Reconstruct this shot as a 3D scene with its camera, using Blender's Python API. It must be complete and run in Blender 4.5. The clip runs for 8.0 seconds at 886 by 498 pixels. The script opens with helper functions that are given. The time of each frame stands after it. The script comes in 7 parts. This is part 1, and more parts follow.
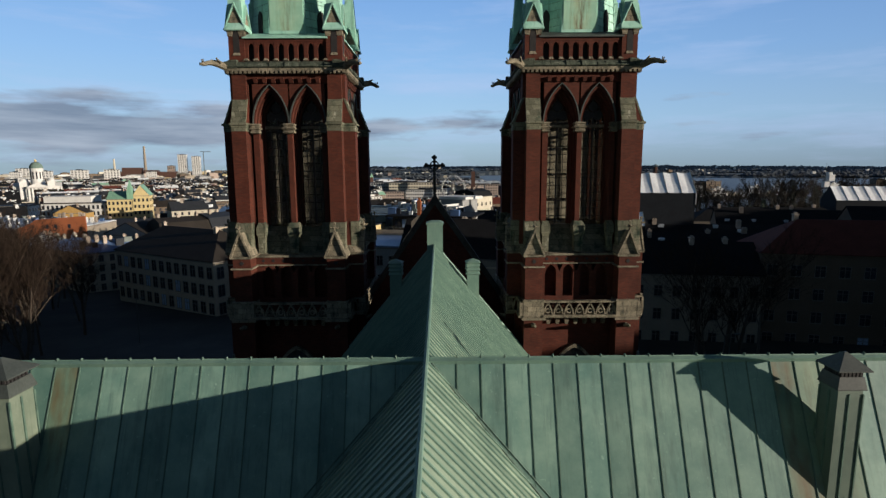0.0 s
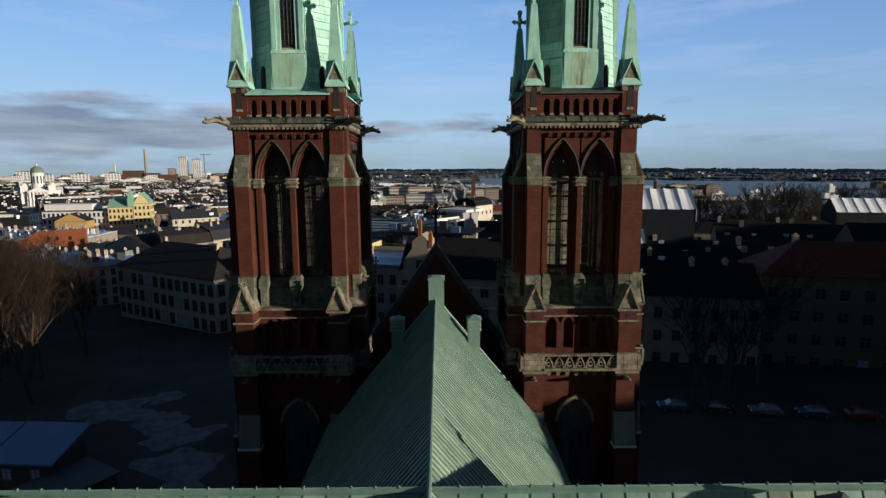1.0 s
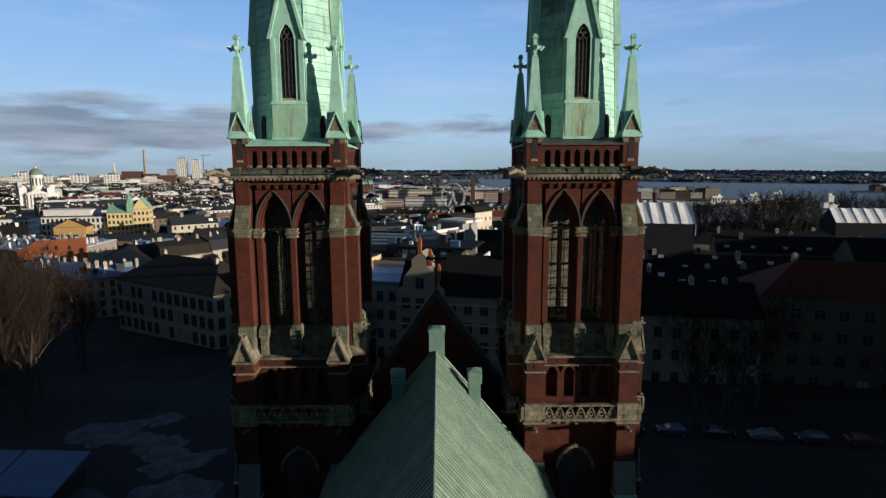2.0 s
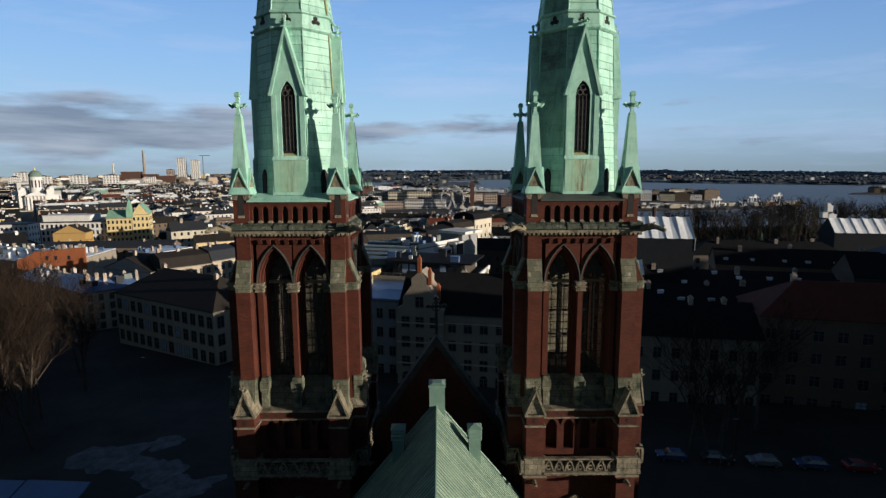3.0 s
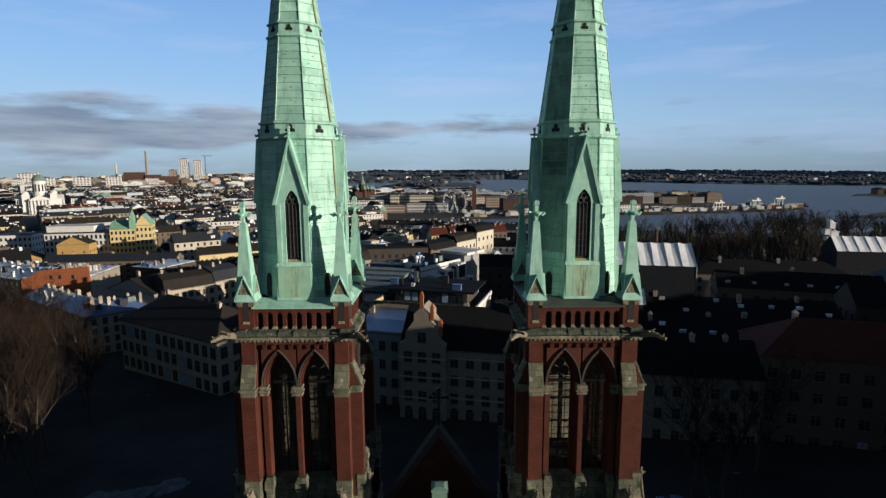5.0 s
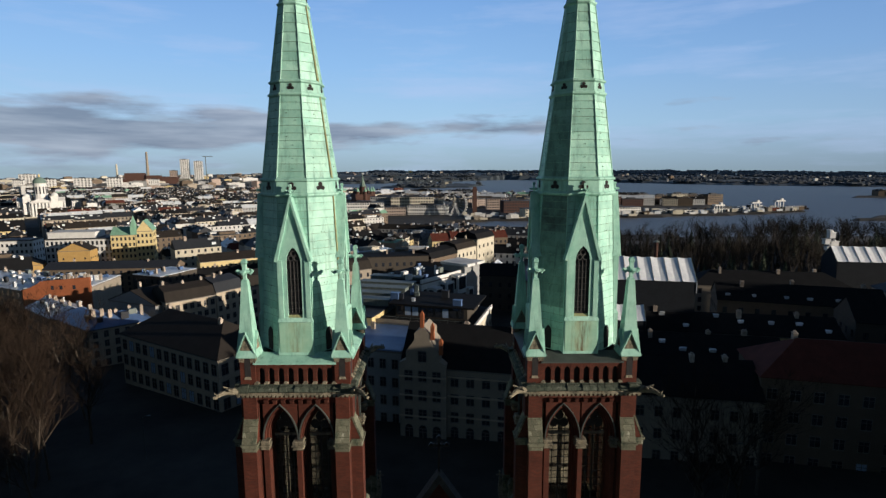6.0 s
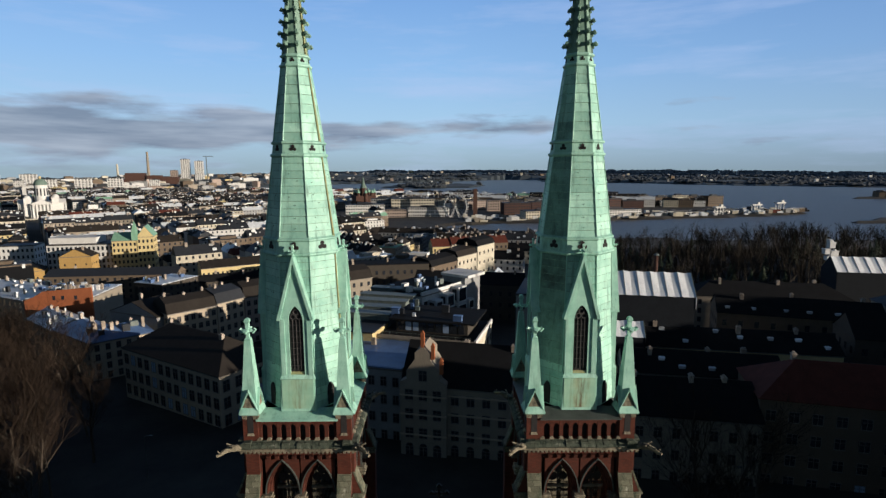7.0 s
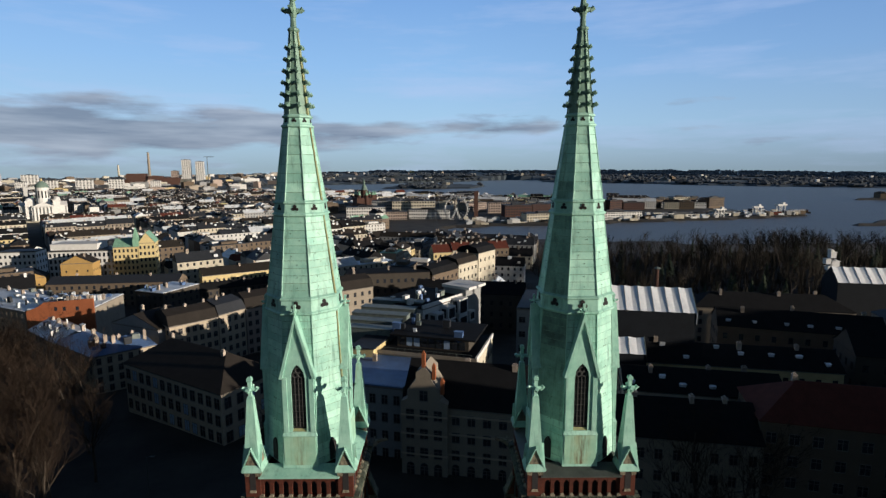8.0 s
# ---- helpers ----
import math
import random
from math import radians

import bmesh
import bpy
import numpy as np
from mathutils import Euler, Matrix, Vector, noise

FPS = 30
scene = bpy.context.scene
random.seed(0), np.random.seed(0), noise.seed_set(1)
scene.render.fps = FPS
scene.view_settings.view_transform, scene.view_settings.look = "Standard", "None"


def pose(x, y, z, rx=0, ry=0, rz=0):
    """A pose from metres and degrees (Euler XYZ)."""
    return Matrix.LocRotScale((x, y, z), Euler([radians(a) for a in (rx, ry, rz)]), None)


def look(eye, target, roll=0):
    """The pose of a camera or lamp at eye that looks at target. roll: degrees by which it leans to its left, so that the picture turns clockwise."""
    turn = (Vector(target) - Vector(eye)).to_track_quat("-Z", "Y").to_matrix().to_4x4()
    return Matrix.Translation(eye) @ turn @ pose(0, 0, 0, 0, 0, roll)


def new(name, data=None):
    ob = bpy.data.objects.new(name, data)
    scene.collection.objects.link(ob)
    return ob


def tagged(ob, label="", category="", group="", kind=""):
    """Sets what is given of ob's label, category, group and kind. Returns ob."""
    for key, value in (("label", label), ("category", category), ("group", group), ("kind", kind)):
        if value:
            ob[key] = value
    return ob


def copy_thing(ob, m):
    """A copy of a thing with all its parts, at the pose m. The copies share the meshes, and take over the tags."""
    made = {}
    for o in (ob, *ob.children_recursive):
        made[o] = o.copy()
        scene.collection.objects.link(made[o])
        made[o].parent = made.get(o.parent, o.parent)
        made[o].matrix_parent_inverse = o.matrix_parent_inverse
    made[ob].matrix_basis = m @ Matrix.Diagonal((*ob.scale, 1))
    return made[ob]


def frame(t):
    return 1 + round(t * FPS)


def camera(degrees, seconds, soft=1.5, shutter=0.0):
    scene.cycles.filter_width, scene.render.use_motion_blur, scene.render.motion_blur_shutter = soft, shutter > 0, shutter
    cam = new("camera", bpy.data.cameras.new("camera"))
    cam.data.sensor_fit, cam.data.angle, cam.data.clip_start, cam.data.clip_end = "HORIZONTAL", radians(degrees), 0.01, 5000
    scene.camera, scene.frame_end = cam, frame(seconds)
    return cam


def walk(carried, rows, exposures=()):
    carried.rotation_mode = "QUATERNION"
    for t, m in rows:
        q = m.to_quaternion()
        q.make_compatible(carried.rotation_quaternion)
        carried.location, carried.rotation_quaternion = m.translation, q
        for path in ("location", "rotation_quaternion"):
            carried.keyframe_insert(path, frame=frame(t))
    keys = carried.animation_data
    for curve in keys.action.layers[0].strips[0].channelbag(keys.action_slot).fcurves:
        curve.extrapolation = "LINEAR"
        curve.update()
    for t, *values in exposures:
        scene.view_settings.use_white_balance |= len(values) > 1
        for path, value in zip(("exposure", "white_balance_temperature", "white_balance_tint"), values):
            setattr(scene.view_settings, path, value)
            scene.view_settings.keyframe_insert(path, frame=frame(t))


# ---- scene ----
# camera: a drone that rises straight up behind the church
cam = camera(78.99, 8.0, soft=1.4)
# seconds, eye x y z, yaw, pitch, lean
ROWS = [
    (0.0, 0.324, 10.755, 33.248, -0.358, -8.616, 0.366),
    (0.5, 0.305, 10.861, 35.021, -0.348, -8.519, 0.387),
    (1.0, 0.280, 11.086, 36.821, -0.325, -8.393, 0.357),
    (2.5, 0.169, 11.824, 42.017, -0.437, -8.335, 0.213),
    (3.0, 0.158, 11.990, 43.961, -0.453, -8.353, 0.205),
    (3.5, 0.160, 12.185, 45.755, -0.425, -8.416, 0.217),
    (4.0, 0.166, 12.402, 47.633, -0.363, -8.441, 0.239),
    (4.5, 0.165, 12.500, 49.430, -0.290, -8.475, 0.258),
    (6.0, 0.222, 12.914, 55.169, -0.184, -8.488, 0.262),
    (6.5, 0.240, 12.939, 57.168, -0.156, -8.526, 0.252),
    (7.0, 0.245, 13.068, 59.326, -0.130, -8.570, 0.237),
    (7.5, 0.241, 13.321, 61.348, -0.084, -8.586, 0.230),
    (8.0, 0.235, 13.479, 63.444, -0.048, -8.611, 0.259),
]
walk(cam, [(t, pose(x, y, z, 90 + pitch, lean, yaw)) for t, x, y, z, yaw, pitch, lean in ROWS])

# ---- light: a low winter sun from the right and behind, clear sky ----
SUN_WAY = Vector((1.74, -0.72, 0.29)).normalized()
SUN_ELEV = math.asin(SUN_WAY.z)
world = bpy.data.worlds.new("sky")
scene.world = world
world.use_nodes = True
wn, wl = world.node_tree.nodes, world.node_tree.links
sky = wn.new("ShaderNodeTexSky")
sky.sky_type = "NISHITA"
sky.sun_disc = False
sky.sun_elevation = SUN_ELEV
sky.sun_rotation = math.atan2(SUN_WAY.x, SUN_WAY.y)
sky.altitude = 1500
sky.air_density, sky.dust_density, sky.ozone_density = 1.0, 0.6, 1.9
wl.new(sky.outputs[0], wn["Background"].inputs["Color"])
wn["Background"].inputs["Strength"].default_value = 0.05
sun_data = bpy.data.lights.new("sun", "SUN")
sun_data.energy, sun_data.angle, sun_data.color = 5.0, radians(0.55), (1.0, 0.88, 0.73)
sun = new("sun", sun_data)
sun.matrix_world = look(SUN_WAY * 300 + Vector((0, 0, 60)), (0, 0, 60))
scene.view_settings.exposure = 0.49


# ---- materials ----
def ramp(nt, fac, stops):
    r = nt.nodes.new("ShaderNodeValToRGB")
    e = r.color_ramp.elements
    while len(e) < len(stops):
        e.new(0.5)
    for el, (p, c) in zip(e, stops):
        el.position, el.color = p, (*c, 1)
    nt.links.new(fac, r.inputs[0])
    return r.outputs[0]


def noise_out(nt, vec, scale, detail=4, rough=0.6, stretch=None):
    if stretch:
        m = nt.nodes.new("ShaderNodeMapping")
        m.inputs["Scale"].default_value = stretch
        nt.links.new(vec, m.inputs["Vector"])
        vec = m.outputs[0]
    n = nt.nodes.new("ShaderNodeTexNoise")
    n.inputs["Scale"].default_value, n.inputs["Detail"].default_value, n.inputs["Roughness"].default_value = scale, detail, rough
    nt.links.new(vec, n.inputs["Vector"])
    return n.outputs["Fac"]


def mixed(nt, a, b, fac, mode="MIX"):
    m = nt.nodes.new("ShaderNodeMix")
    m.data_type, m.blend_type = "RGBA", mode
    for sock, v in ((m.inputs[6], a), (m.inputs[7], b), (m.inputs[0], fac)):
        if isinstance(v, (int, float)):
            sock.default_value = v
        elif isinstance(v, tuple):
            sock.default_value = (*v, 1)
        else:
            nt.links.new(v, sock)
    return m.outputs[2]


def material(name, rough=0.8, metal=0.0, spec=0.5):
    m = bpy.data.materials.new(name)
    m.use_nodes = True
    nt = m.node_tree
    b = nt.nodes["Principled BSDF"]
    b.inputs["Roughness"].default_value, b.inputs["Metallic"].default_value = rough, metal
    b.inputs["Specular IOR Level"].default_value = spec
    tc = nt.nodes.new("ShaderNodeTexCoord")
    return m, nt, b, tc.outputs["Object"]


def bump(nt, b, height, strength, dist):
    n = nt.nodes.new("ShaderNodeBump")
    n.inputs["Strength"].default_value, n.inputs["Distance"].default_value = strength, dist
    nt.links.new(height, n.inputs["Height"])
    nt.links.new(n.outputs[0], b.inputs["Normal"])


def rand_island(nt):
    return nt.nodes.new("ShaderNodeNewGeometry").outputs["Random Per Island"]


def rand_object(nt):
    return nt.nodes.new("ShaderNodeObjectInfo").outputs["Random"]


def simple(name, c1, c2, scale=1.0, rough=0.85, metal=0.0, by="", spread=0.25, bumpy=0.3, stretch=None, spec=0.4):
    """A surface with two tones mixed by a coarse and a fine noise, and a tone of its own per piece."""
    m, nt, b, vec = material(name, rough, metal, spec)
    f = noise_out(nt, vec, scale, 6, 0.65, stretch)
    col = ramp(nt, f, [(0.3, c1), (0.7, c2)])
    fine = noise_out(nt, vec, scale * 14, 3, 0.6)
    col = mixed(nt, col, ramp(nt, fine, [(0.25, (0.72, 0.72, 0.72)), (0.75, (1.18, 1.18, 1.18))]), 1.0, "MULTIPLY")
    if by:
        r = rand_island(nt) if by == "island" else rand_object(nt)
        lo, hi = 1 - spread, 1 + spread
        col = mixed(nt, col, ramp(nt, r, [(0.0, (lo, lo, lo)), (1.0, (hi, hi, hi))]), 1.0, "MULTIPLY")
    nt.links.new(col, b.inputs["Base Color"])
    if bumpy:
        bump(nt, b, fine, bumpy, 0.02)
    return m


def copper(name, c1, c2, dark, rust, by="island", streak=0.5, rustiness=0.6, rust_at=0.66, run=(1, 1, 0.14), spread=0.2):
    """Verdigris sheet: pale green patina, darker runs down the sheet, rust-brown runs here and there."""
    m, nt, b, vec = material(name, 0.62, 0.0, 0.45)
    f = noise_out(nt, vec, 0.8, 6, 0.65)
    col = ramp(nt, f, [(0.3, c1), (0.7, c2)])
    runs = noise_out(nt, vec, 2.2, 5, 0.65, run)
    col = mixed(nt, col, dark, ramp(nt, runs, [(0.52, (0, 0, 0)), (0.80, (streak, streak, streak))]))
    drips = noise_out(nt, vec, 7.0, 4, 0.7, tuple(v if v == 1 else v / 2 for v in run))
    col = mixed(nt, col, dark, ramp(nt, drips, [(0.58, (0, 0, 0)), (0.74, (0.55 * streak, 0.55 * streak, 0.55 * streak))]))
    spots = noise_out(nt, vec, 9.0, 3, 0.5)
    col = mixed(nt, col, tuple(min(1, 1.35 * v) for v in c2), ramp(nt, spots, [(0.66, (0, 0, 0)), (0.75, (0.5, 0.5, 0.5))]))
    rr = noise_out(nt, vec, 0.55, 4, 0.7, tuple(v if v == 1 else v * 1.8 for v in run))
    col = mixed(nt, col, rust, ramp(nt, rr, [(rust_at, (0, 0, 0)), (rust_at + 0.16, (rustiness, rustiness, rustiness))]))
    r = rand_island(nt) if by == "island" else rand_object(nt)
    col = mixed(nt, col, ramp(nt, r, [(0.0, (1 - spread, 1 - 0.85 * spread, 1 - 0.85 * spread)), (1.0, (1 + 0.9 * spread, 1 + 0.75 * spread, 1 + 0.75 * spread))]), 1.0, "MULTIPLY")
    nt.links.new(col, b.inputs["Base Color"])
    bump(nt, b, noise_out(nt, vec, 1.6, 3, 0.5), 0.25, 0.06)
    return m


def brickwork(name, c1, c2, mortar, size=1.0):
    m, nt, b, vec = material(name, 0.9, 0.0, 0.25)
    sep = nt.nodes.new("ShaderNodeSeparateXYZ")
    nt.links.new(vec, sep.inputs[0])
    add = nt.nodes.new("ShaderNodeMath")
    nt.links.new(sep.outputs[0], add.inputs[0])
    nt.links.new(sep.outputs[1], add.inputs[1])
    comb = nt.nodes.new("ShaderNodeCombineXYZ")
    nt.links.new(add.outputs[0], comb.inputs[0])
    nt.links.new(sep.outputs[2], comb.inputs[1])
    t = nt.nodes.new("ShaderNodeTexBrick")
    t.inputs["Scale"].default_value = 1.0 / size
    t.inputs["Brick Width"].default_value, t.inputs["Row Height"].default_value = 0.28, 0.085
    t.inputs["Mortar Size"].default_value, t.inputs["Bias"].default_value = 0.008, -0.1
    t.inputs["Color1"].default_value, t.inputs["Color2"].default_value, t.inputs["Mortar"].default_value = (*c1, 1), (*c2, 1), (*mortar, 1)
    nt.links.new(comb.outputs[0], t.inputs["Vector"])
    soot = noise_out(nt, vec, 0.7, 6, 0.7)
    col = mixed(nt, t.outputs["Color"], ramp(nt, soot, [(0.25, (0.5, 0.46, 0.46)), (0.75, (1.25, 1.2, 1.15))]), 1.0, "MULTIPLY")
    nt.links.new(col, b.inputs["Base Color"])
    bump(nt, b, t.outputs["Fac"], -0.4, 0.01)
    return m


SPIRE = copper("verdigris_spire", (0.183, 0.38, 0.31), (0.316, 0.533, 0.44), (0.0379, 0.0933, 0.0793), (0.152, 0.114, 0.0577), streak=0.8)
SPIRE_SHEET = copper("verdigris_spire_sheet", (0.177, 0.386, 0.317), (0.335, 0.553, 0.454), (0.0316, 0.08, 0.0685), (0.152, 0.114, 0.0577), by="object", streak=0.9)
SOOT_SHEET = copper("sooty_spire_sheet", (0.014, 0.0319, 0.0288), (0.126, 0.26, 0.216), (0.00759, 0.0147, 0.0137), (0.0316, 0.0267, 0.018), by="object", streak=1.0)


def rust_runs(name, amount):
    """Verdigris with rust-brown runs below a leaking sill."""
    m, nt, b, vec = material(name, 0.65, 0.0, 0.4)
    f = noise_out(nt, vec, 0.8, 6, 0.65)
    col = ramp(nt, f, [(0.3, (0.184, 0.366, 0.276)), (0.7, (0.293, 0.476, 0.357))])
    sep = nt.nodes.new("ShaderNodeSeparateXYZ")
    nt.links.new(vec, sep.inputs[0])
    side = nt.nodes.new("ShaderNodeMath")
    side.operation = "ABSOLUTE"
    nt.links.new(sep.outputs[0], side.inputs[0])
    middle = ramp(nt, side.outputs[0], [(0.25, (1, 1, 1)), (0.80, (0.10, 0.10, 0.10))])
    fine = noise_out(nt, vec, 4.2, 5, 0.7, (1, 1, 0.09))
    patch = noise_out(nt, vec, 1.3, 4, 0.6, (1, 1, 0.4))
    pale = mixed(nt, ramp(nt, patch, [(0.42, (0, 0, 0)), (0.62, (amount * 0.45, amount * 0.45, amount * 0.45))]), middle, 1.0, "MULTIPLY")
    col = mixed(nt, col, (0.27, 0.20, 0.075), pale)
    runs = mixed(nt, ramp(nt, fine, [(0.47, (0, 0, 0)), (0.66, (amount, amount, amount))]), middle, 1.0, "MULTIPLY")
    col = mixed(nt, col, (0.085, 0.048, 0.018), runs)
    nt.links.new(col, b.inputs["Base Color"])
    bump(nt, b, fine, 0.2, 0.02)
    return m


SPIRE_TOP = copper("dark_verdigris", (0.0632, 0.133, 0.105), (0.171, 0.286, 0.224), (0.0221, 0.04, 0.0324), (0.0759, 0.0666, 0.036), streak=0.9)
RUST_RUNS = rust_runs("rust_run_copper", 0.95)
FAINT_RUNS = rust_runs("faint_rust_runs", 0.5)
# partly soot, partly the shade of faces turned from the sun, as one colour
SOOT_AND_SHADE = copper("soot_and_shade_sheet", (0.0632, 0.147, 0.123), (0.19, 0.353, 0.288), (0.0126, 0.03, 0.026), (0.0632, 0.0533, 0.0324), by="object", streak=1.0)
LAP = simple("dark_lap_joint", (0.0476, 0.0952, 0.0748), (0.231, 0.381, 0.286), 2.6, 0.7)
ROOF = copper("verdigris_roof", (0.0811, 0.153, 0.126), (0.148, 0.237, 0.186), (0.0744, 0.112, 0.0969), (0.169, 0.132, 0.0671), streak=0.5, rustiness=0.45)
ROOF_PIECE = copper("verdigris_roof_sheet", (0.0642, 0.143, 0.123), (0.159, 0.254, 0.205), (0.0338, 0.0697, 0.0633), (0.128, 0.146, 0.0821), by="object", streak=0.85, rustiness=0.35, run=(1, 0.16, 0.16), spread=0.26)
RUSTY_SHEET = copper("rust_run_sheet", (0.0697, 0.132, 0.101), (0.146, 0.209, 0.139), (0.0488, 0.0314, 0.0153), (0.105, 0.0627, 0.0209), by="object", streak=0.95, rustiness=0.8, rust_at=0.52, run=(1, 0.2, 0.2))
SEAM = simple("dark_seam", (0.0348, 0.0697, 0.0558), (0.0976, 0.16, 0.125), 3.0, 0.7)
LEAD = copper("grey_sheet_metal", (0.0767, 0.0976, 0.0906), (0.132, 0.153, 0.139), (0.0348, 0.0453, 0.0418), (0.112, 0.0836, 0.0558), streak=0.7)
PALE_METAL = copper("pale_sheet_metal", (0.139, 0.153, 0.139), (0.265, 0.279, 0.258), (0.0488, 0.0558, 0.0488), (0.139, 0.105, 0.0627), streak=0.8)
DARK_METAL = simple("dark_sheet_metal", (0.030, 0.036, 0.034), (0.060, 0.070, 0.064), 1.2, 0.55, bumpy=0.06)
BRICK = brickwork("red_brick", (0.0621, 0.0143, 0.00768), (0.0914, 0.0223, 0.0121), (0.0548, 0.027, 0.0205))
DARK_STONE = simple("dark_stone", (0.02, 0.02, 0.018), (0.06, 0.056, 0.048), 2.0, 0.92, by="island", bumpy=0.6)


def ashlar(name, dark, mid, pale, scale):
    """Weathered limestone blocks: thin joints, moss, soot and washed pale patches."""
    m, nt, b, vec = material(name, 0.92, 0.0, 0.2)
    sep = nt.nodes.new("ShaderNodeSeparateXYZ")
    nt.links.new(vec, sep.inputs[0])
    add = nt.nodes.new("ShaderNodeMath")
    nt.links.new(sep.outputs[0], add.inputs[0])
    nt.links.new(sep.outputs[1], add.inputs[1])
    comb = nt.nodes.new("ShaderNodeCombineXYZ")
    nt.links.new(add.outputs[0], comb.inputs[0])
    nt.links.new(sep.outputs[2], comb.inputs[1])
    t = nt.nodes.new("ShaderNodeTexBrick")
    t.inputs["Scale"].default_value = 1.0
    t.inputs["Brick Width"].default_value, t.inputs["Row Height"].default_value, t.inputs["Mortar Size"].default_value = 0.62, 0.36, 0.012
    t.inputs["Color1"].default_value, t.inputs["Color2"].default_value, t.inputs["Mortar"].default_value = (0.72, 0.72, 0.7, 1), (1.2, 1.18, 1.15, 1), (0.35, 0.34, 0.3, 1)
    nt.links.new(comb.outputs[0], t.inputs["Vector"])
    col = ramp(nt, noise_out(nt, vec, scale, 7, 0.72, (1, 1, 0.6)), [(0.34, dark), (0.50, mid), (0.60, mid), (0.74, pale)])
    col = mixed(nt, col, t.outputs["Color"], 1.0, "MULTIPLY")
    fine = noise_out(nt, vec, 16, 4, 0.7)
    col = mixed(nt, col, ramp(nt, fine, [(0.3, (0.6, 0.6, 0.6)), (0.7, (1.25, 1.25, 1.25))]), 1.0, "MULTIPLY")
    nt.links.new(col, b.inputs["Base Color"])
    bump(nt, b, fine, 0.6, 0.03)
    return m


STONE = ashlar("weathered_limestone", (0.0536, 0.0536, 0.0421), (0.191, 0.168, 0.126), (0.337, 0.306, 0.237), 1.9)
CORNICE = ashlar("sooty_mossy_limestone", (0.0153, 0.0268, 0.0207), (0.065, 0.0765, 0.0597), (0.306, 0.321, 0.268), 2.6)
MOSSY = ashlar("mossy_limestone", (0.0191, 0.0382, 0.0275), (0.126, 0.126, 0.0918), (0.352, 0.352, 0.291), 1.5)
# near-black colour stands in for shade in openings, niches and the belfry
DARK = simple("shade_black", (0.012, 0.011, 0.012), (0.02, 0.018, 0.018), 2.0, 0.9)
IRON = simple("black_iron", (0.02, 0.02, 0.022), (0.04, 0.04, 0.04), 5.0, 0.6, 0.6)


def clear_glass(name, tint, dirt):
    """Old leaded glass: one sees through it, with a film of dirt and a faint gloss."""
    m, nt, b, vec = material(name, 0.3, 0.0, 0.3)
    b.inputs["Base Color"].default_value = (0.05, 0.052, 0.05, 1)
    clear = nt.nodes.new("ShaderNodeBsdfTransparent")
    clear.inputs["Color"].default_value = (*tint, 1)
    mix = nt.nodes.new("ShaderNodeMixShader")
    film = ramp(nt, noise_out(nt, vec, 1.6, 5, 0.65, (1, 1, 0.4)), [(0.35, (dirt, dirt, dirt)), (0.7, (dirt + 0.35, dirt + 0.35, dirt + 0.35))])
    nt.links.new(film, mix.inputs[0])
    nt.links.new(clear.outputs[0], mix.inputs[1])
    nt.links.new(b.outputs[0], mix.inputs[2])
    nt.links.new(mix.outputs[0], nt.nodes["Material Output"].inputs["Surface"])
    return m


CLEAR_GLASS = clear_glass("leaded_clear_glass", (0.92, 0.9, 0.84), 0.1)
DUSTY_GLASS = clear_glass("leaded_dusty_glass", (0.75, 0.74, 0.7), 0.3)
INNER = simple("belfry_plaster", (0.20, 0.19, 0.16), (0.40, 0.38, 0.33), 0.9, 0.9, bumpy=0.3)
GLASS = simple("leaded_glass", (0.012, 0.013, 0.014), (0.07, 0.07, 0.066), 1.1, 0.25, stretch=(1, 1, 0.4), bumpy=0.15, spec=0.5)


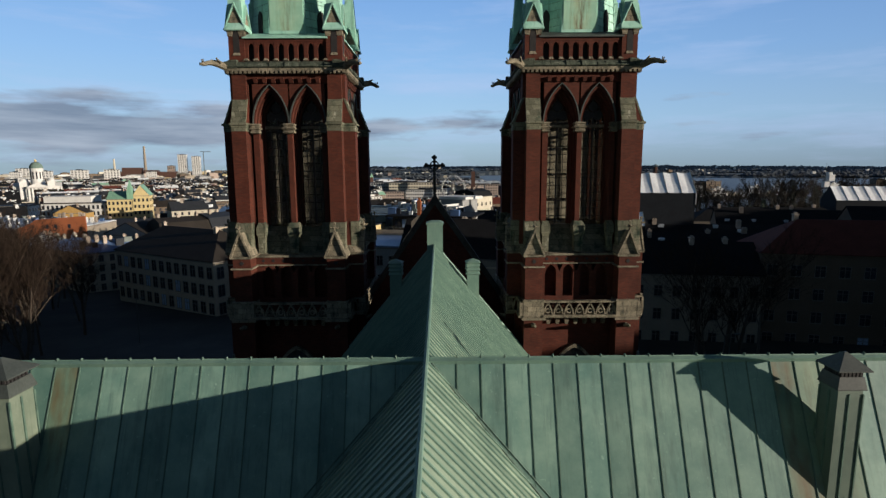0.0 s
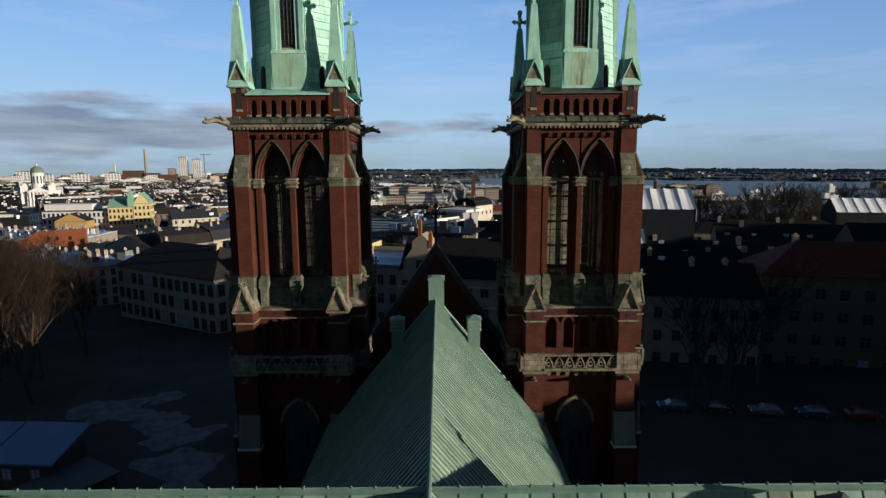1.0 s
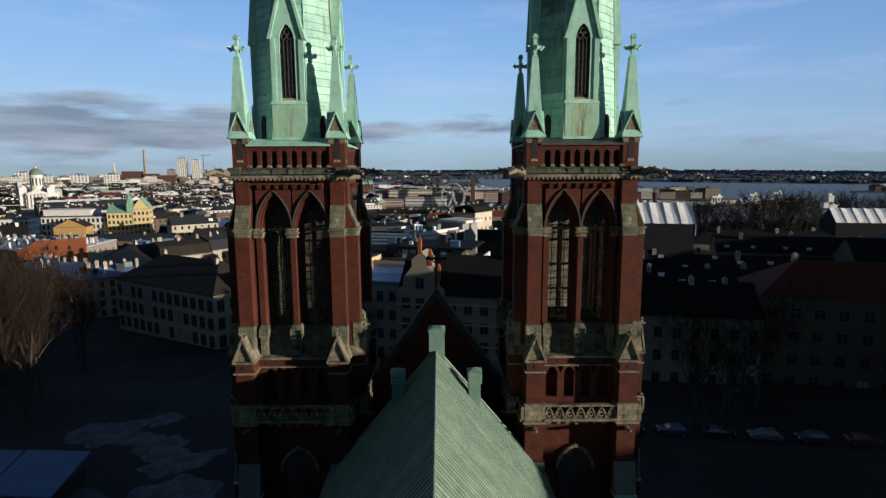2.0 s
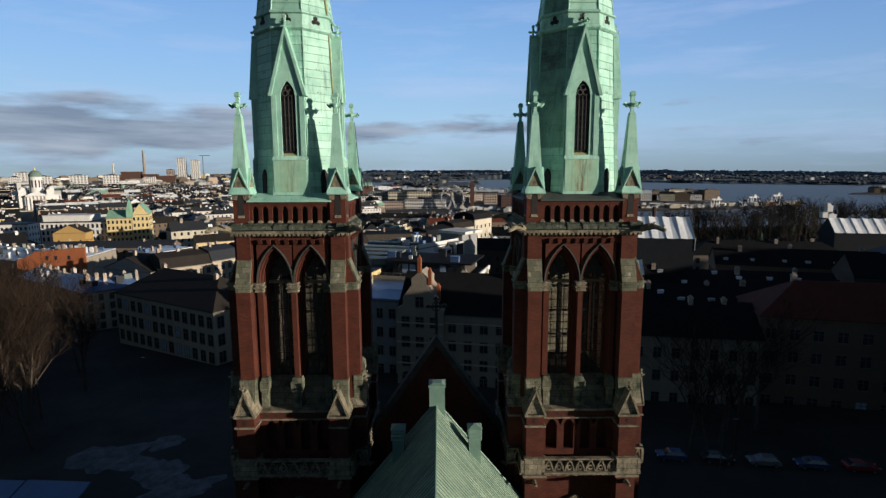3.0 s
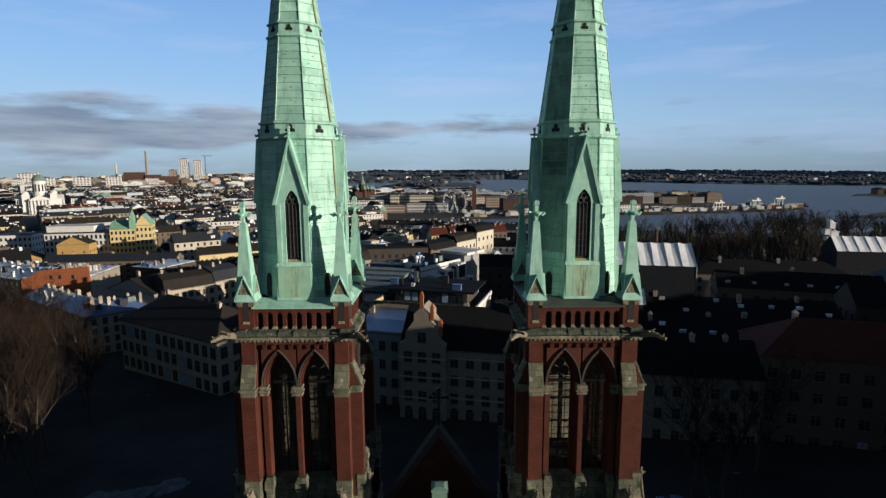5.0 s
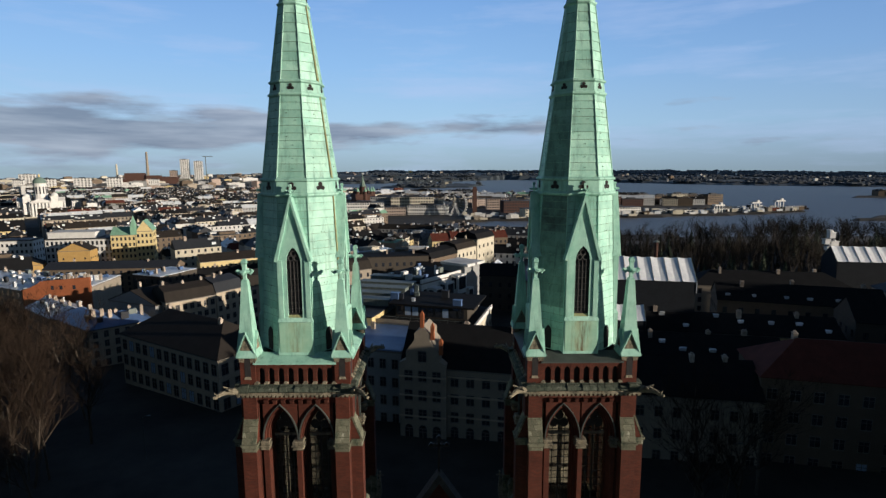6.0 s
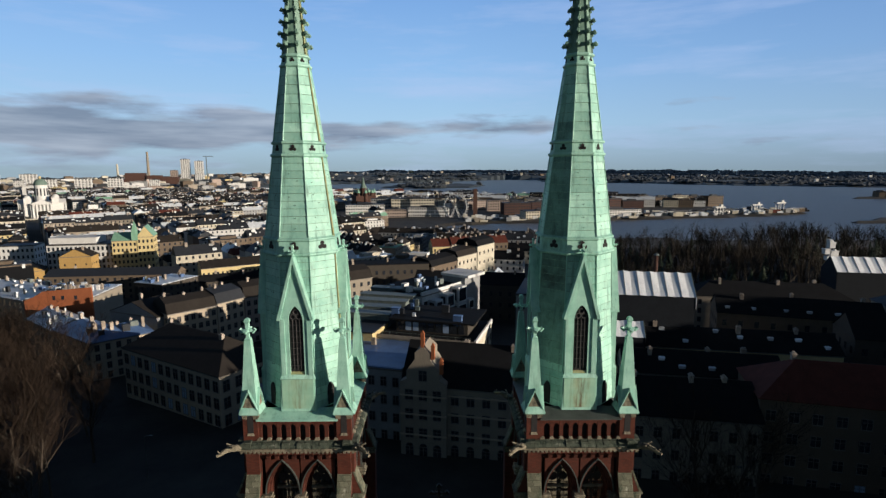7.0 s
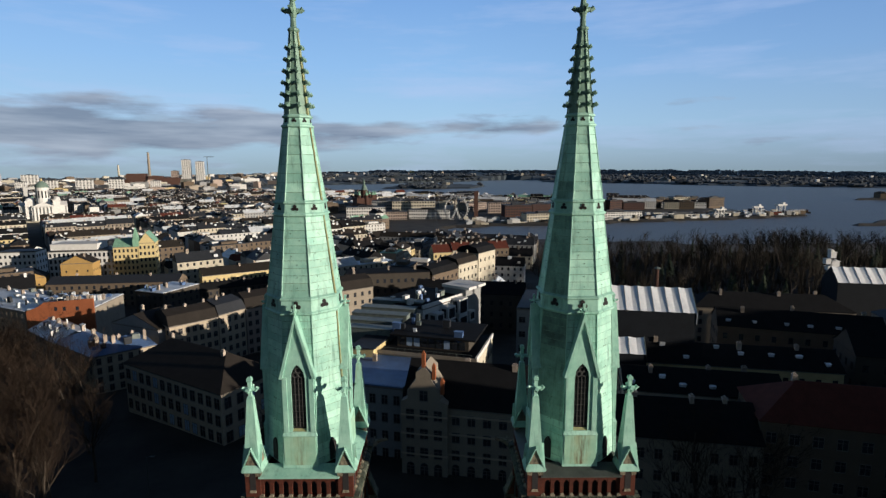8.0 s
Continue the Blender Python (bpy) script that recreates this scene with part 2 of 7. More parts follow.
# ---- mesh helpers ----
class Geo:
    """Vertices and faces of one mesh, with a material slot for each face."""

    def __init__(self):
        self.v, self.f, self.s = [], [], []

    def add(self, verts, faces, slot=0):
        n = len(self.v)
        self.v += [tuple(p) for p in verts]
        self.f += [tuple(i + n for i in q) for q in faces]
        self.s += [slot] * len(faces)
        return self

    def box(self, x0, x1, y0, y1, z0, z1, slot=0):
        v = [(x, y, z) for z in (z0, z1) for x, y in ((x0, y0), (x1, y0), (x1, y1), (x0, y1))]
        return self.add(v, [(3, 2, 1, 0), (4, 5, 6, 7), (0, 1, 5, 4), (1, 2, 6, 5), (2, 3, 7, 6), (3, 0, 4, 7)], slot)

    def loft(self, rings, slot=0, caps=True):
        """Rings with equal counts of points, joined one to the next."""
        n = len(rings[0])
        v = [p for r in rings for p in r]
        f = [(k * n + i, k * n + (i + 1) % n, (k + 1) * n + (i + 1) % n, (k + 1) * n + i) for k in range(len(rings) - 1) for i in range(n)]
        if caps:
            f += [tuple(reversed(range(n))), tuple(range((len(rings) - 1) * n, len(rings) * n))]
        return self.add(v, f, slot)

    def extrude(self, poly, y0, y1, slot=0):
        """A polygon in x, z, from y0 to y1 (anticlockwise as seen from -y)."""
        return self.loft([[(x, y1, z) for x, z in poly], [(x, y0, z) for x, z in poly]], slot)

    def strip(self, outer, inner, y0, y1, slot=0):
        """A band between two open lines in x, z, from y0 to y1."""
        n = len(outer)
        v = [(x, y, z) for y in (y0, y1) for line in (outer, inner) for x, z in line]
        o, i, oo, ii = 0, n, 2 * n, 3 * n
        f = []
        for k in range(n - 1):
            f += [(o + k, o + k + 1, i + k + 1, i + k), (ii + k, ii + k + 1, oo + k + 1, oo + k),
                  (oo + k, oo + k + 1, o + k + 1, o + k), (i + k, i + k + 1, ii + k + 1, ii + k)]
        f += [(o, i, ii, oo), (o + n - 1, oo + n - 1, ii + n - 1, i + n - 1)]
        return self.add(v, f, slot)

    def tube(self, a, b, ra, rb=None, n=6, slot=0):
        a, b = Vector(a), Vector(b)
        w = (b - a).normalized()
        u = w.orthogonal().normalized()
        v = w.cross(u)
        rb = ra if rb is None else rb
        ring = lambda c, r: [c + (u * math.cos(2 * math.pi * k / n) + v * math.sin(2 * math.pi * k / n)) * r for k in range(n)]
        return self.loft([ring(a, ra), ring(b, rb)], slot)

    def turned(self, quarter):
        """A copy turned by quarters of a turn about the z axis."""
        g = Geo()
        c, s = ((1, 0), (0, 1), (-1, 0), (0, -1))[quarter % 4]
        g.v, g.f, g.s = [(x * c - y * s, x * s + y * c, z) for x, y, z in self.v], list(self.f), list(self.s)
        return g

    def moved(self, m):
        g = Geo()
        g.v, g.f, g.s = [tuple(m @ Vector(p)) for p in self.v], list(self.f), list(self.s)
        return g

    def join(self, other):
        return self.add(other.v, other.f) if not any(other.s) else self._join(other)

    def _join(self, other):
        n = len(self.v)
        self.v += other.v
        self.f += [tuple(i + n for i in q) for q in other.f]
        self.s += other.s
        return self

    def mesh(self, name, mats):
        me = bpy.data.meshes.new(name)
        me.from_pydata(self.v, [], self.f)
        for m in mats if isinstance(mats, (list, tuple)) else [mats]:
            me.materials.append(m)
        if any(self.s):
            me.polygons.foreach_set("material_index", self.s)
        bm = bmesh.new()
        bm.from_mesh(me)
        bmesh.ops.recalc_face_normals(bm, faces=bm.faces)
        bm.to_mesh(me)
        bm.free()
        return me


def part(name, geo, mats, parent=None, label=""):
    ob = new(name, geo.mesh(name, mats) if isinstance(geo, Geo) else geo)
    ob.parent = parent
    return tagged(ob, label)


def thing(name, label, category, at=None, group="", kind=""):
    ob = new(name)
    if at is not None:
        ob.matrix_world = at
    return tagged(ob, label, category, group, kind)


def pointed(x, z, half, rise, n=7):
    """A pointed arch's line about x, springing at z, from left to right."""
    r = (half * half + rise * rise) / (2 * half)
    a1 = math.asin(min(1, rise / r))
    left = [(x - half + r - r * math.cos(a1 * k / n), z + r * math.sin(a1 * k / n)) for k in range(n + 1)]
    return left + [(2 * x - px, pz) for px, pz in reversed(left[:-1])]


def octagon(a, z, turn=0.0):
    """Eight corners about the axis, a being the distance of the flat sides."""
    r = a / math.cos(math.pi / 8)
    return [(r * math.cos(math.pi / 8 + k * math.pi / 4 + turn), r * math.sin(math.pi / 8 + k * math.pi / 4 + turn), z) for k in range(8)]


def square(h, z, x=0.0, y=0.0):
    return [(x - h, y - h, z), (x + h, y - h, z), (x + h, y + h, z), (x - h, y + h, z)]


def cross_finial(g, x, y, z, s, slot=0):
    """A stone or copper finial: a stem, a leafy crossing with four arms, a knob."""
    g.loft([square(0.10 * s, z, x, y), square(0.17 * s, z + 0.06 * s, x, y), square(0.17 * s, z + 0.14 * s, x, y), square(0.09 * s, z + 0.22 * s, x, y)], slot)
    g.loft([square(0.09 * s, z + 0.2 * s, x, y), square(0.11 * s, z + 1.15 * s, x, y)], slot)
    for dx, dy in ((1, 0), (-1, 0), (0, 1), (0, -1)):
        g.tube((x, y, z + 0.62 * s), (x + 0.34 * s * dx, y + 0.34 * s * dy, z + 0.66 * s), 0.14 * s, 0.10 * s, 6, slot)
        g.tube((x + 0.30 * s * dx, y + 0.30 * s * dy, z + 0.52 * s), (x + 0.48 * s * dx, y + 0.48 * s * dy, z + 0.74 * s), 0.10 * s, 0.13 * s, 6, slot)
    g.loft([square(0.10 * s, z + 1.1 * s, x, y), square(0.16 * s, z + 1.2 * s, x, y), square(0.14 * s, z + 1.36 * s, x, y), square(0.06 * s, z + 1.44 * s, x, y)], slot)
    return g

# ---- the church: two towers ----
GROUND = 1.5


def church_tower(x, y, pane, apron):
    tower = thing("church_tower", "red brick church tower with limestone trim and a green copper spire", "tower", pose(x, y, 0), "towers of the church")

    # shaft: core of each stage
    g = Geo().loft([square(4.3, GROUND), square(4.3, 22.9)]).box(-3.7, 3.7, -3.7, 3.7, 22.9, 27.1)
    part("lower_stage", g, BRICK, tower)
    part("core", Geo().box(-2.36, 2.36, -2.36, 2.36, 38.6, 41.8), DARK, tower, "belfry ceiling coloured near-black in place of shade")
    inner = part("belfry_floor", Geo().box(-2.36, 2.36, -2.36, 2.36, 27.0, 28.9), DARK, tower)
    part("inner_wall", Geo().box(-2.36, 2.3, 2.3, 2.35, 28.9, 38.6).box(-2.36, -2.31, -2.3, 2.3, 28.9, 38.6), INNER, inner, "pale plastered inner wall")
    for k in range(4):
        part("inner_beam", Geo().box(-2.3, 2.3, 2.15, 2.3, 30.6 + 2 * k, 30.75 + 2 * k), DARK, inner)
    for sx in (-1, 1):
        for sy in (-1, 1):
            a, b = sorted((sx * 2.68, sx * 3.72))
            c, d = sorted((sy * 2.68, sy * 3.72))
            part("corner_pier", Geo().box(a, b, c, d, 27.0, 39.6), BRICK, tower)

    # one side, facing -y; turned for the other three
    for q in range(4):
        # the buttresses stand out further towards the nave and the street than to the sides
        fore = lambda v: -v if q % 2 == 0 else -4.25 - (v - 4.25) * 0.45
        ends = 4.86 if q % 2 == 0 else 5.6
        for s in (-1, 1):
            lo, hi = sorted((s * 2.56, s * 3.84))
            mid = (lo + hi) / 2
            # lower buttress with its gablet
            g = Geo().box(lo, hi, fore(5.55), -4.2, GROUND, 22.9).box(lo + 0.04, hi - 0.04, fore(5.5), -3.5, 24.0, 27.25)
            butt = part("buttress", g.turned(q), BRICK, tower)
            g = Geo().box(lo - 0.09, hi + 0.09, fore(5.64), -3.6, 26.45, 26.55).box(lo - 0.1, hi + 0.1, fore(5.66), -3.6, 27.2, 27.36)
            part("string_course", g.turned(q), STONE, butt)
            g = Geo().extrude([(lo - 0.08, 27.36), (hi + 0.08, 27.36), (mid, 28.95)], fore(5.5), -3.5)
            part("gablet", g.turned(q), STONE, butt)
            for e in (-1, 1):
                w = hi - mid + 0.14
                g = Geo().extrude([(mid + e * w, 27.30), (mid + e * (w - 0.17), 27.30), (mid, 28.98 - 0.12), (mid, 29.14)][::e], fore(5.68), fore(5.45))
                part("coping", g.turned(q), STONE, butt)
            part("finial", cross_finial(Geo(), mid, fore(5.56), 28.95, 0.52).turned(q), STONE, butt)
            part("vent", Geo().extrude([(mid - 0.16, 26.88), (mid, 26.72), (mid + 0.16, 26.88), (mid, 27.04)], fore(5.53), fore(5.4)).turned(q), DARK, butt)
            # belfry buttress with a sloped stone cap
            lo2, hi2 = sorted((s * 2.74, s * 3.70))
            g = Geo().box(lo2, hi2, -4.5, -3.6, 27.3, 35.75)
            b2 = part("belfry_buttress", g.turned(q), BRICK, tower)
            g = Geo().loft([[(lo2 - 0.02, -4.52, 35.75), (hi2 + 0.02, -4.52, 35.75), (hi2 + 0.02, -3.6, 35.75), (lo2 - 0.02, -3.6, 35.75)],
                            [(lo2 - 0.02, -4.52, 36.2), (hi2 + 0.02, -4.52, 36.2), (hi2 + 0.02, -3.6, 36.2), (lo2 - 0.02, -3.6, 36.2)]])
            g.box(lo2 - 0.1, hi2 + 0.1, -4.62, -3.6, 36.16, 36.3)
            part("stone_band", g.turned(q), MOSSY, b2)
            part("cap_core", Geo().loft([[(lo2, -4.42, 36.3), (hi2, -4.42, 36.3), (hi2, -3.6, 36.3), (lo2, -3.6, 36.3)], [(lo2, -3.86, 37.9), (hi2, -3.86, 37.9), (hi2, -3.6, 37.9), (lo2, -3.6, 37.9)]]).turned(q), BRICK, b2)
            for k in range(3):
                z0, z1 = 36.3 + k * 0.55, 36.3 + (k + 1) * 0.55
                y0, y1 = -4.50 + k * 0.21, -4.50 + (k + 1) * 0.21
                g = Geo().loft([[(lo2 - 0.02, y0 - 0.03, z0), (hi2 + 0.02, y0 - 0.03, z0), (hi2 + 0.02, y0 + 0.12, z0), (lo2 - 0.02, y0 + 0.12, z0)],
                                [(lo2 - 0.02, y1, z1), (hi2 + 0.02, y1, z1), (hi2 + 0.02, y1 + 0.12, z1), (lo2 - 0.02, y1 + 0.12, z1)]])
                part("slope_stone", g.turned(q), MOSSY, b2)
            g = Geo().box(lo2 + 0.01, hi2 - 0.01, -3.9, -3.6, 36.2, 39.6)
            part("upper_pier", g.turned(q), BRICK, b2)
            # stone foot of the buttress on the slope
            g = Geo().loft([[(lo2 - 0.02, fore(4.95), 27.3), (hi2 + 0.02, fore(4.95), 27.3), (hi2 + 0.02, -4.0, 27.3), (lo2 - 0.02, -4.0, 27.3)],
                            [(lo2 - 0.06, -4.6, 29.55), (hi2 + 0.06, -4.6, 29.55), (hi2 + 0.06, -4.0, 29.55), (lo2 - 0.06, -4.0, 29.55)]])
            part("buttress_foot", g.turned(q), MOSSY, b2)

        # gallery stage: arcade wall behind the balustrade
        arc = part("arcade_wall", Geo().box(-2.6, 2.6, -4.35, -3.6, 22.9, 24.2).box(-2.6, 2.6, -4.35, -3.6, 26.55, 27.15).turned(q), BRICK, tower)
        for cx in (-2.4, -1.18, 0.0, 1.18, 2.4):
            w = 0.24 if abs(cx) < 2 else 0.18
            part("arcade_pier", Geo().box(cx - w, cx + w, -4.35, -3.6, 24.2, 26.0 if abs(cx) < 2 else 26.6).turned(q), BRICK, arc)
        for cx in (-1.79, -0.59, 0.59, 1.79):
            arch = pointed(cx, 25.9, 0.36, 0.55, 5)
            g = Geo().strip([(cx - 0.62, 25.9)] + [(px, 26.6) for px, pz in arch[1:-1]] + [(cx + 0.62, 25.9)], arch, -4.33, -3.6)
            part("arcade_arch", g.turned(q), BRICK, arc)
        part("arcade_string", Geo().box(-2.6, 2.6, -4.5, -3.6, 27.12, 27.26).box(-2.6, 2.6, -4.45, -3.6, 26.52, 26.6).turned(q), STONE, arc)
        for k in range(7):
            cx = -2.1 + k * 0.7
            part("vent", Geo().extrude([(cx - 0.13, 26.86), (cx, 26.73), (cx + 0.13, 26.86), (cx, 26.99)], -4.37, -4.3).turned(q), DARK, arc)
        # sloped stone sill of the belfry windows, with the foot of the middle column
        g = Geo().loft([[(-2.6, -3.75, 27.26), (2.6, -3.75, 27.26), (2.6, -2.3, 27.26), (-2.6, -2.3, 27.26)],
                        [(-2.6, -2.55, 29.1), (2.6, -2.55, 29.1), (2.6, -2.3, 29.1), (-2.6, -2.3, 29.1)]])
        part("window_slope", g.turned(q), MOSSY, tower)
        for cx, w in ((0.1, 0.36), (-2.2, 0.27), (2.3, 0.24)):
            g = Geo().loft([square(w * 0.8, 27.4, cx, -4.0), square(w * 0.85, 28.5, cx, -3.95), square(w * 1.15, 28.7, cx, -3.95), square(w * 1.15, 29.2, cx, -3.9), square(w * 0.8, 29.5, cx, -3.8)])
            part("column_foot", g.turned(q), MOSSY, tower)
        # belfry: twin pointed windows under brick mouldings
        for cx in (-1.22, 1.30):
            panes = Geo().box(cx - 0.98, cx + 0.98, -2.42, -2.36, 29.1, 38.4)
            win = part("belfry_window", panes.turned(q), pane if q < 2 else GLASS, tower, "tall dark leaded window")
            win.visible_shadow = False
            for bx in (-0.45, 0, 0.45):
                w = 0.05 if bx == 0 else 0.022
                part("mullion", Geo().box(cx + bx - w, cx + bx + w, -2.5, -2.42, 29.2, 38.0).turned(q), IRON, win)
            for k in range(14):
                z = 29.7 + k * 0.55
                part("glazing_bar", Geo().box(cx - 0.95, cx + 0.95, -2.47, -2.43, z, z + 0.05).turned(q), IRON, win)
            part("transom", Geo().box(cx - 0.98, cx + 0.98, -2.6, -2.42, 36.0, 36.2).turned(q), STONE, win)
            tre = Geo()
            for px, pz in ((0, 37.45), (-0.36, 36.85), (0.36, 36.85)):
                tre.tube((cx + px, -2.52, pz), (cx + px, -2.45, pz), 0.34, 0.34, 10)
            part("tracery", tre.turned(q), IRON, win)
            # three stepped orders of moulding, each further in
            for k in range(4):
                h0, h1 = 1.22 - k * 0.105, 1.12 - k * 0.105
                y0 = -3.72 + k * 0.34
                out, inn = pointed(cx, 36.2, h0, 2.62 - 0.2 * k, 8), pointed(cx, 36.2, h1, 2.42 - 0.2 * k, 8)
                part("arch_moulding", Geo().strip(out, inn, y0, -2.36).turned(q), BRICK, win)
                for s in (-1, 1):
                    a, b = sorted((cx + s * h0, cx + s * h1))
                    part("jamb_shaft", Geo().box(a, b, y0, -2.36, 29.2, 36.2).turned(q), BRICK, win)
            hood = pointed(cx, 36.3, 1.27, 2.62, 8)
            g = Geo().strip(hood, [(px + (cx - px) * 0.06, pz - 0.06) for px, pz in hood], -3.84, -3.7)
            # the dark metal colour stands in for the hood's shadow line
            part("hood_mould", g.turned(q), DARK_METAL, win)
            # wall over the arch
        for cx in (-1.22, 1.30):
            arch = pointed(cx, 36.2, 1.2, 2.55, 8)
            a = Geo().strip([(px, 39.0) for px, pz in arch], arch, -3.7, -2.95)
            part("spandrel", a.turned(q), BRICK, tower)
        part("belfry_head", Geo().box(-2.75, 2.75, -3.7, -2.9, 38.95, 39.6).turned(q), BRICK, tower)
        for cx, w in ((0.04, 0.30), (-2.3, 0.24), (2.38, 0.2)):
            g = Geo().box(cx - w * 0.55, cx + w * 0.55, -3.86, -2.5, 29.4, 35.65) if abs(cx) < 1 else Geo().box(cx - w * 0.8, cx + w * 0.8, -3.76, -2.9, 29.4, 35.65)
            col = part("column", g.turned(q), BRICK, tower)
            for k in range(5):
                ang = k * 1.3
                r = w * (1.15 + 0.2 * math.sin(ang * 3))
                zz = 35.62 + 0.13 * k
                part("capital_leaf", Geo().loft([square(r, zz, cx, -3.72), square(r * 1.12, zz + 0.07, cx, -3.74), square(r * 0.95, zz + 0.15, cx, -3.72)]).turned(q), STONE, col)
        for k in range(8):
            cx = -2.1 + k * 0.6
            g = Geo().loft([[(cx - 0.12, -3.86, 38.98), (cx + 0.12, -3.86, 38.98), (cx + 0.12, -3.6, 38.98), (cx - 0.12, -3.6, 38.98)],
                            [(cx - 0.14, -4.0, 39.3), (cx + 0.14, -4.0, 39.3), (cx + 0.14, -3.6, 39.3), (cx - 0.14, -3.6, 39.3)]])
            part("corbel", g.turned(q), BRICK, tower)
        # cornice: dentil course, carved stone band with a sloped top
        corn = part("cornice", Geo().box(-4.02, 4.02, -4.12, -3.0, 39.72, 39.9).turned(q), STONE, tower, "weathered carved limestone cornice")
        for k in range(27):
            cx = -3.9 + k * 0.3
            part("dentil", Geo().box(cx - 0.085, cx + 0.085, -4.1, -3.8, 39.56, 39.73).turned(q), STONE, corn)
        rnd = random.Random(7)
        for k in range(16):
            a, b = -4.2 + k * 0.525, -4.2 + (k + 1) * 0.525 - 0.02
            e = rnd.uniform(-0.04, 0.05)
            lip = rnd.uniform(0.0, 0.1)
            g = Geo().loft([[(a, -4.08 - e, 39.9), (b, -4.08 - e, 39.9), (b, -3.2, 39.9), (a, -3.2, 39.9)],
                            [(a, -4.2 - e, 40.0), (b, -4.2 - e, 40.0), (b, -3.2, 40.0), (a, -3.2, 40.0)],
                            [(a, -4.12 - e, 40.16 + lip), (b, -4.12 - e, 40.14 + lip), (b, -3.2, 40.3), (a, -3.2, 40.3)],
                            [(a, -3.72, 40.42), (b, -3.72, 40.42), (b, -3.2, 40.45), (a, -3.2, 40.45)]])
            part("cornice_stone", g.turned(q), CORNICE, corn)
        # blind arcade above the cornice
        # the back is near-black: the shade of the recess put into its colour
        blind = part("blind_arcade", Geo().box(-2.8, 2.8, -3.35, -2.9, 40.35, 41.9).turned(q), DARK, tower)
        part("parapet_head", Geo().box(-2.8, 2.8, -3.72, -2.9, 41.68, 41.92).box(-2.8, 2.8, -3.74, -2.9, 40.3, 40.45).turned(q), BRICK, blind)
        for k in range(9):
            cx = -2.68 + k * 0.67
            part("arcade_pier", Geo().box(cx - 0.13, cx + 0.13, -3.7, -3.3, 40.45, 41.7).turned(q), BRICK, blind)
            part("sill_stone", Geo().loft([square(0.17, 40.44, cx, -3.72), square(0.1, 40.6, cx, -3.68)]).turned(q), STONE, blind)
        for k in range(8):
            cx = -2.345 + k * 0.67
            arch = pointed(cx, 41.25, 0.2, 0.34, 4)
            part("arcade_arch", Geo().strip([(cx - 0.21, 41.25)] + [(px, 41.7) for px, pz in arch[1:-1]] + [(cx + 0.21, 41.25)], arch, -3.69, -3.3).turned(q), BRICK, blind)

        # balustrade of pierced stone
        bal = part("balustrade", Geo().box(-2.56, 2.56, fore(5.6), fore(5.32), 24.0, 24.14).box(-2.56, 2.56, fore(5.75), -4.3, 22.98, 23.16).turned(q), STONE, tower, "pierced limestone balustrade")
        for k in range(7):
            cx = -2.19 + k * 0.73
            for side in (-1, 1):
                line = [(cx + side * 0.36, 23.16), (cx + side * 0.30, 23.5), (cx + side * 0.16, 23.8), (cx, 24.0)]
                inn = [(px - side * 0.09, pz - 0.03) for px, pz in line]
                part("tracery", Geo().strip(line, inn, fore(5.56), fore(5.38)).turned(q), STONE, bal)
            rim = lambda r: [(cx + r * math.cos(math.pi * j / 4), 23.42 + r * math.sin(math.pi * j / 4)) for j in range(9)]
            part("trefoil", Geo().strip(rim(0.2), rim(0.11), fore(5.52), fore(5.42)).turned(q), STONE, bal)
        for k in range(7):
            cx = -1.95 + k * 0.65
            part("corbel", Geo().loft([square(0.1, 22.2, cx, -4.45), square(0.16, 22.5, cx, -4.5)]).box(cx - 0.14, cx + 0.14, -4.6, -4.3, 22.5, 22.6).turned(q), STONE, bal)
        for s in (-1, 1):
            lo, hi = sorted((s * 2.5, s * 3.9))
            g = Geo().box(lo, hi, fore(5.68), -4.4, 22.95, 24.12).box(lo - 0.05, hi + 0.05, fore(5.74), fore(5.3), 24.12, 24.22)
            pier = part("balustrade_pier", g.turned(q), STONE, tower)
            part("plinth", Geo().box(lo - 0.12, hi + 0.12, fore(5.82), -4.3, 22.82, 22.98).turned(q), STONE, pier)
            a, b = sorted((s * 3.95, s * ends))
            panel = part("corner_panel", Geo().box(a, b, -4.14, -3.96, 24.0, 24.13).box(a, b, -4.22, -3.92, 22.95, 23.14).box(s * ends - 0.08, s * ends + 0.08, -4.16, -3.94, 23.1, 24.02).turned(q), STONE, tower)
            for cx in (s * 4.18, s * (ends - 0.3)):
                for side in (-1, 1):
                    line = [(cx + side * 0.25, 23.14), (cx + side * 0.21, 23.5), (cx + side * 0.15, 23.8), (cx, 24.0)]
                    part("tracery", Geo().strip(line, [(px - side * 0.1, pz - 0.03) for px, pz in line], -4.12, -3.98).turned(q), STONE, panel)
            lead = part("set_off_sheet", Geo().loft([[(lo - 0.05, fore(6.0), 17.6), (hi + 0.05, fore(6.0), 17.6), (hi + 0.05, fore(5.3), 17.6), (lo - 0.05, fore(5.3), 17.6)], [(lo - 0.05, fore(5.62), 19.9), (hi + 0.05, fore(5.62), 19.9), (hi + 0.05, fore(5.3), 19.9), (lo - 0.05, fore(5.3), 19.9)]]).turned(q), LEAD, tower, "grey lead sheet over the buttress set-off")
            part("drip_edge", Geo().box(lo - 0.12, hi + 0.12, fore(6.08), fore(5.3), 17.45, 17.6).turned(q), SPIRE, lead)
            part("lower_set_off", Geo().box(lo, hi, fore(6.0), fore(5.5), GROUND, 17.46).turned(q), BRICK, lead)
            g = Geo()
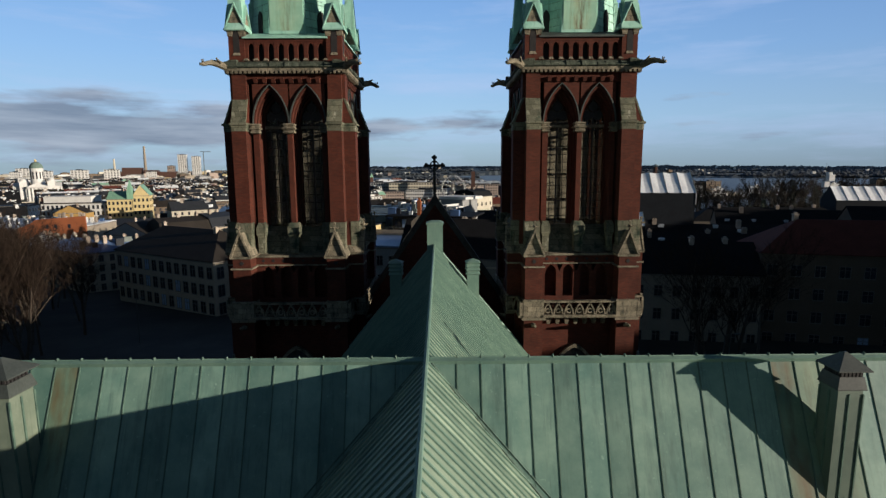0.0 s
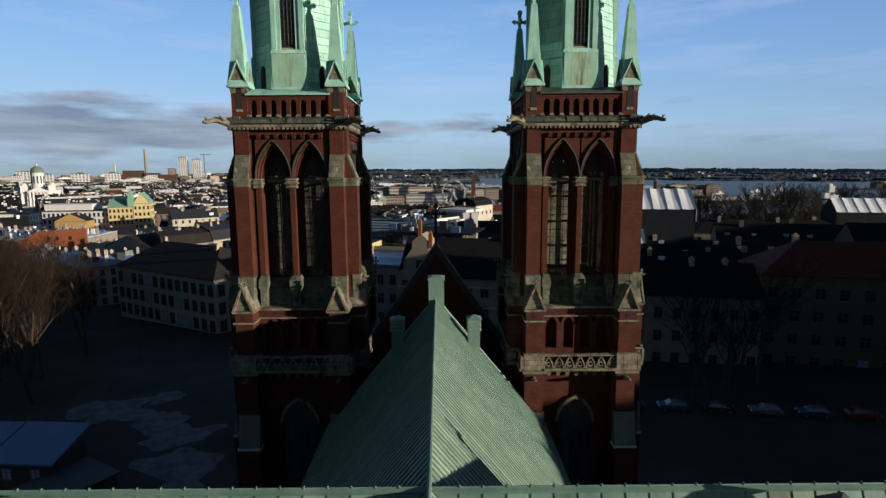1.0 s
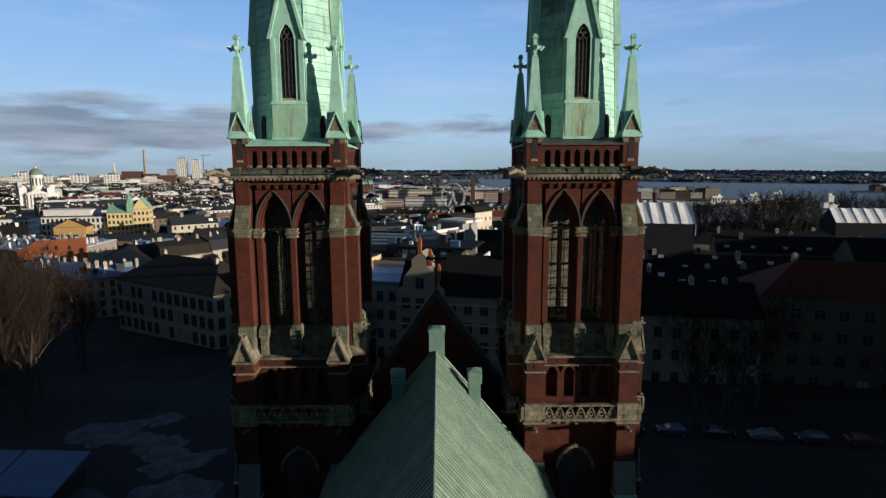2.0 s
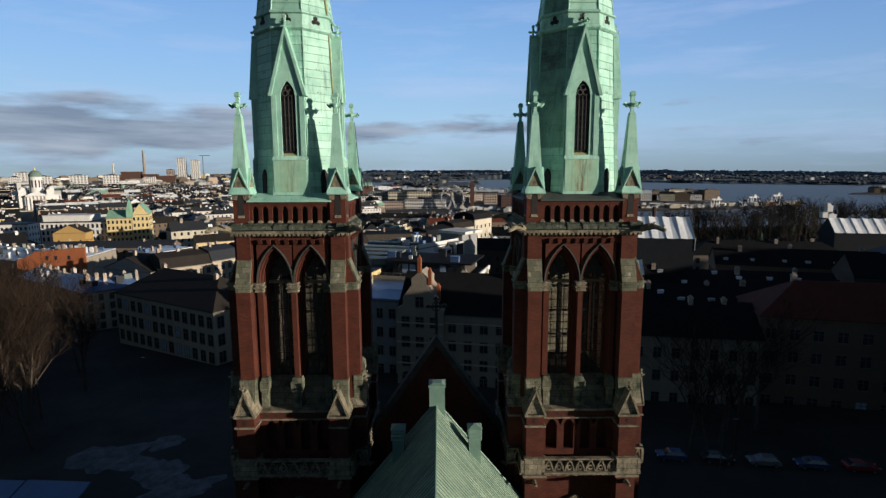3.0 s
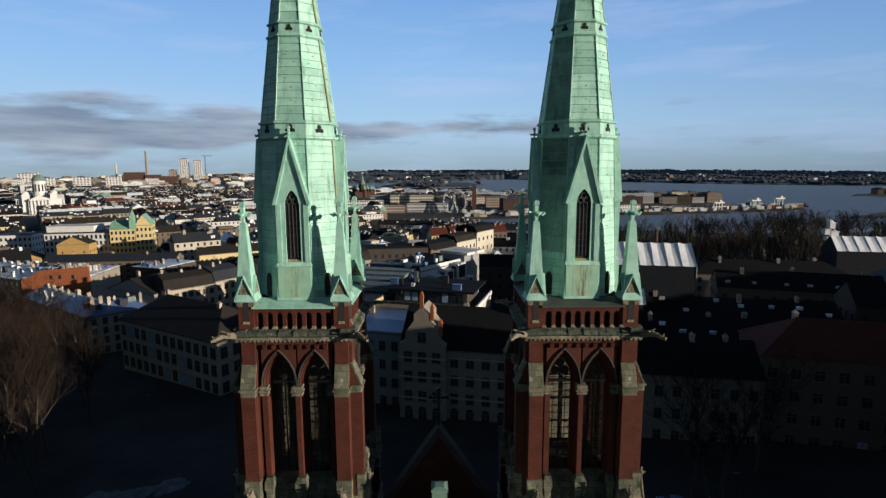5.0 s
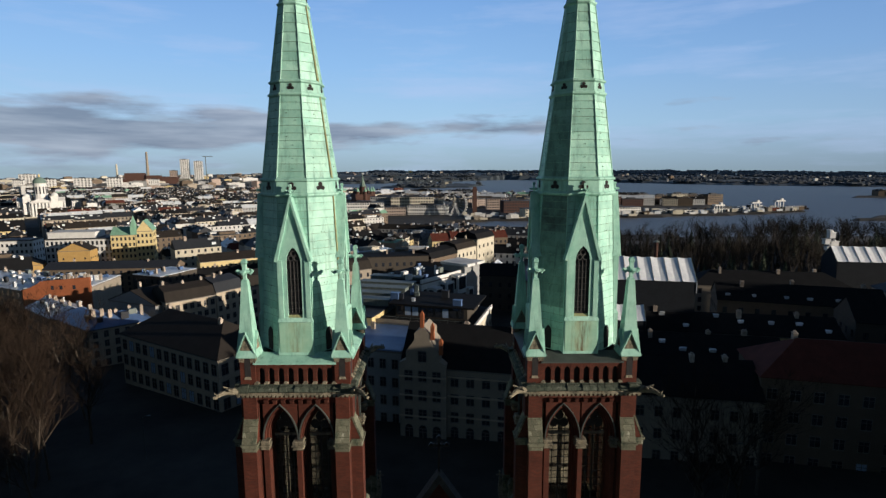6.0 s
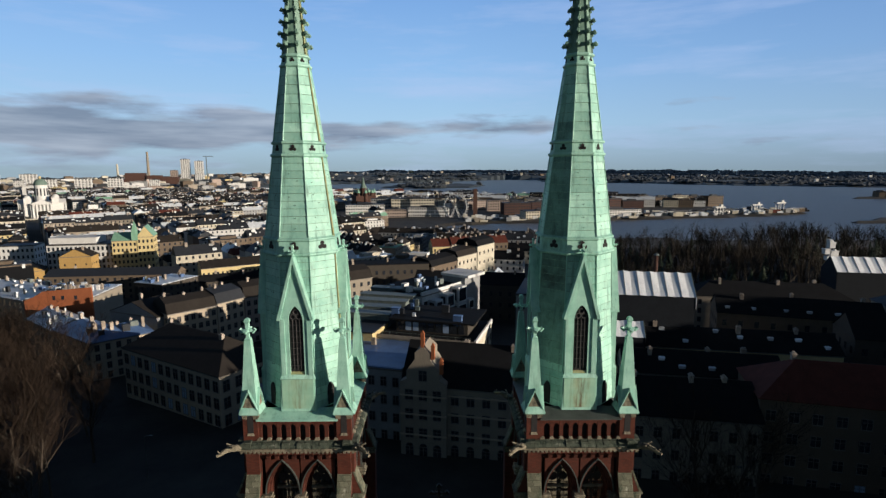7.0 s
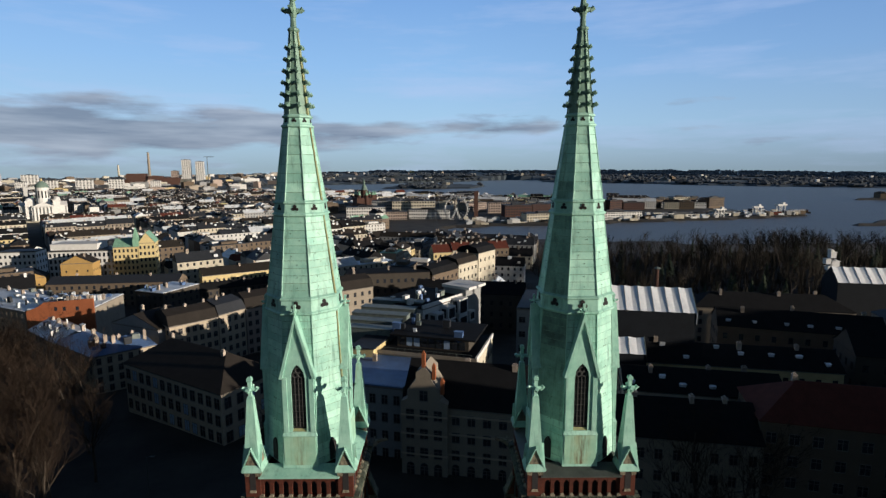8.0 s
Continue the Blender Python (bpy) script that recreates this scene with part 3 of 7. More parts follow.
            g.tube((s * 3.2, fore(5.5), 22.4), (s * 3.2, fore(6.2), 22.55), 0.18, 0.11, 6).tube((s * 3.2, fore(6.1), 22.5), (s * 3.2, fore(6.45), 22.62), 0.14, 0.08, 6)
            part("gargoyle_stub", g.turned(q), STONE, pier)
        # lower window with a stone arch, and sloped copper shoulders beside it
        arch = pointed(0, 18.7, 1.2, 1.75, 8)
        low = part("lower_window", Geo().extrude(list(reversed([(px, pz) for px, pz in pointed(0, 18.7, 1.16, 1.7, 8)] + [(1.16, 12.0), (-1.16, 12.0)])), -4.40, -4.34).turned(q), GLASS, tower)
        part("stone_arch", Geo().strip(pointed(0, 18.7, 1.42, 2.0, 8), arch, -4.55, -4.3).turned(q), STONE, low)
        part("mullion", Geo().box(-0.05, 0.05, -4.46, -4.38, 12.0, 19.3).tube((0, -4.42, 19.2), (-0.5, -4.42, 19.8), 0.05, 0.05, 5).tube((0, -4.42, 19.2), (0.5, -4.42, 19.8), 0.05, 0.05, 5).turned(q), DARK_STONE, low)
        part("sill", Geo().box(-1.7, 1.7, -4.6, -4.3, 11.8, 12.0).turned(q), STONE, low)

        # corner turrets and pinnacles (one at the left end of each side)
        tx = -3.27
        g = Geo().box(tx - 0.53, tx + 0.53, tx - 0.53, tx + 0.53, 40.3, 42.55)
        tur = part("corner_turret", g.turned(q), BRICK, tower)
        for r in range(4):
            m = Matrix.Translation((tx, tx, 0)) @ Matrix.Rotation(r * math.pi / 2, 4, "Z")
            niche = list(reversed(pointed(0, 42.0, 0.21, 0.5, 4) + [(0.21, 40.95), (-0.21, 40.95)]))
            # a near-black panel painted as the niche's shade
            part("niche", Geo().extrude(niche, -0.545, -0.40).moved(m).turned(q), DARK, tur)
            part("niche_sill", Geo().loft([[(-0.24, -0.6, 40.78), (0.24, -0.6, 40.78), (0.24, -0.45, 40.78), (-0.24, -0.45, 40.78)], [(-0.2, -0.55, 40.95), (0.2, -0.55, 40.95), (0.2, -0.45, 40.95), (-0.2, -0.45, 40.95)]]).moved(m).turned(q), STONE, tur)
            arch = pointed(0, 42.0, 0.24, 0.56, 4)
            g = Geo().strip([(-0.54, 42.05), (-0.62, 42.5), (-0.4, 43.0), (-0.19, 43.48), (0, 43.9), (0.19, 43.48), (0.4, 43.0), (0.62, 42.5), (0.54, 42.05)], arch, -0.57, -0.2)
            part("gablet", g.moved(m).turned(q), STONE, tur)
            for e in (-1, 1):
                g = Geo()
                pts = [(e * 0.76, -0.67, 42.42), (0, -0.67, 44.15), (0, 0.0, 44.15), (e * 0.76, 0.0, 42.42)]
                low_pts = [(px - e * 0.04, py, pz - 0.07) for px, py, pz in pts]
                g.loft([pts, low_pts])
                part("gablet_roof", g.moved(m).turned(q), SPIRE, tur)
        pin = Geo().loft([square(0.55, 42.5, tx, tx), square(0.47, 43.9, tx, tx), square(0.21, 47.6, tx, tx)])
        pinn = part("pinnacle", pin.turned(q), SPIRE, tower)
        part("finial", cross_finial(Geo(), tx, tx, 47.55, 1.12).turned(q), SPIRE, pinn)
        # gargoyle on the diagonal of each corner
        d = -4.0
        g = Geo()
        line = [(0.0, 40.0, 0.26), (0.45, 40.12, 0.24), (0.8, 40.18, 0.2), (1.2, 40.12, 0.15), (1.5, 40.0, 0.13), (1.72, 40.0, 0.10)]
        for (a, za, ra), (b, zb, rb) in zip(line, line[1:]):
            g.tube((d - a * 0.7, d - a * 0.7, za), (d - b * 0.7, d - b * 0.7, zb), ra, rb, 7)
        for e in (-1, 1):
            g.tube((d - 0.3 + e * 0.15, d - 0.3 - e * 0.15, 40.2), (d - 0.55 + e * 0.3, d - 0.55 - e * 0.3, 40.42), 0.1, 0.05, 5)
            g.tube((d - 1.05 + e * 0.05, d - 1.05 - e * 0.05, 40.15), (d - 1.08 + e * 0.09, d - 1.08 - e * 0.09, 40.32), 0.05, 0.03, 5)
        part("gargoyle", g.turned(q), STONE, tower, "weathered stone gargoyle")

        # copper apron between the turrets, over the arcade
        g = Geo().loft([[(-2.85, -3.9, 41.86), (2.85, -3.9, 41.86), (2.85, -2.8, 41.86), (-2.85, -2.8, 41.86)],
                        [(-2.85, -3.9, 41.95), (2.85, -3.9, 41.95), (2.85, -2.8, 42.42), (-2.85, -2.8, 42.42)]])
        part("copper_apron", g.turned(q), apron, tower)

        # dormer on the cardinal side of the octagon: base, posts, pointed opening, steep gable
        ring = lambda w, f, z: [(-w, -f, z), (w, -f, z), (w, -2.4, z), (-w, -2.4, z)]
        rings = []
        for k in range(4):
            rings += [ring(1.24 - 0.012 * k, 3.2 - 0.015 * k, 42.3 + 0.6 * k), ring(1.23 - 0.012 * k, 3.19 - 0.015 * k, 42.87 + 0.6 * k), ring(1.19 - 0.012 * k, 3.14 - 0.015 * k, 42.885 + 0.6 * k)]
        g = Geo().loft(rings)
        g.loft([[(-1.25, -3.2, 44.68), (1.25, -3.2, 44.68), (1.25, -2.4, 44.68), (-1.25, -2.4, 44.68)], [(-1.12, -3.08, 44.95), (1.12, -3.08, 44.95), (1.12, -2.4, 44.95), (-1.12, -2.4, 44.95)]])
        dorm = part("dormer", g.turned(q), SPIRE, tower)
        part("stained_sheet", Geo().box(-1.12, 1.12, -3.212, -3.1, 42.5, 44.66).turned(q), RUST_RUNS if apron is not SPIRE else FAINT_RUNS, dorm)
        for s in (-1, 1):
            a, b = sorted((s * 0.5, s * 0.8))
            c, e = sorted((s * 0.78, s * 1.1))
            part("dormer_post", Geo().box(a, b, -3.02, -2.3, 44.9, 49.0).box(c, e, -3.1, -2.3, 44.9, 49.0).turned(q), SPIRE, dorm)
        opening = pointed(0, 48.95, 0.48, 0.95, 6)
        gab = [(-1.15, 48.95), (-1.02, 49.4), (-0.85, 50.1), (-0.7, 50.7), (-0.5, 51.5), (-0.3, 52.3), (0, 53.3)]
        gab = gab + [(-px, pz) for px, pz in reversed(gab[:-1])]
        part("gable", Geo().strip(gab, opening, -3.04, -2.2).turned(q), SPIRE, dorm)
        for s in (-1, 1):
            g = Geo().extrude([(s * 1.28, 48.92), (s * 1.06, 48.92), (0, 52.95), (0, 53.5)][::s], -3.2, -2.0)
            part("gable_coping", g.turned(q), SPIRE, dorm)
        part("opening", Geo().box(-0.52, 0.52, -2.87, -2.6, 44.9, 50.0).turned(q), DARK, dorm)
        part("louvre_panel", Geo().box(-0.5, 0.5, -2.89, -2.8, 45.3, 48.7).turned(q), IRON, dorm, "dark rusty lattice panel")
        for k in range(8):
            part("slat", Geo().box(-0.5, 0.5, -2.93, -2.85, 45.55 + k * 0.42, 45.58 + k * 0.42).turned(q), LOUVRE, dorm)
        for bx in (-0.25, 0.0, 0.25):
            part("bar", Geo().box(bx - 0.02, bx + 0.02, -2.95, -2.87, 45.3, 48.9).turned(q), LOUVRE, dorm)
        part("opening_sill", Geo().loft([[(-0.5, -3.0, 44.95), (0.5, -3.0, 44.95), (0.5, -2.5, 44.95), (-0.5, -2.5, 44.95)], [(-0.5, -2.9, 45.1), (0.5, -2.9, 45.1), (0.5, -2.5, 45.45), (-0.5, -2.5, 45.45)]]).turned(q), RUST_COPPER, dorm, "rust-stained copper sill")
        g = Geo()
        for px, pz in ((0, 49.45), (-0.2, 49.12), (0.2, 49.12)):
            rim = lambda r: [(px + r * math.cos(2 * math.pi * k / 10), pz + r * math.sin(2 * math.pi * k / 10)) for k in range(11)]
            g.strip(rim(0.21), rim(0.15), -2.96, -2.85)
        part("trefoil_tracery", g.turned(q), LOUVRE, dorm)
        part("finial", cross_finial(Geo(), 0, -2.95, 53.3, 0.62).turned(q), SPIRE, dorm)
        # narrow door-like niches on the diagonals of the octagon's foot
        m = Matrix.Rotation(math.pi / 4, 4, "Z")
        niche = list(reversed(pointed(0, 43.5, 0.27, 0.55, 4) + [(0.27, 42.4), (-0.27, 42.4)]))
        part("niche", Geo().extrude(niche, -3.02, -2.8).moved(m).turned(q), DARK, dorm)

    # the octagon and the spire: courses of copper sheet lapping over one another
    def courses(name, a0, z0, a1, z1, step, lip=0.022, skin=None):
        n = max(1, round((z1 - z0) / step))
        rnd = random.Random(int(z0 * 10))
        back = Geo().loft([octagon(a0 - 0.05, z0), octagon(a1 - 0.05, z1)])
        ob = part(name, back, SPIRE, tower)
        laps = Geo()
        for k in range(n):
            za, zb = z0 + (z1 - z0) * k / n, z0 + (z1 - z0) * (k + 1) / n
            aa, ab = a0 + (a1 - a0) * k / n, a0 + (a1 - a0) * (k + 1) / n
            r0, r1 = octagon(aa + lip, za + 0.03), octagon(ab + 0.002, zb)
            i0, i1 = octagon(aa - 0.06, za + 0.03), octagon(ab - 0.06, zb)
            for f in range(8):
                i, j = f, (f + 1) % 8
                g = Geo().loft([[r0[i], r0[j], i0[j], i0[i]], [r1[i], r1[j], i1[j], i1[i]]])
                if f in (1, 0, 2):
                    laps.join(g)
                else:
                    # left faces: soot at 50.4-53.3, shade painted into the other sheets
                    shade_side = x > 0 and r0[i][0] + r0[j][0] < -0.4 and r0[i][1] + r0[j][1] < -0.4 and 45.2 < za < 62
                    part("copper_sheet", g, (SOOT_SHEET if 50.4 < za < 53.3 else SOOT_AND_SHADE) if shade_side else skin or SPIRE_SHEET, ob)
            part("lap_joint", Geo().loft([octagon(aa + lip * 0.3, za - 0.005), octagon(aa + lip * 0.3, za + 0.02)]), LAP, ob)
        tagged(part("rear_sheets", laps, skin or SPIRE, ob), kind="stuff")
        for f in range(8):
            p, q = octagon(a0 + 0.03, z0)[f], octagon(a1 + 0.03, z1)[f]
            rusty = x < 0 and p[0] > 0.3 and p[1] < 0 and abs(p[0]) > abs(p[1])
            part("hip_roll", Geo().tube(p, q, 0.10 if rusty else 0.045, 0.06 if rusty else 0.035, 6), RUST_COPPER if rusty else skin or SPIRE, ob)
        return ob

    def band(z0, z1, a, holes=True):
        g = Geo().loft([octagon(a, z0 - 0.12), octagon(a + 0.14, z0), octagon(a + 0.14, z0 + 0.1), octagon(a + 0.02, z0 + 0.18)])
        g.loft([octagon(a + 0.02, z0 + 0.16), octagon(a - 0.06, z1 - 0.18), octagon(a + 0.06, z1 - 0.1), octagon(a + 0.06, z1), octagon(a - 0.1, z1 + 0.1)])
        b = part("spire_band", g, SPIRE, tower)
        s = 0.2 * a / 2.6 + 0.06
        zc = (z0 + z1) / 2 + 0.02
        for f in range(8):
            m = Matrix.Rotation(f * math.pi / 4, 4, "Z")
            h = Geo()
            for px, pz, r in ((0, s * 0.75, s * 0.62), (-s * 0.7, -s * 0.25, s * 0.6), (s * 0.7, -s * 0.25, s * 0.6), (0, -s * 0.1, s * 0.6)):
                h.tube((px, -a - 0.006, zc + pz), (px, -a + 0.2, zc + pz), r, r, 8)
            part("trefoil_hole", h.moved(m), DARK, b)
        return b

    courses("octagon_wall", 2.96, 42.3, 2.47, 53.4, 0.52)
    band(53.4, 54.5, 2.56)
    courses("spire_lower", 2.42, 54.5, 1.72, 60.2, 0.5)
    band(60.2, 61.15, 1.74)
    courses("spire_middle", 1.62, 61.15, 0.92, 66.3, 0.62)
    band(66.3, 67.05, 0.92)
    courses("spire_top", 0.80, 67.05, 0.26, 72.7, 0.7, 0.012, SPIRE_TOP)
    rnd = random.Random(3)
    for f in range(8):
        m = Matrix.Rotation(f * math.pi / 4, 4, "Z")
        # studs and small openings scattered over the sheets
        for k in range(6):
            z = 55.3 + k * 0.75 + rnd.uniform(-0.2, 0.2)
            a = 2.45 + (1.72 - 2.42) * (z - 54.5) / 5.7
            u = rnd.choice((-0.3, 0.3, 0.1))
            part("step_iron", Geo().box(u - 0.03, u + 0.03, -a - 0.03, -a + 0.1, z, z + 0.05).moved(m), SEAM, tower)
        for k in range(4):
            z = 45.0 + k * 2.0 + rnd.uniform(-0.4, 0.4)
            a = 2.98 - 0.49 * (z - 42.3) / 11.1
            for u in (-0.12, 0.12):
                if f % 2:
                    part("step_iron", Geo().box(u - 0.03, u + 0.03, -a - 0.03, -a + 0.1, z, z + 0.05).moved(m), SEAM, tower)
    for k in range(6):
        z = 67.75 + k * 0.78
        a = 0.80 + (0.24 - 0.80) * (z - 67.05) / 5.65
        s = 1.25 - 0.07 * k
        for f in range(8):
            w = math.pi / 8 + f * math.pi / 4
            c, sn = math.cos(w), math.sin(w)
            r = a / math.cos(math.pi / 8)
            g = Geo().tube((c * (r - 0.05), sn * (r - 0.05), z - 0.12), (c * (r + 0.22 * s), sn * (r + 0.22 * s), z + 0.04), 0.09 * s, 0.12 * s, 5)
            g.tube((c * (r + 0.18 * s), sn * (r + 0.18 * s), z + 0.1), (c * (r + 0.32 * s), sn * (r + 0.32 * s), z - 0.10), 0.13 * s, 0.09 * s, 5)
            part("crocket", g, SPIRE_TOP, tower)
    g = Geo().loft([octagon(0.24, 72.6), octagon(0.38, 72.78), octagon(0.38, 72.9), octagon(0.2, 73.02), octagon(0.17, 73.6), octagon(0.3, 74.0), octagon(0.22, 74.35), octagon(0.16, 74.7), octagon(0.34, 74.95), octagon(0.3, 75.15), octagon(0.1, 75.4)])
    top = part("spire_finial", g, SPIRE_TOP, tower)
    for f in range(4):
        c, s = math.cos(f * math.pi / 2), math.sin(f * math.pi / 2)
        part("leaf", Geo().tube((0, 0, 74.0), (c * 0.5, s * 0.5, 74.12), 0.22, 0.15, 6).tube((c * 0.45, s * 0.45, 74.0), (c * 0.72, s * 0.72, 74.22), 0.14, 0.18, 6), SPIRE_TOP, top)
    return tower


RUST = simple("rusty_iron", (0.035, 0.02, 0.014), (0.075, 0.04, 0.025), 4.0, 0.85)
LOUVRE = simple("dull_louvre", (0.02, 0.02, 0.022), (0.06, 0.058, 0.056), 2.0, 0.8)
RUST_COPPER = simple("rust_stained_copper", (0.225, 0.174, 0.0734), (0.255, 0.336, 0.18), 2.5, 0.7)
TOWER_Y = 52.3
left_tower = church_tower(-9.97, TOWER_Y, DUSTY_GLASS, SPIRE)
right_tower = church_tower(9.92, TOWER_Y, CLEAR_GLASS, DARK_METAL)

# ---- the church: nave, transept and chancel roofs ----
ROOF_STRIP = copper("verdigris_strip", (0.142, 0.199, 0.149), (0.257, 0.321, 0.239), (0.0676, 0.105, 0.0821), (0.23, 0.251, 0.164), by="object", streak=0.7, rustiness=0.5, run=(0.14, 1, 0.14), spread=0.28)
RZ, XC, YC = 28.1, -0.08, 24.9
SN, SC, ST = 1.21, 1.10, 2.2  # fall of the nave, chancel and transept slopes
NAVE_HALF, NAVE_END, EAVE = 7.72, 47.2, 28.1 - 1.21 * 7.72
TR_END = 13.75
church = thing("church", "red brick church with grey-green standing-seam copper roofs", "church", pose(XC, 0, 0))


def roof_half(name, a, b, c, d, thick=0.12):
    """A roof slab from four corners, with thickness."""
    a, b, c, d = map(Vector, (a, b, c, d))
    n = (b - a).cross(d - a).normalized()
    if n.z < 0:
        n = -n
    g = Geo().loft([[p - n * thick for p in (a, b, c, d)], [a, b, c, d]])
    return part(name, g, ROOF, church, "green standing-seam copper roof")


def seams(roof, lines, r=0.028, mat=SEAM, name="standing_seam"):
    """Raised seams as slim ridges along lines from top to foot."""
    for p, q in lines:
        part(name, Geo().tube(p, q, r, r, 4), mat, roof)


# nave, from the crossing to the towers, and chancel: narrow sheets between seams
for s in (-1, 1):
    for nm, ya, yb, x1, z1 in (("nave_roof", YC, NAVE_END, NAVE_HALF, EAVE), ("chancel_roof", 2.0, YC, 7.7, RZ - SC * 7.7)):
        n = Vector((s * (SN if nm == "nave_roof" else SC), 0, 1)).normalized()
        slab_ = roof_half(nm, (0, ya, RZ - 0.06), (0, yb, RZ - 0.06), (s * x1, yb, z1 - 0.06), (s * x1, ya, z1 - 0.06))
        count = int((yb - ya) / 0.34) if nm == "nave_roof" else 42
        for k in range(count):
            y0 = (ya + 0.34 * k) if nm == "nave_roof" else (yb - 0.34 * (k + 1))
            top = [Vector((0, y0 + 0.01, RZ)), Vector((0, y0 + 0.33, RZ)), Vector((s * x1, y0 + 0.33, z1)), Vector((s * x1, y0 + 0.01, z1))]
            part("roof_sheet", Geo().loft([[p - n * 0.05 for p in top], top]), ROOF_STRIP, slab_)
            p0, p1 = Vector((0, y0, RZ)) + n * 0.025, Vector((s * x1, y0, z1)) + n * 0.025
            part("standing_seam", Geo().tube(p0, p1, 0.03, 0.03, 4), ROOF, slab_)
        if nm == "nave_roof":
            part("gutter", Geo().box(s * x1 - 0.12, s * x1 + 0.12, ya, yb, z1 - 0.14, z1 + 0.01), LEAD, slab_)
            part("verge", Geo().tube((0, yb, RZ + 0.02), (s * x1, yb, z1 + 0.02), 0.09, 0.09, 6), ROOF, slab_)
part("ridge_roll", Geo().tube((0, 2.0, RZ), (0, NAVE_END, RZ), 0.07, 0.07, 8), ROOF, church)
# brick walls under the roofs
for s in (-1, 1):
    a, b = sorted((s * 7.0, s * 7.5))
    part("nave_wall", Geo().box(a, b, YC, NAVE_END + 0.5, GROUND, EAVE - 0.1), BRICK, church)
    part("chancel_wall", Geo().box(a, b, 2.2, YC, GROUND, RZ - SC * 7.7 - 0.1), BRICK, church)
part("chancel_gable", Geo().extrude([(-7.5, GROUND), (7.5, GROUND), (7.5, 19.7), (0, 27.8), (-7.5, 19.7)], 2.2, 2.7), BRICK, church)
# gable between the towers, with its coping and cross
g = Geo().extrude([(-6.2, GROUND), (6.2, GROUND), (6.2, 22.2), (0.0, 30.9), (-6.2, 22.2)], 52.6, 53.4)
west = part("west_gable", g, BRICK, church)
for s in (-1, 1):
    g = Geo().extrude([(s * 6.3, 22.0), (s * 5.9, 21.9), (0, 30.4), (0, 31.2)][::s], 52.4, 53.6)
    part("coping", g, DARK_STONE, west)
g = Geo().box(-0.1, 0.1, 52.92, 53.08, 30.9, 34.0).box(-0.62, 0.62, 52.92, 53.08, 33.3, 33.5)
for dx, dz in ((0, 0.62), (-0.62, 0), (0.62, 0)):
    for ex, ez in ((0, 0.1), (-0.1, 0), (0.1, 0)):
        g.tube((dx + ex, 52.9, 33.4 + dz + ez), (dx + ex, 53.1, 33.4 + dz + ez), 0.12, 0.12, 8)
for j in range(12):
    a0, a1 = math.pi * j / 6, math.pi * (j + 1) / 6
    g.tube((0.34 * math.cos(a0), 53, 33.4 + 0.34 * math.sin(a0)), (0.34 * math.cos(a1), 53, 33.4 + 0.34 * math.sin(a1)), 0.06, 0.06, 5)
part("stone_cross", g, IRON, west, "dark ringed cross on the gable")
part("wall_between_towers", Geo().box(-7.0, 7.0, 47.2, 47.6, GROUND, 18.0), BRICK, church)

# transept: ridge across, slopes of wide sheets with standing seams
half_run = 5.0
zt = RZ - ST * half_run
for sy in (-1, 1):
    for sx in (-1, 1):
        fall = SC if sy < 0 else SN
        foot = half_run * ST / fall
        x1 = sx * TR_END
        yy = YC + sy * half_run
        g = Geo()
        n = Vector((0, sy * ST, 1)).normalized()
        pts = [Vector((0, YC, RZ)), Vector((x1, YC, RZ)), Vector((x1, yy, zt)), Vector((sx * foot, yy, zt))]
        g.loft([[p - n * 0.15 for p in pts], [p - n * 0.03 for p in pts]])
        tr = part("transept_roof", g, ROOF, church, "weathered green copper roof with standing seams")
        # one sheet between each pair of seams, cut along the valley
        k = 0
        xs = [0.0] + [0.84 + 0.66 * i for i in range(25)]
        for a, b in zip(xs, xs[1:]):
            if b > TR_END + 0.3:
                break
            run = lambda u: min(half_run, u * fall / ST)
            q = [(a, 0.0), (b, 0.0), (b, run(b)), (a, run(a))]
            top = [Vector((sx * u, YC + sy * w, RZ - ST * w)) for u, w in q]
            g = Geo().loft([[p - n * 0.028 for p in top], [p + n * 0.004 for p in top]])
            part("roof_sheet", g, RUSTY_SHEET if sy < 0 and (9.3 if sx > 0 else 9.5) < (a + b) / 2 < (10.2 if sx < 0 else 11.6) else ROOF_PIECE, tr)
            p0, p1 = Vector((sx * b, YC, RZ)) + n * 0.016, Vector((sx * b, YC + sy * run(b), RZ - ST * run(b))) + n * 0.016
            part("standing_seam", Geo().tube(p0, p1, 0.017, 0.017, 4), SEAM, tr)
            part("seam_end", Geo().tube(p0 + Vector((0, 0, -0.02)), p0 + Vector((0, 0, 0.055)), 0.032, 0.022, 6), SEAM, tr)
        v0, v1 = Vector((0, YC, RZ + 0.02)), Vector((sx * 7.7, YC + sy * 7.7 * fall / ST, RZ - fall * 7.7 + 0.02))
        if sy < 0:
            flash = []
            for f, wide in ((0.04, 0.04), (0.5, 0.3), (0.97, 0.46)):
                u, w = 7.7 * f, 7.7 * f * fall / ST
                flash.append([Vector((sx * (u + e), YC - w, RZ - ST * w)) + n * h for e, h in ((-0.1, -0.03), (wide, -0.03), (wide, 0.022), (-0.1, 0.022))])
            part("valley_flashing", Geo().loft(flash), ROOF_PIECE, tr)
            for f0, f1 in zip(flash, flash[1:]):
                part("flashing_edge", Geo().tube(f0[2], f1[2], 0.022, 0.022, 5), SEAM, tr)
        part("valley", Geo().tube(v0, v1, 0.05, 0.05, 6), SEAM, tr)
part("transept_ridge", Geo().tube((-TR_END, YC, RZ - 0.01), (TR_END, YC, RZ - 0.01), 0.025, 0.025, 8), ROOF, church)
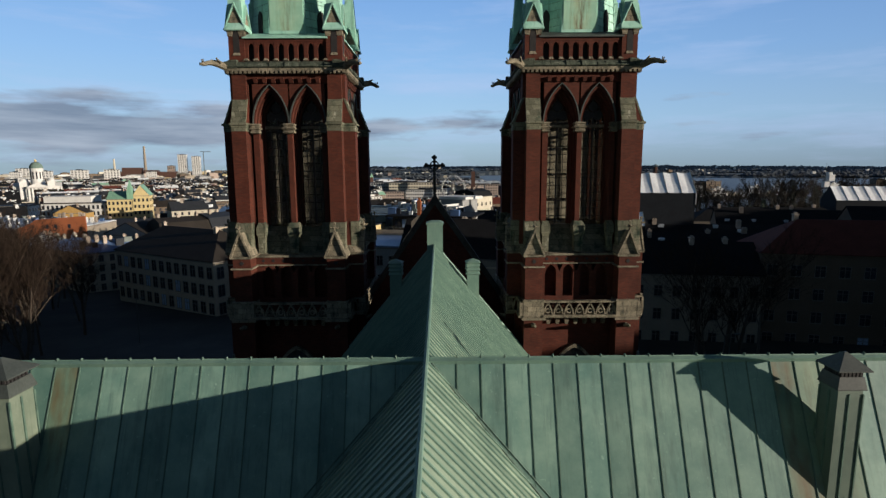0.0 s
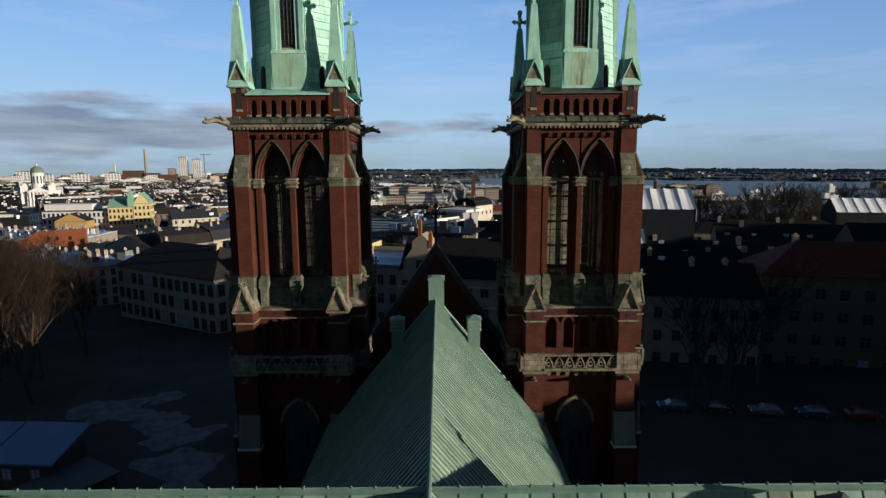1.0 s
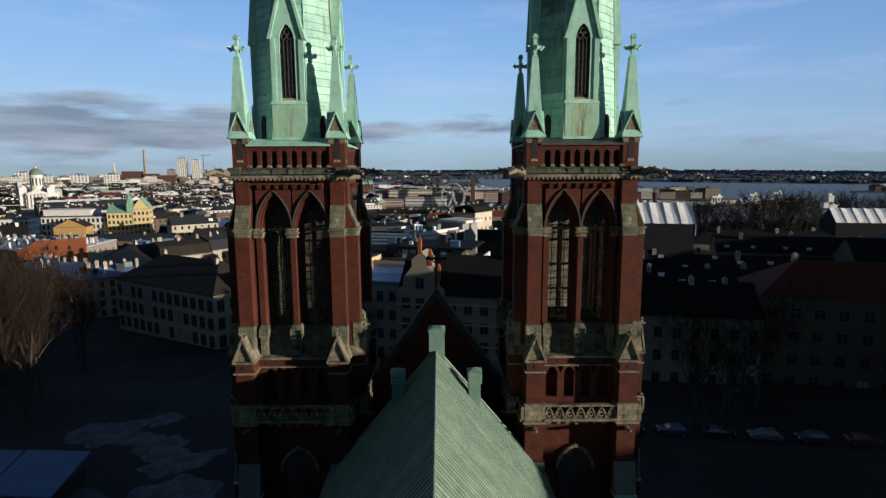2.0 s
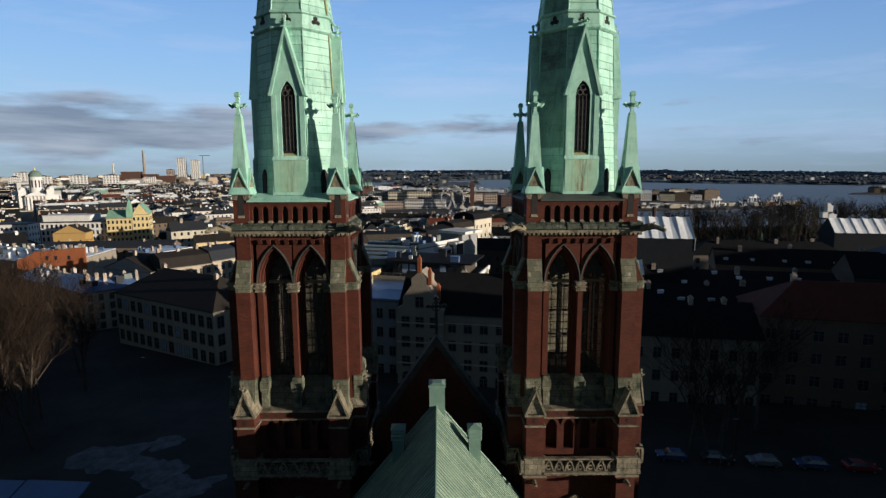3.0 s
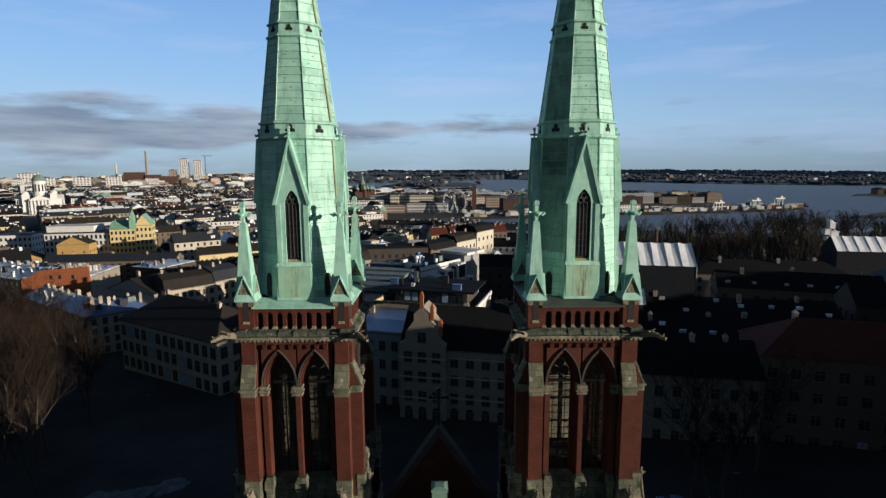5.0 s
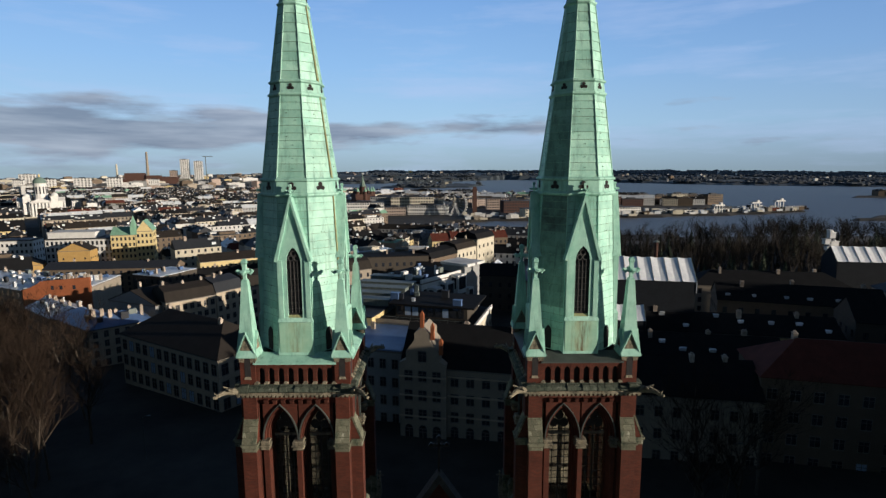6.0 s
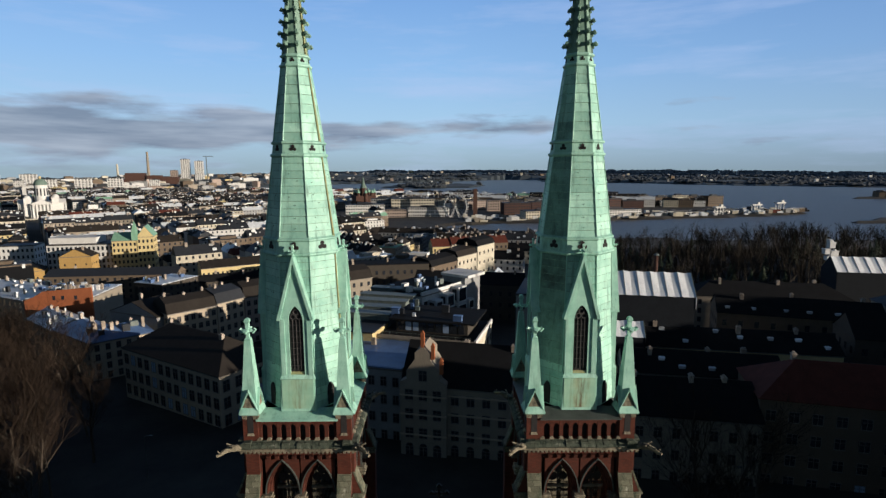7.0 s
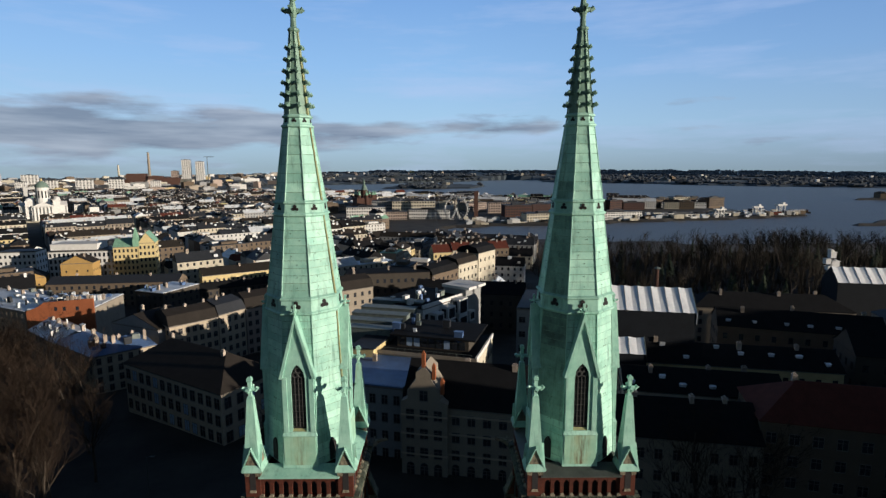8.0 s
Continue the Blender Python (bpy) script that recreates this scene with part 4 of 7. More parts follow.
for s in (-1, 1):
    a, b = sorted((s * (TR_END - 0.5), s * TR_END))
    g = Geo().loft([[(a, YC - half_run + 0.4, GROUND), (a, YC + half_run - 0.4, GROUND), (a, YC + half_run - 0.4, zt), (a, YC, RZ - 0.2), (a, YC - half_run + 0.4, zt)],
                    [(b, YC - half_run + 0.4, GROUND), (b, YC + half_run - 0.4, GROUND), (b, YC + half_run - 0.4, zt), (b, YC, RZ - 0.2), (b, YC - half_run + 0.4, zt)]])
    part("transept_gable", g, BRICK, church)
    for sy in (-1, 1):
        c, d = sorted((YC + sy * (half_run - 0.9), YC + sy * (half_run - 0.4)))
        e, f = sorted((s * 7.0, s * TR_END))
        part("transept_wall", Geo().box(e, f, c, d, GROUND, zt - 0.1), BRICK, church)


for s in (-1, 1):
    g = Geo().tube((s * 13.6, YC, 27.8), (s * 13.6, YC, 29.0), 0.07, 0.05, 6).loft([[(s * 13.6 + p[0], YC + p[1], p[2]) for p in octagon(r, z)] for r, z in ((0.08, 28.7), (0.24, 28.95), (0.1, 29.25), (0.02, 29.75))])
    part("gable_finial", g, LEAD, church)


CLAD = copper("clad_copper", (0.0508, 0.0788, 0.0635), (0.0915, 0.125, 0.0966), (0.0458, 0.061, 0.0508), (0.112, 0.0915, 0.0508), streak=0.6, rustiness=0.3)
PALE_CLAD = copper("pale_clad_copper", (0.0915, 0.122, 0.0915), (0.173, 0.208, 0.158), (0.0407, 0.0508, 0.0407), (0.102, 0.0813, 0.0458), streak=0.8, rustiness=0.3)


def roof_chimney(x, y, z, w, label, cap="pyramid", skin=None):
    """A chimney clad in sheet metal, with seams, a stepped collar, an open slot and a lid."""
    c = thing("roof_chimney", label, "chimney", pose(x, y, 0))
    mat = DARK_METAL if cap == "pyramid" else ROOF
    part("body", Geo().loft([square(w * 1.02, z - 6.0), square(w, z)]), skin or mat, c)
    if cap == "pyramid":
        for dx in (-w * 0.1, w):
            part("seam", Geo().box(dx - 0.016, dx + 0.016, -w - 0.03, -w + 0.02, z - 6.0, z - 0.02), SEAM, c)
        for dy in (-w * 0.1, w):
            for e in (-1, 1):
                part("seam", Geo().box(e * w - 0.03, e * w + 0.03, dy - 0.025, dy + 0.025, z - 6.0, z - 0.02), SEAM, c)
        part("neck_sheet", Geo().loft([square(w * 1.02, z - 0.1), square(w * 0.98, z + 0.08)]), skin or mat, c)
        part("collar", Geo().loft([square(w * 1.0, z + 0.08), square(w * 1.17, z + 0.09), square(w * 1.17, z + 0.12), square(w * 0.98, z + 0.42)]), mat, c)
        part("flue_dark", Geo().loft([square(w * 0.7, z + 0.4), square(w * 0.7, z + 0.62)]), DARK, c)
        for k in range(6):
            for e in (-1, 1):
                u = -w * 0.75 + k * w * 0.3
                part("slot_post", Geo().box(u - 0.03, u + 0.03, e * w * 0.85 - 0.03, e * w * 0.85 + 0.03, z + 0.40, z + 0.62), DARK, c)
                part("slot_post", Geo().box(e * w * 0.85 - 0.03, e * w * 0.85 + 0.03, u - 0.03, u + 0.03, z + 0.40, z + 0.62), DARK, c)
        part("lid", Geo().loft([square(w * 1.34, z + 0.58), square(w * 1.34, z + 0.61), square(0.03, z + 0.98)]), mat, c)
    elif cap == "louvre":
        for k in range(3):
            part("louvre", Geo().loft([square(w * 1.25, z - 0.75 + 0.26 * k), square(w * 0.95, z - 0.6 + 0.26 * k)]), mat, c)
        part("lid", Geo().loft([square(w * 1.3, z), square(0.05, z + 0.22)]), mat, c)
    else:
        part("collar", Geo().box(-w * 1.12, w * 1.12, -w * 1.12, w * 1.12, z - 0.12, z), mat, c)
        part("lid", Geo().loft([square(w * 1.05, z), square(w * 0.6, z + 0.1)]), mat, c)
    return c


roof_chimney(10.52, 23.7, 27.62, 0.315, "green copper-clad chimney with a dark pyramid lid", "pyramid", CLAD)
roof_chimney(-10.6, 23.6, 27.68, 0.40, "pale worn copper-clad chimney with a grey pyramid lid", "pyramid", PALE_CLAD)
roof_chimney(-0.02, 47.0, 29.6, 0.52, "square green copper chimney on the nave ridge", "flat")
roof_chimney(2.46, 45.6, 27.1, 0.38, "slim louvred copper vent on the nave slope", "louvre")
roof_chimney(-2.6, 45.6, 27.1, 0.38, "slim louvred copper vent on the nave slope", "louvre")

# ---- sky backdrop: clear winter sky with long low cloud banks, far behind the land ----
def sky_backdrop():
    m = bpy.data.materials.new("far_sky")
    m.use_nodes = True
    nt = m.node_tree
    nt.nodes.remove(nt.nodes["Principled BSDF"])
    em = nt.nodes.new("ShaderNodeEmission")
    uv = nt.nodes.new("ShaderNodeUVMap")
    sep = nt.nodes.new("ShaderNodeSeparateXYZ")
    nt.links.new(uv.outputs[0], sep.inputs[0])
    up = sep.outputs[1]
    col = ramp(nt, up, [(0.0, (0.26, 0.36, 0.46)), (0.05, (0.30, 0.43, 0.58)), (0.14, (0.33, 0.52, 0.76)), (0.32, (0.24, 0.44, 0.78)), (0.55, (0.16, 0.33, 0.70)), (1.0, (0.10, 0.22, 0.52))])

    def mapped(scale, shift=(0, 0, 0)):
        mp = nt.nodes.new("ShaderNodeMapping")
        mp.inputs["Scale"].default_value, mp.inputs["Location"].default_value = scale, shift
        nt.links.new(uv.outputs[0], mp.inputs["Vector"])
        return mp.outputs[0]

    col = mixed(nt, col, ramp(nt, sep.outputs[0], [(0.15, (1.10, 1.08, 1.0)), (0.5, (1.06, 1.05, 0.97)), (0.85, (0.79, 0.79, 0.78))]), 1.0, "MULTIPLY")
    # high thin veils
    veil = noise_out(nt, mapped((3.0, 5.0, 1), (2.3, 0.2, 0)), 2.2, 5, 0.6)
    col = mixed(nt, col, (0.42, 0.53, 0.78), ramp(nt, veil, [(0.50, (0, 0, 0)), (0.78, (0.55, 0.55, 0.55))]))
    # grey banks low over the land, densest at the left
    bank = noise_out(nt, mapped((7.0, 9.0, 1), (0.7, 0.35, 0)), 1.5, 6, 0.52)
    low = ramp(nt, up, [(0.0, (0.25, 0.25, 0.25)), (0.035, (0.30, 0.30, 0.30)), (0.085, (0.50, 0.50, 0.50)), (0.125, (0.66, 0.66, 0.66)), (0.15, (0.50, 0.50, 0.50)), (0.20, (0.30, 0.30, 0.30)), (0.30, (0, 0, 0))])
    side = ramp(nt, sep.outputs[0], [(0.10, (1, 1, 1)), (0.33, (1, 1, 1)), (0.42, (0.66, 0.66, 0.66)), (0.55, (0.55, 0.55, 0.55)), (0.7, (0.36, 0.36, 0.36)), (1.0, (0.36, 0.36, 0.36))])
    dens = mixed(nt, low, side, 1.0, "MULTIPLY")
    add = mixed(nt, bank, dens, 0.5)
    mask = ramp(nt, add, [(0.40, (0, 0, 0)), (0.475, (1, 1, 1))])
    shade = noise_out(nt, mapped((5.0, 11.0, 1)), 2.0, 4, 0.55)
    cloud = ramp(nt, shade, [(0.35, (0.16, 0.20, 0.28)), (0.7, (0.36, 0.41, 0.50))])
    col = mixed(nt, col, cloud, mixed(nt, (0, 0, 0), mask, 0.85))
    nt.links.new(col, em.inputs["Color"])
    em.inputs["Strength"].default_value = 0.80
    nt.links.new(em.outputs[0], nt.nodes["Material Output"].inputs["Surface"])
    n, rows_, v, f, uvs = 48, 10, [], [], []
    for j in range(rows_ + 1):
        e = radians(-2 + 34 * j / rows_)
        for i in range(n + 1):
            a = radians(-62 + 124 * i / n)
            v.append((4700 * math.cos(e) * math.sin(a), 4700 * math.cos(e) * math.cos(a), 45 + 4700 * math.sin(e)))
            uvs.append((i / n, (-2 + 34 * j / rows_) / 32))
    for j in range(rows_):
        for i in range(n):
            k = j * (n + 1) + i
            f.append((k, k + n + 1, k + n + 2, k + 1))
    me = bpy.data.meshes.new("backdrop_sky")
    me.from_pydata(v, [], f)
    lay = me.uv_layers.new(name="UVMap")
    for loop in me.loops:
        lay.data[loop.index].uv = uvs[loop.vertex_index]
    me.materials.append(m)
    return tagged(new("backdrop_sky", me), "clear blue winter sky with low grey cloud banks", "sky", "", "structure")


sky_backdrop()

# ---- land and sea ----
SEA = -17.0
MAINLAND = [(-5000, -900), (5000, -900), (5000, 150), (900, 300), (620, 470), (420, 560), (250, 565), (120, 600), (60, 640), (0, 715), (30, 738), (173, 768), (476, 838),
            (617, 905), (560, 960), (420, 1150), (200, 1290), (0, 1380), (-150, 1420), (-300, 1440), (-330, 1600), (-420, 1900), (-560, 2050), (-700, 1760), (-950, 1700), (-1050, 1900),
            (-800, 2150), (-700, 2400), (-600, 2600), (-300, 2750), (0, 3000), (235, 3300), (420, 3500), (600, 3350), (560, 3000), (640, 2850), (900, 2680), (1200, 2250), (1600, 1960), (2600, 1700), (5000, 1500), (5000, 5200), (-5000, 5200)]
ISLES = [[(-230, 2100), (-60, 2040), (120, 2120), (180, 2350), (0, 2500), (-200, 2400)], [(560, 742), (700, 735), (760, 790), (640, 800)], [(950, 1280), (1200, 1260), (1300, 1330), (1050, 1340)]]


def inside(poly, x, y):
    hit, j = False, len(poly) - 1
    for i in range(len(poly)):
        (xi, yi), (xj, yj) = poly[i], poly[j]
        if (yi > y) != (yj > y) and x < (xj - xi) * (y - yi) / (yj - yi) + xi:
            hit = not hit
        j = i
    return hit


def is_land(x, y):
    return inside(MAINLAND, x, y) or any(inside(p, x, y) for p in ISLES)


def height(x, y):
    """The lie of the land: the church's hill, the slope to the harbour, the park hill, the far ridges."""
    h = np.interp(y, [-400, 110, 180, 300, 420, 700, 2000, 2600, 3400, 4600], [1.5, 1.5, -3, -8, -12.5, -14, -13, -8, 10, 36])
    # unseen rise added beneath the houses that block the sun
    h += 6 * math.exp(-((x - 112) ** 2 + (y + 5) ** 2) / (2 * 45 ** 2))
    h += 17 * math.exp(-((x - 215) ** 2 + (y - 290) ** 2) / (2 * 85 ** 2))
    if y > 2000 and x < -500:
        h -= min(1.0, (-500 - x) / 1800) * float(np.interp(y, [2000, 4600], [0, 30]))
    if y > 2300:
        h += 5 * noise.noise(Vector((x / 500, y / 400, 3))) + 3 * noise.noise(Vector((x / 130, y / 130, 7)))
        if abs(x) < 700 and y < 3400:
            h = min(h, -6 + 8 * noise.noise(Vector((x / 200, 1, 1))))
    return float(h)


def stretch(parts):
    out = []
    for a, b, s in parts:
        out += list(np.arange(a, b, s))
    return out + [parts[-1][1]]


xs = stretch([(-4600, -1500, 150), (-1500, 1500, 22), (1500, 4600, 150)])
ys = stretch([(-900, -100, 100), (-100, 500, 40), (500, 1500, 22), (1500, 3700, 44), (3700, 4650, 80)])
grid = Geo()
for yv in ys:
    for xv in xs:
        grid.v.append((xv, yv, height(xv, yv) if is_land(xv, yv) else SEA - 3))
nx = len(xs)
grid.f = [(j * nx + i, j * nx + i + 1, (j + 1) * nx + i + 1, (j + 1) * nx + i) for j in range(len(ys) - 1) for i in range(nx - 1)]
grid.s = [0] * len(grid.f)
m_ground, nt, b, vec = material("ground", 0.9, 0, 0.2)
sep = nt.nodes.new("ShaderNodeSeparateXYZ")
nt.links.new(vec, sep.inputs[0])
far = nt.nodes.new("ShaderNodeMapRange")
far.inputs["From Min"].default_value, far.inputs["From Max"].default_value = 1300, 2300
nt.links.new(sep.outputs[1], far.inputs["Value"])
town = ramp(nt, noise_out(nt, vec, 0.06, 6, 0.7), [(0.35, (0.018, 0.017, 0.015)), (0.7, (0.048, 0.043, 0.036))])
# blue-grey tone paints distance haze into the far land
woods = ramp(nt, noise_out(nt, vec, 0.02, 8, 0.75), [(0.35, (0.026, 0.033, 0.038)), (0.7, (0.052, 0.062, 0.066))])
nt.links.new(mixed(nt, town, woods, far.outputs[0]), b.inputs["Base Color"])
tagged(part("ground", grid, m_ground), "dark winter ground running down to the harbour", "ground", "", "structure")
WATER, nt, b, vec = material("sea_water", 0.45, 0, 0.16)
b.inputs["Base Color"].default_value = (0.055, 0.058, 0.062, 1)
bump(nt, b, noise_out(nt, vec, 0.12, 5, 0.7), 0.55, 1.2)
tagged(part("water", Geo().add([(-4600, 350, SEA), (4600, 350, SEA), (4600, 4650, SEA), (-4600, 4650, SEA)], [(0, 1, 2, 3)]), WATER), "grey-blue harbour water", "water", "", "structure")

# ---- houses ----
PLASTER = {n: simple("plaster_" + n, tuple(0.8 * v for v in c), c, 0.35, 0.9, by="island", spread=0.22, bumpy=0.2, spec=0.1) for n, c in {
    "cream": (0.464, 0.425, 0.34), "yellow": (0.532, 0.426, 0.22), "ochre": (0.38, 0.243, 0.0912), "tan": (0.378, 0.318, 0.241), "white": (0.575, 0.568, 0.549), "grey": (0.249, 0.252, 0.252), "pink": (0.327, 0.261, 0.222),
    "brown": (0.129, 0.0989, 0.0731), "dark": (0.0645, 0.0559, 0.0473), "brick": (0.075, 0.042, 0.034), "orange": (0.274, 0.0912, 0.0418), "stone": (0.249, 0.215, 0.172), "net": (0.019, 0.022, 0.027)}.items()}
SHEET = {n: simple("sheet_" + n, tuple(0.7 * v for v in c), c, 0.5, r, bumpy=0.2, stretch=(1, 1, 0.2), spec=s_) for n, c, r, s_ in (
    ("black", (0.014, 0.0145, 0.016), 0.85, 0.05), ("brown", (0.027, 0.023, 0.020), 0.8, 0.1), ("red", (0.10, 0.028, 0.019), 0.85, 0.15), ("blue", (0.075, 0.135, 0.27), 0.45, 0.5), ("pale", (0.56, 0.59, 0.62), 0.45, 0.4),
    ("green", (0.20, 0.38, 0.27), 0.7, 0.3), ("dome", (0.13, 0.19, 0.16), 0.7, 0.3), ("slate", (0.024, 0.027, 0.033), 0.65, 0.2))}
PANE = simple("window_pane", (0.012, 0.014, 0.018), (0.035, 0.04, 0.05), 3.0, 0.1, bumpy=0.0, spec=0.8)
# blue base colour stands in for sky reflected in the glass
SKYPANE = simple("painted_sky_pane", (0.22, 0.30, 0.44), (0.36, 0.46, 0.60), 0.7, 0.12, bumpy=0.0, spec=0.9)
FRAMEW = simple("window_frame_paint", (0.09, 0.08, 0.068), (0.17, 0.15, 0.13), 3.0, 0.6)
CHIMNEY = simple("chimney_plaster", (0.22, 0.17, 0.13), (0.38, 0.33, 0.28), 1.0, 0.9, by="object")
MEMBRANE = simple("white_membrane", (0.70, 0.72, 0.76), (0.88, 0.89, 0.90), 0.4, 0.5, bumpy=0.3)

WIN_MESH = {}


def window_at(parent, m, w, h, pane, arched=False):
    """A window: frame with sill and glazing bars, and its pane."""
    key = (round(w, 2), round(h, 2), arched)
    if key not in WIN_MESH:
        t = 0.09
        xs_, zs_ = (-w / 2 - t, -w / 2, -0.04, 0.04, w / 2, w / 2 + t), (-2 * t, 0, h * 0.66, h * 0.66 + 0.07, h, h + t)
        f = Geo()
        f.v = [(x, y, z) for y in (-0.1, 0.05) for z in zs_ for x in xs_]
        hole = lambda c, r: not (0 <= c < 5 and 0 <= r < 5) or (c in (1, 3) and r in (1, 3))
        at = lambda c, r, back: back * 36 + r * 6 + c
        for r in range(5):
            for c in range(5):
                if hole(c, r):
                    continue
                f.f += [(at(c, r, 0), at(c + 1, r, 0), at(c + 1, r + 1, 0), at(c, r + 1, 0)), (at(c, r, 1), at(c, r + 1, 1), at(c + 1, r + 1, 1), at(c + 1, r, 1))]
                for dc, dr, p0, p1 in ((-1, 0, (0, 0), (0, 1)), (1, 0, (1, 1), (1, 0)), (0, -1, (1, 0), (0, 0)), (0, 1, (0, 1), (1, 1))):
                    if hole(c + dc, r + dr):
                        a0, a1 = (c + p0[0], r + p0[1]), (c + p1[0], r + p1[1])
                        f.f.append((at(*a0, 0), at(*a1, 0), at(*a1, 1), at(*a0, 1)))
        f.s = [0] * len(f.f)
        p = Geo().box(-w / 2, w / 2, -0.03, 0.05, 0, h)
        if arched:
            f.strip([((w / 2 + t) * math.cos(math.pi * k / 8), h + (w / 2 + t) * math.sin(math.pi * k / 8)) for k in range(9)], [(w / 2 * math.cos(math.pi * k / 8), h + w / 2 * math.sin(math.pi * k / 8)) for k in range(9)], -0.1, 0.05)
            p.extrude([(w / 2 * math.cos(math.pi * k / 8), h + w / 2 * math.sin(math.pi * k / 8)) for k in range(9)], -0.03, 0.05)
        WIN_MESH[key] = (f.mesh("window", FRAMEW), p)
    fm, p = WIN_MESH[key]
    if (key, pane.name) not in WIN_MESH:
        WIN_MESH[key, pane.name] = p.mesh("pane", pane)
    o = part("window", fm, None, parent)
    o.matrix_local = m
    part("pane", WIN_MESH[key, pane.name], None, o)
    return o


def chimney_geo(s=1.0):
    return Geo().box(-0.5 * s, 0.5 * s, -0.4 * s, 0.4 * s, -2.5, 1.5).box(-0.58 * s, 0.58 * s, -0.48 * s, 0.48 * s, 1.5, 1.68).box(-0.42 * s, -0.1 * s, -0.2 * s, 0.2 * s, 1.68, 2.0).box(0.1 * s, 0.42 * s, -0.2 * s, 0.2 * s, 1.68, 2.0)


CHIM_MESH = chimney_geo().mesh("chimney", CHIMNEY)


def house(a, b, d, base, eave, wall, roof, rh=4.5, style="gable", label="", cols=0, rows=4, fine=False, win=(1.15, 1.75), chim=3, group="town houses", sides=(0, 1, 3), seed=0, bright=0.0, name="town_house"):
    """A town house whose front runs from a to b (left to right), d deep, with storeys of windows, a roof and chimneys."""
    rnd = random.Random(int(a[0] * 13 + a[1] * 7) + seed)
    a, b = Vector((*a, 0)), Vector((*b, 0))
    w = (b - a).length
    rot = math.degrees(math.atan2(b.y - a.y, b.x - a.x))
    ob = thing(name, label or "plastered town house with a dark sheet roof", "house", pose(a.x, a.y, 0, 0, 0, rot), group)
    wm, rm = PLASTER[wall], SHEET[roof]
    g = Geo().box(0, w, 0, d, base - 6, eave)
    if style == "gable":
        g.loft([[(0.01, 0, eave), (0.01, d, eave), (0.01, d / 2, eave + rh)], [(0.3, 0, eave), (0.3, d, eave), (0.3, d / 2, eave + rh)]])
        g.loft([[(w - 0.3, 0, eave), (w - 0.3, d, eave), (w - 0.3, d / 2, eave + rh)], [(w - 0.01, 0, eave), (w - 0.01, d, eave), (w - 0.01, d / 2, eave + rh)]])
    if style == "front":
        g.loft([[(0, 0.01, eave), (w, 0.01, eave), (w / 2, 0.01, eave + rh)], [(0, 0.3, eave), (w, 0.3, eave), (w / 2, 0.3, eave + rh)]])
    part("wall", g, wm, ob)
    part("cornice", Geo().box(-0.15, w + 0.15, -0.22, d + 0.2, eave - 0.35, eave - 0.02), FRAMEW if wall not in ("dark", "brown", "orange") else wm, ob)
    if style == "gable":
        o = 0.35
        g = Geo().loft([[(-0.2, -o, eave), (-0.2, d / 2, eave + rh), (-0.2, d + o, eave), (-0.2, d + o, eave + 0.12), (-0.2, d / 2, eave + rh + 0.15), (-0.2, -o, eave + 0.12)],
                        [(w + 0.2, -o, eave), (w + 0.2, d / 2, eave + rh), (w + 0.2, d + o, eave), (w + 0.2, d + o, eave + 0.12), (w + 0.2, d / 2, eave + rh + 0.15), (w + 0.2, -o, eave + 0.12)]])
    elif style == "front":
        o = 0.35
        g = Geo().loft([[(-o, -0.2, eave), (w / 2, -0.2, eave + rh), (w + o, -0.2, eave), (w + o, -0.2, eave + 0.12), (w / 2, -0.2, eave + rh + 0.15), (-o, -0.2, eave + 0.12)],
                        [(-o, d, eave), (w / 2, d, eave + rh), (w + o, d, eave), (w + o, d, eave + 0.12), (w / 2, d, eave + rh + 0.15), (-o, d, eave + 0.12)]])
    elif style == "hip":
        k = min(d / 2, w / 2 - 0.5)
        g = Geo().loft([[(-0.4, -0.4, eave), (w + 0.4, -0.4, eave), (w + 0.4, d + 0.4, eave), (-0.4, d + 0.4, eave)], [(-0.4, -0.4, eave + 0.1), (w + 0.4, -0.4, eave + 0.1), (w + 0.4, d + 0.4, eave + 0.1), (-0.4, d + 0.4, eave + 0.1)],
                        [(k, d / 2 - 0.1, eave + rh), (w - k, d / 2 - 0.1, eave + rh), (w - k, d / 2 + 0.1, eave + rh), (k, d / 2 + 0.1, eave + rh)]])
    elif style == "mansard":
        g = Geo().loft([[(-0.3, -0.3, eave), (w + 0.3, -0.3, eave), (w + 0.3, d + 0.3, eave), (-0.3, d + 0.3, eave)], [(0, 1.6, eave + rh * 0.7), (w, 1.6, eave + rh * 0.7), (w, d - 1.6, eave + rh * 0.7), (0, d - 1.6, eave + rh * 0.7)],
                        [(0.2, d / 2 - 0.1, eave + rh), (w - 0.2, d / 2 - 0.1, eave + rh), (w - 0.2, d / 2 + 0.1, eave + rh), (0.2, d / 2 + 0.1, eave + rh)]])
    else:
        g = Geo().box(-0.1, w + 0.1, -0.1, d + 0.1, eave, eave + 0.25).box(0.3, w - 0.3, 0.3, d - 0.3, eave + 0.25, eave + 0.3)
    part("roof", g, rm, ob)
    # windows, storey by storey
    storeys = rows
    sh = (eave - base - 1.2) / max(1, storeys)
    joined = Geo()
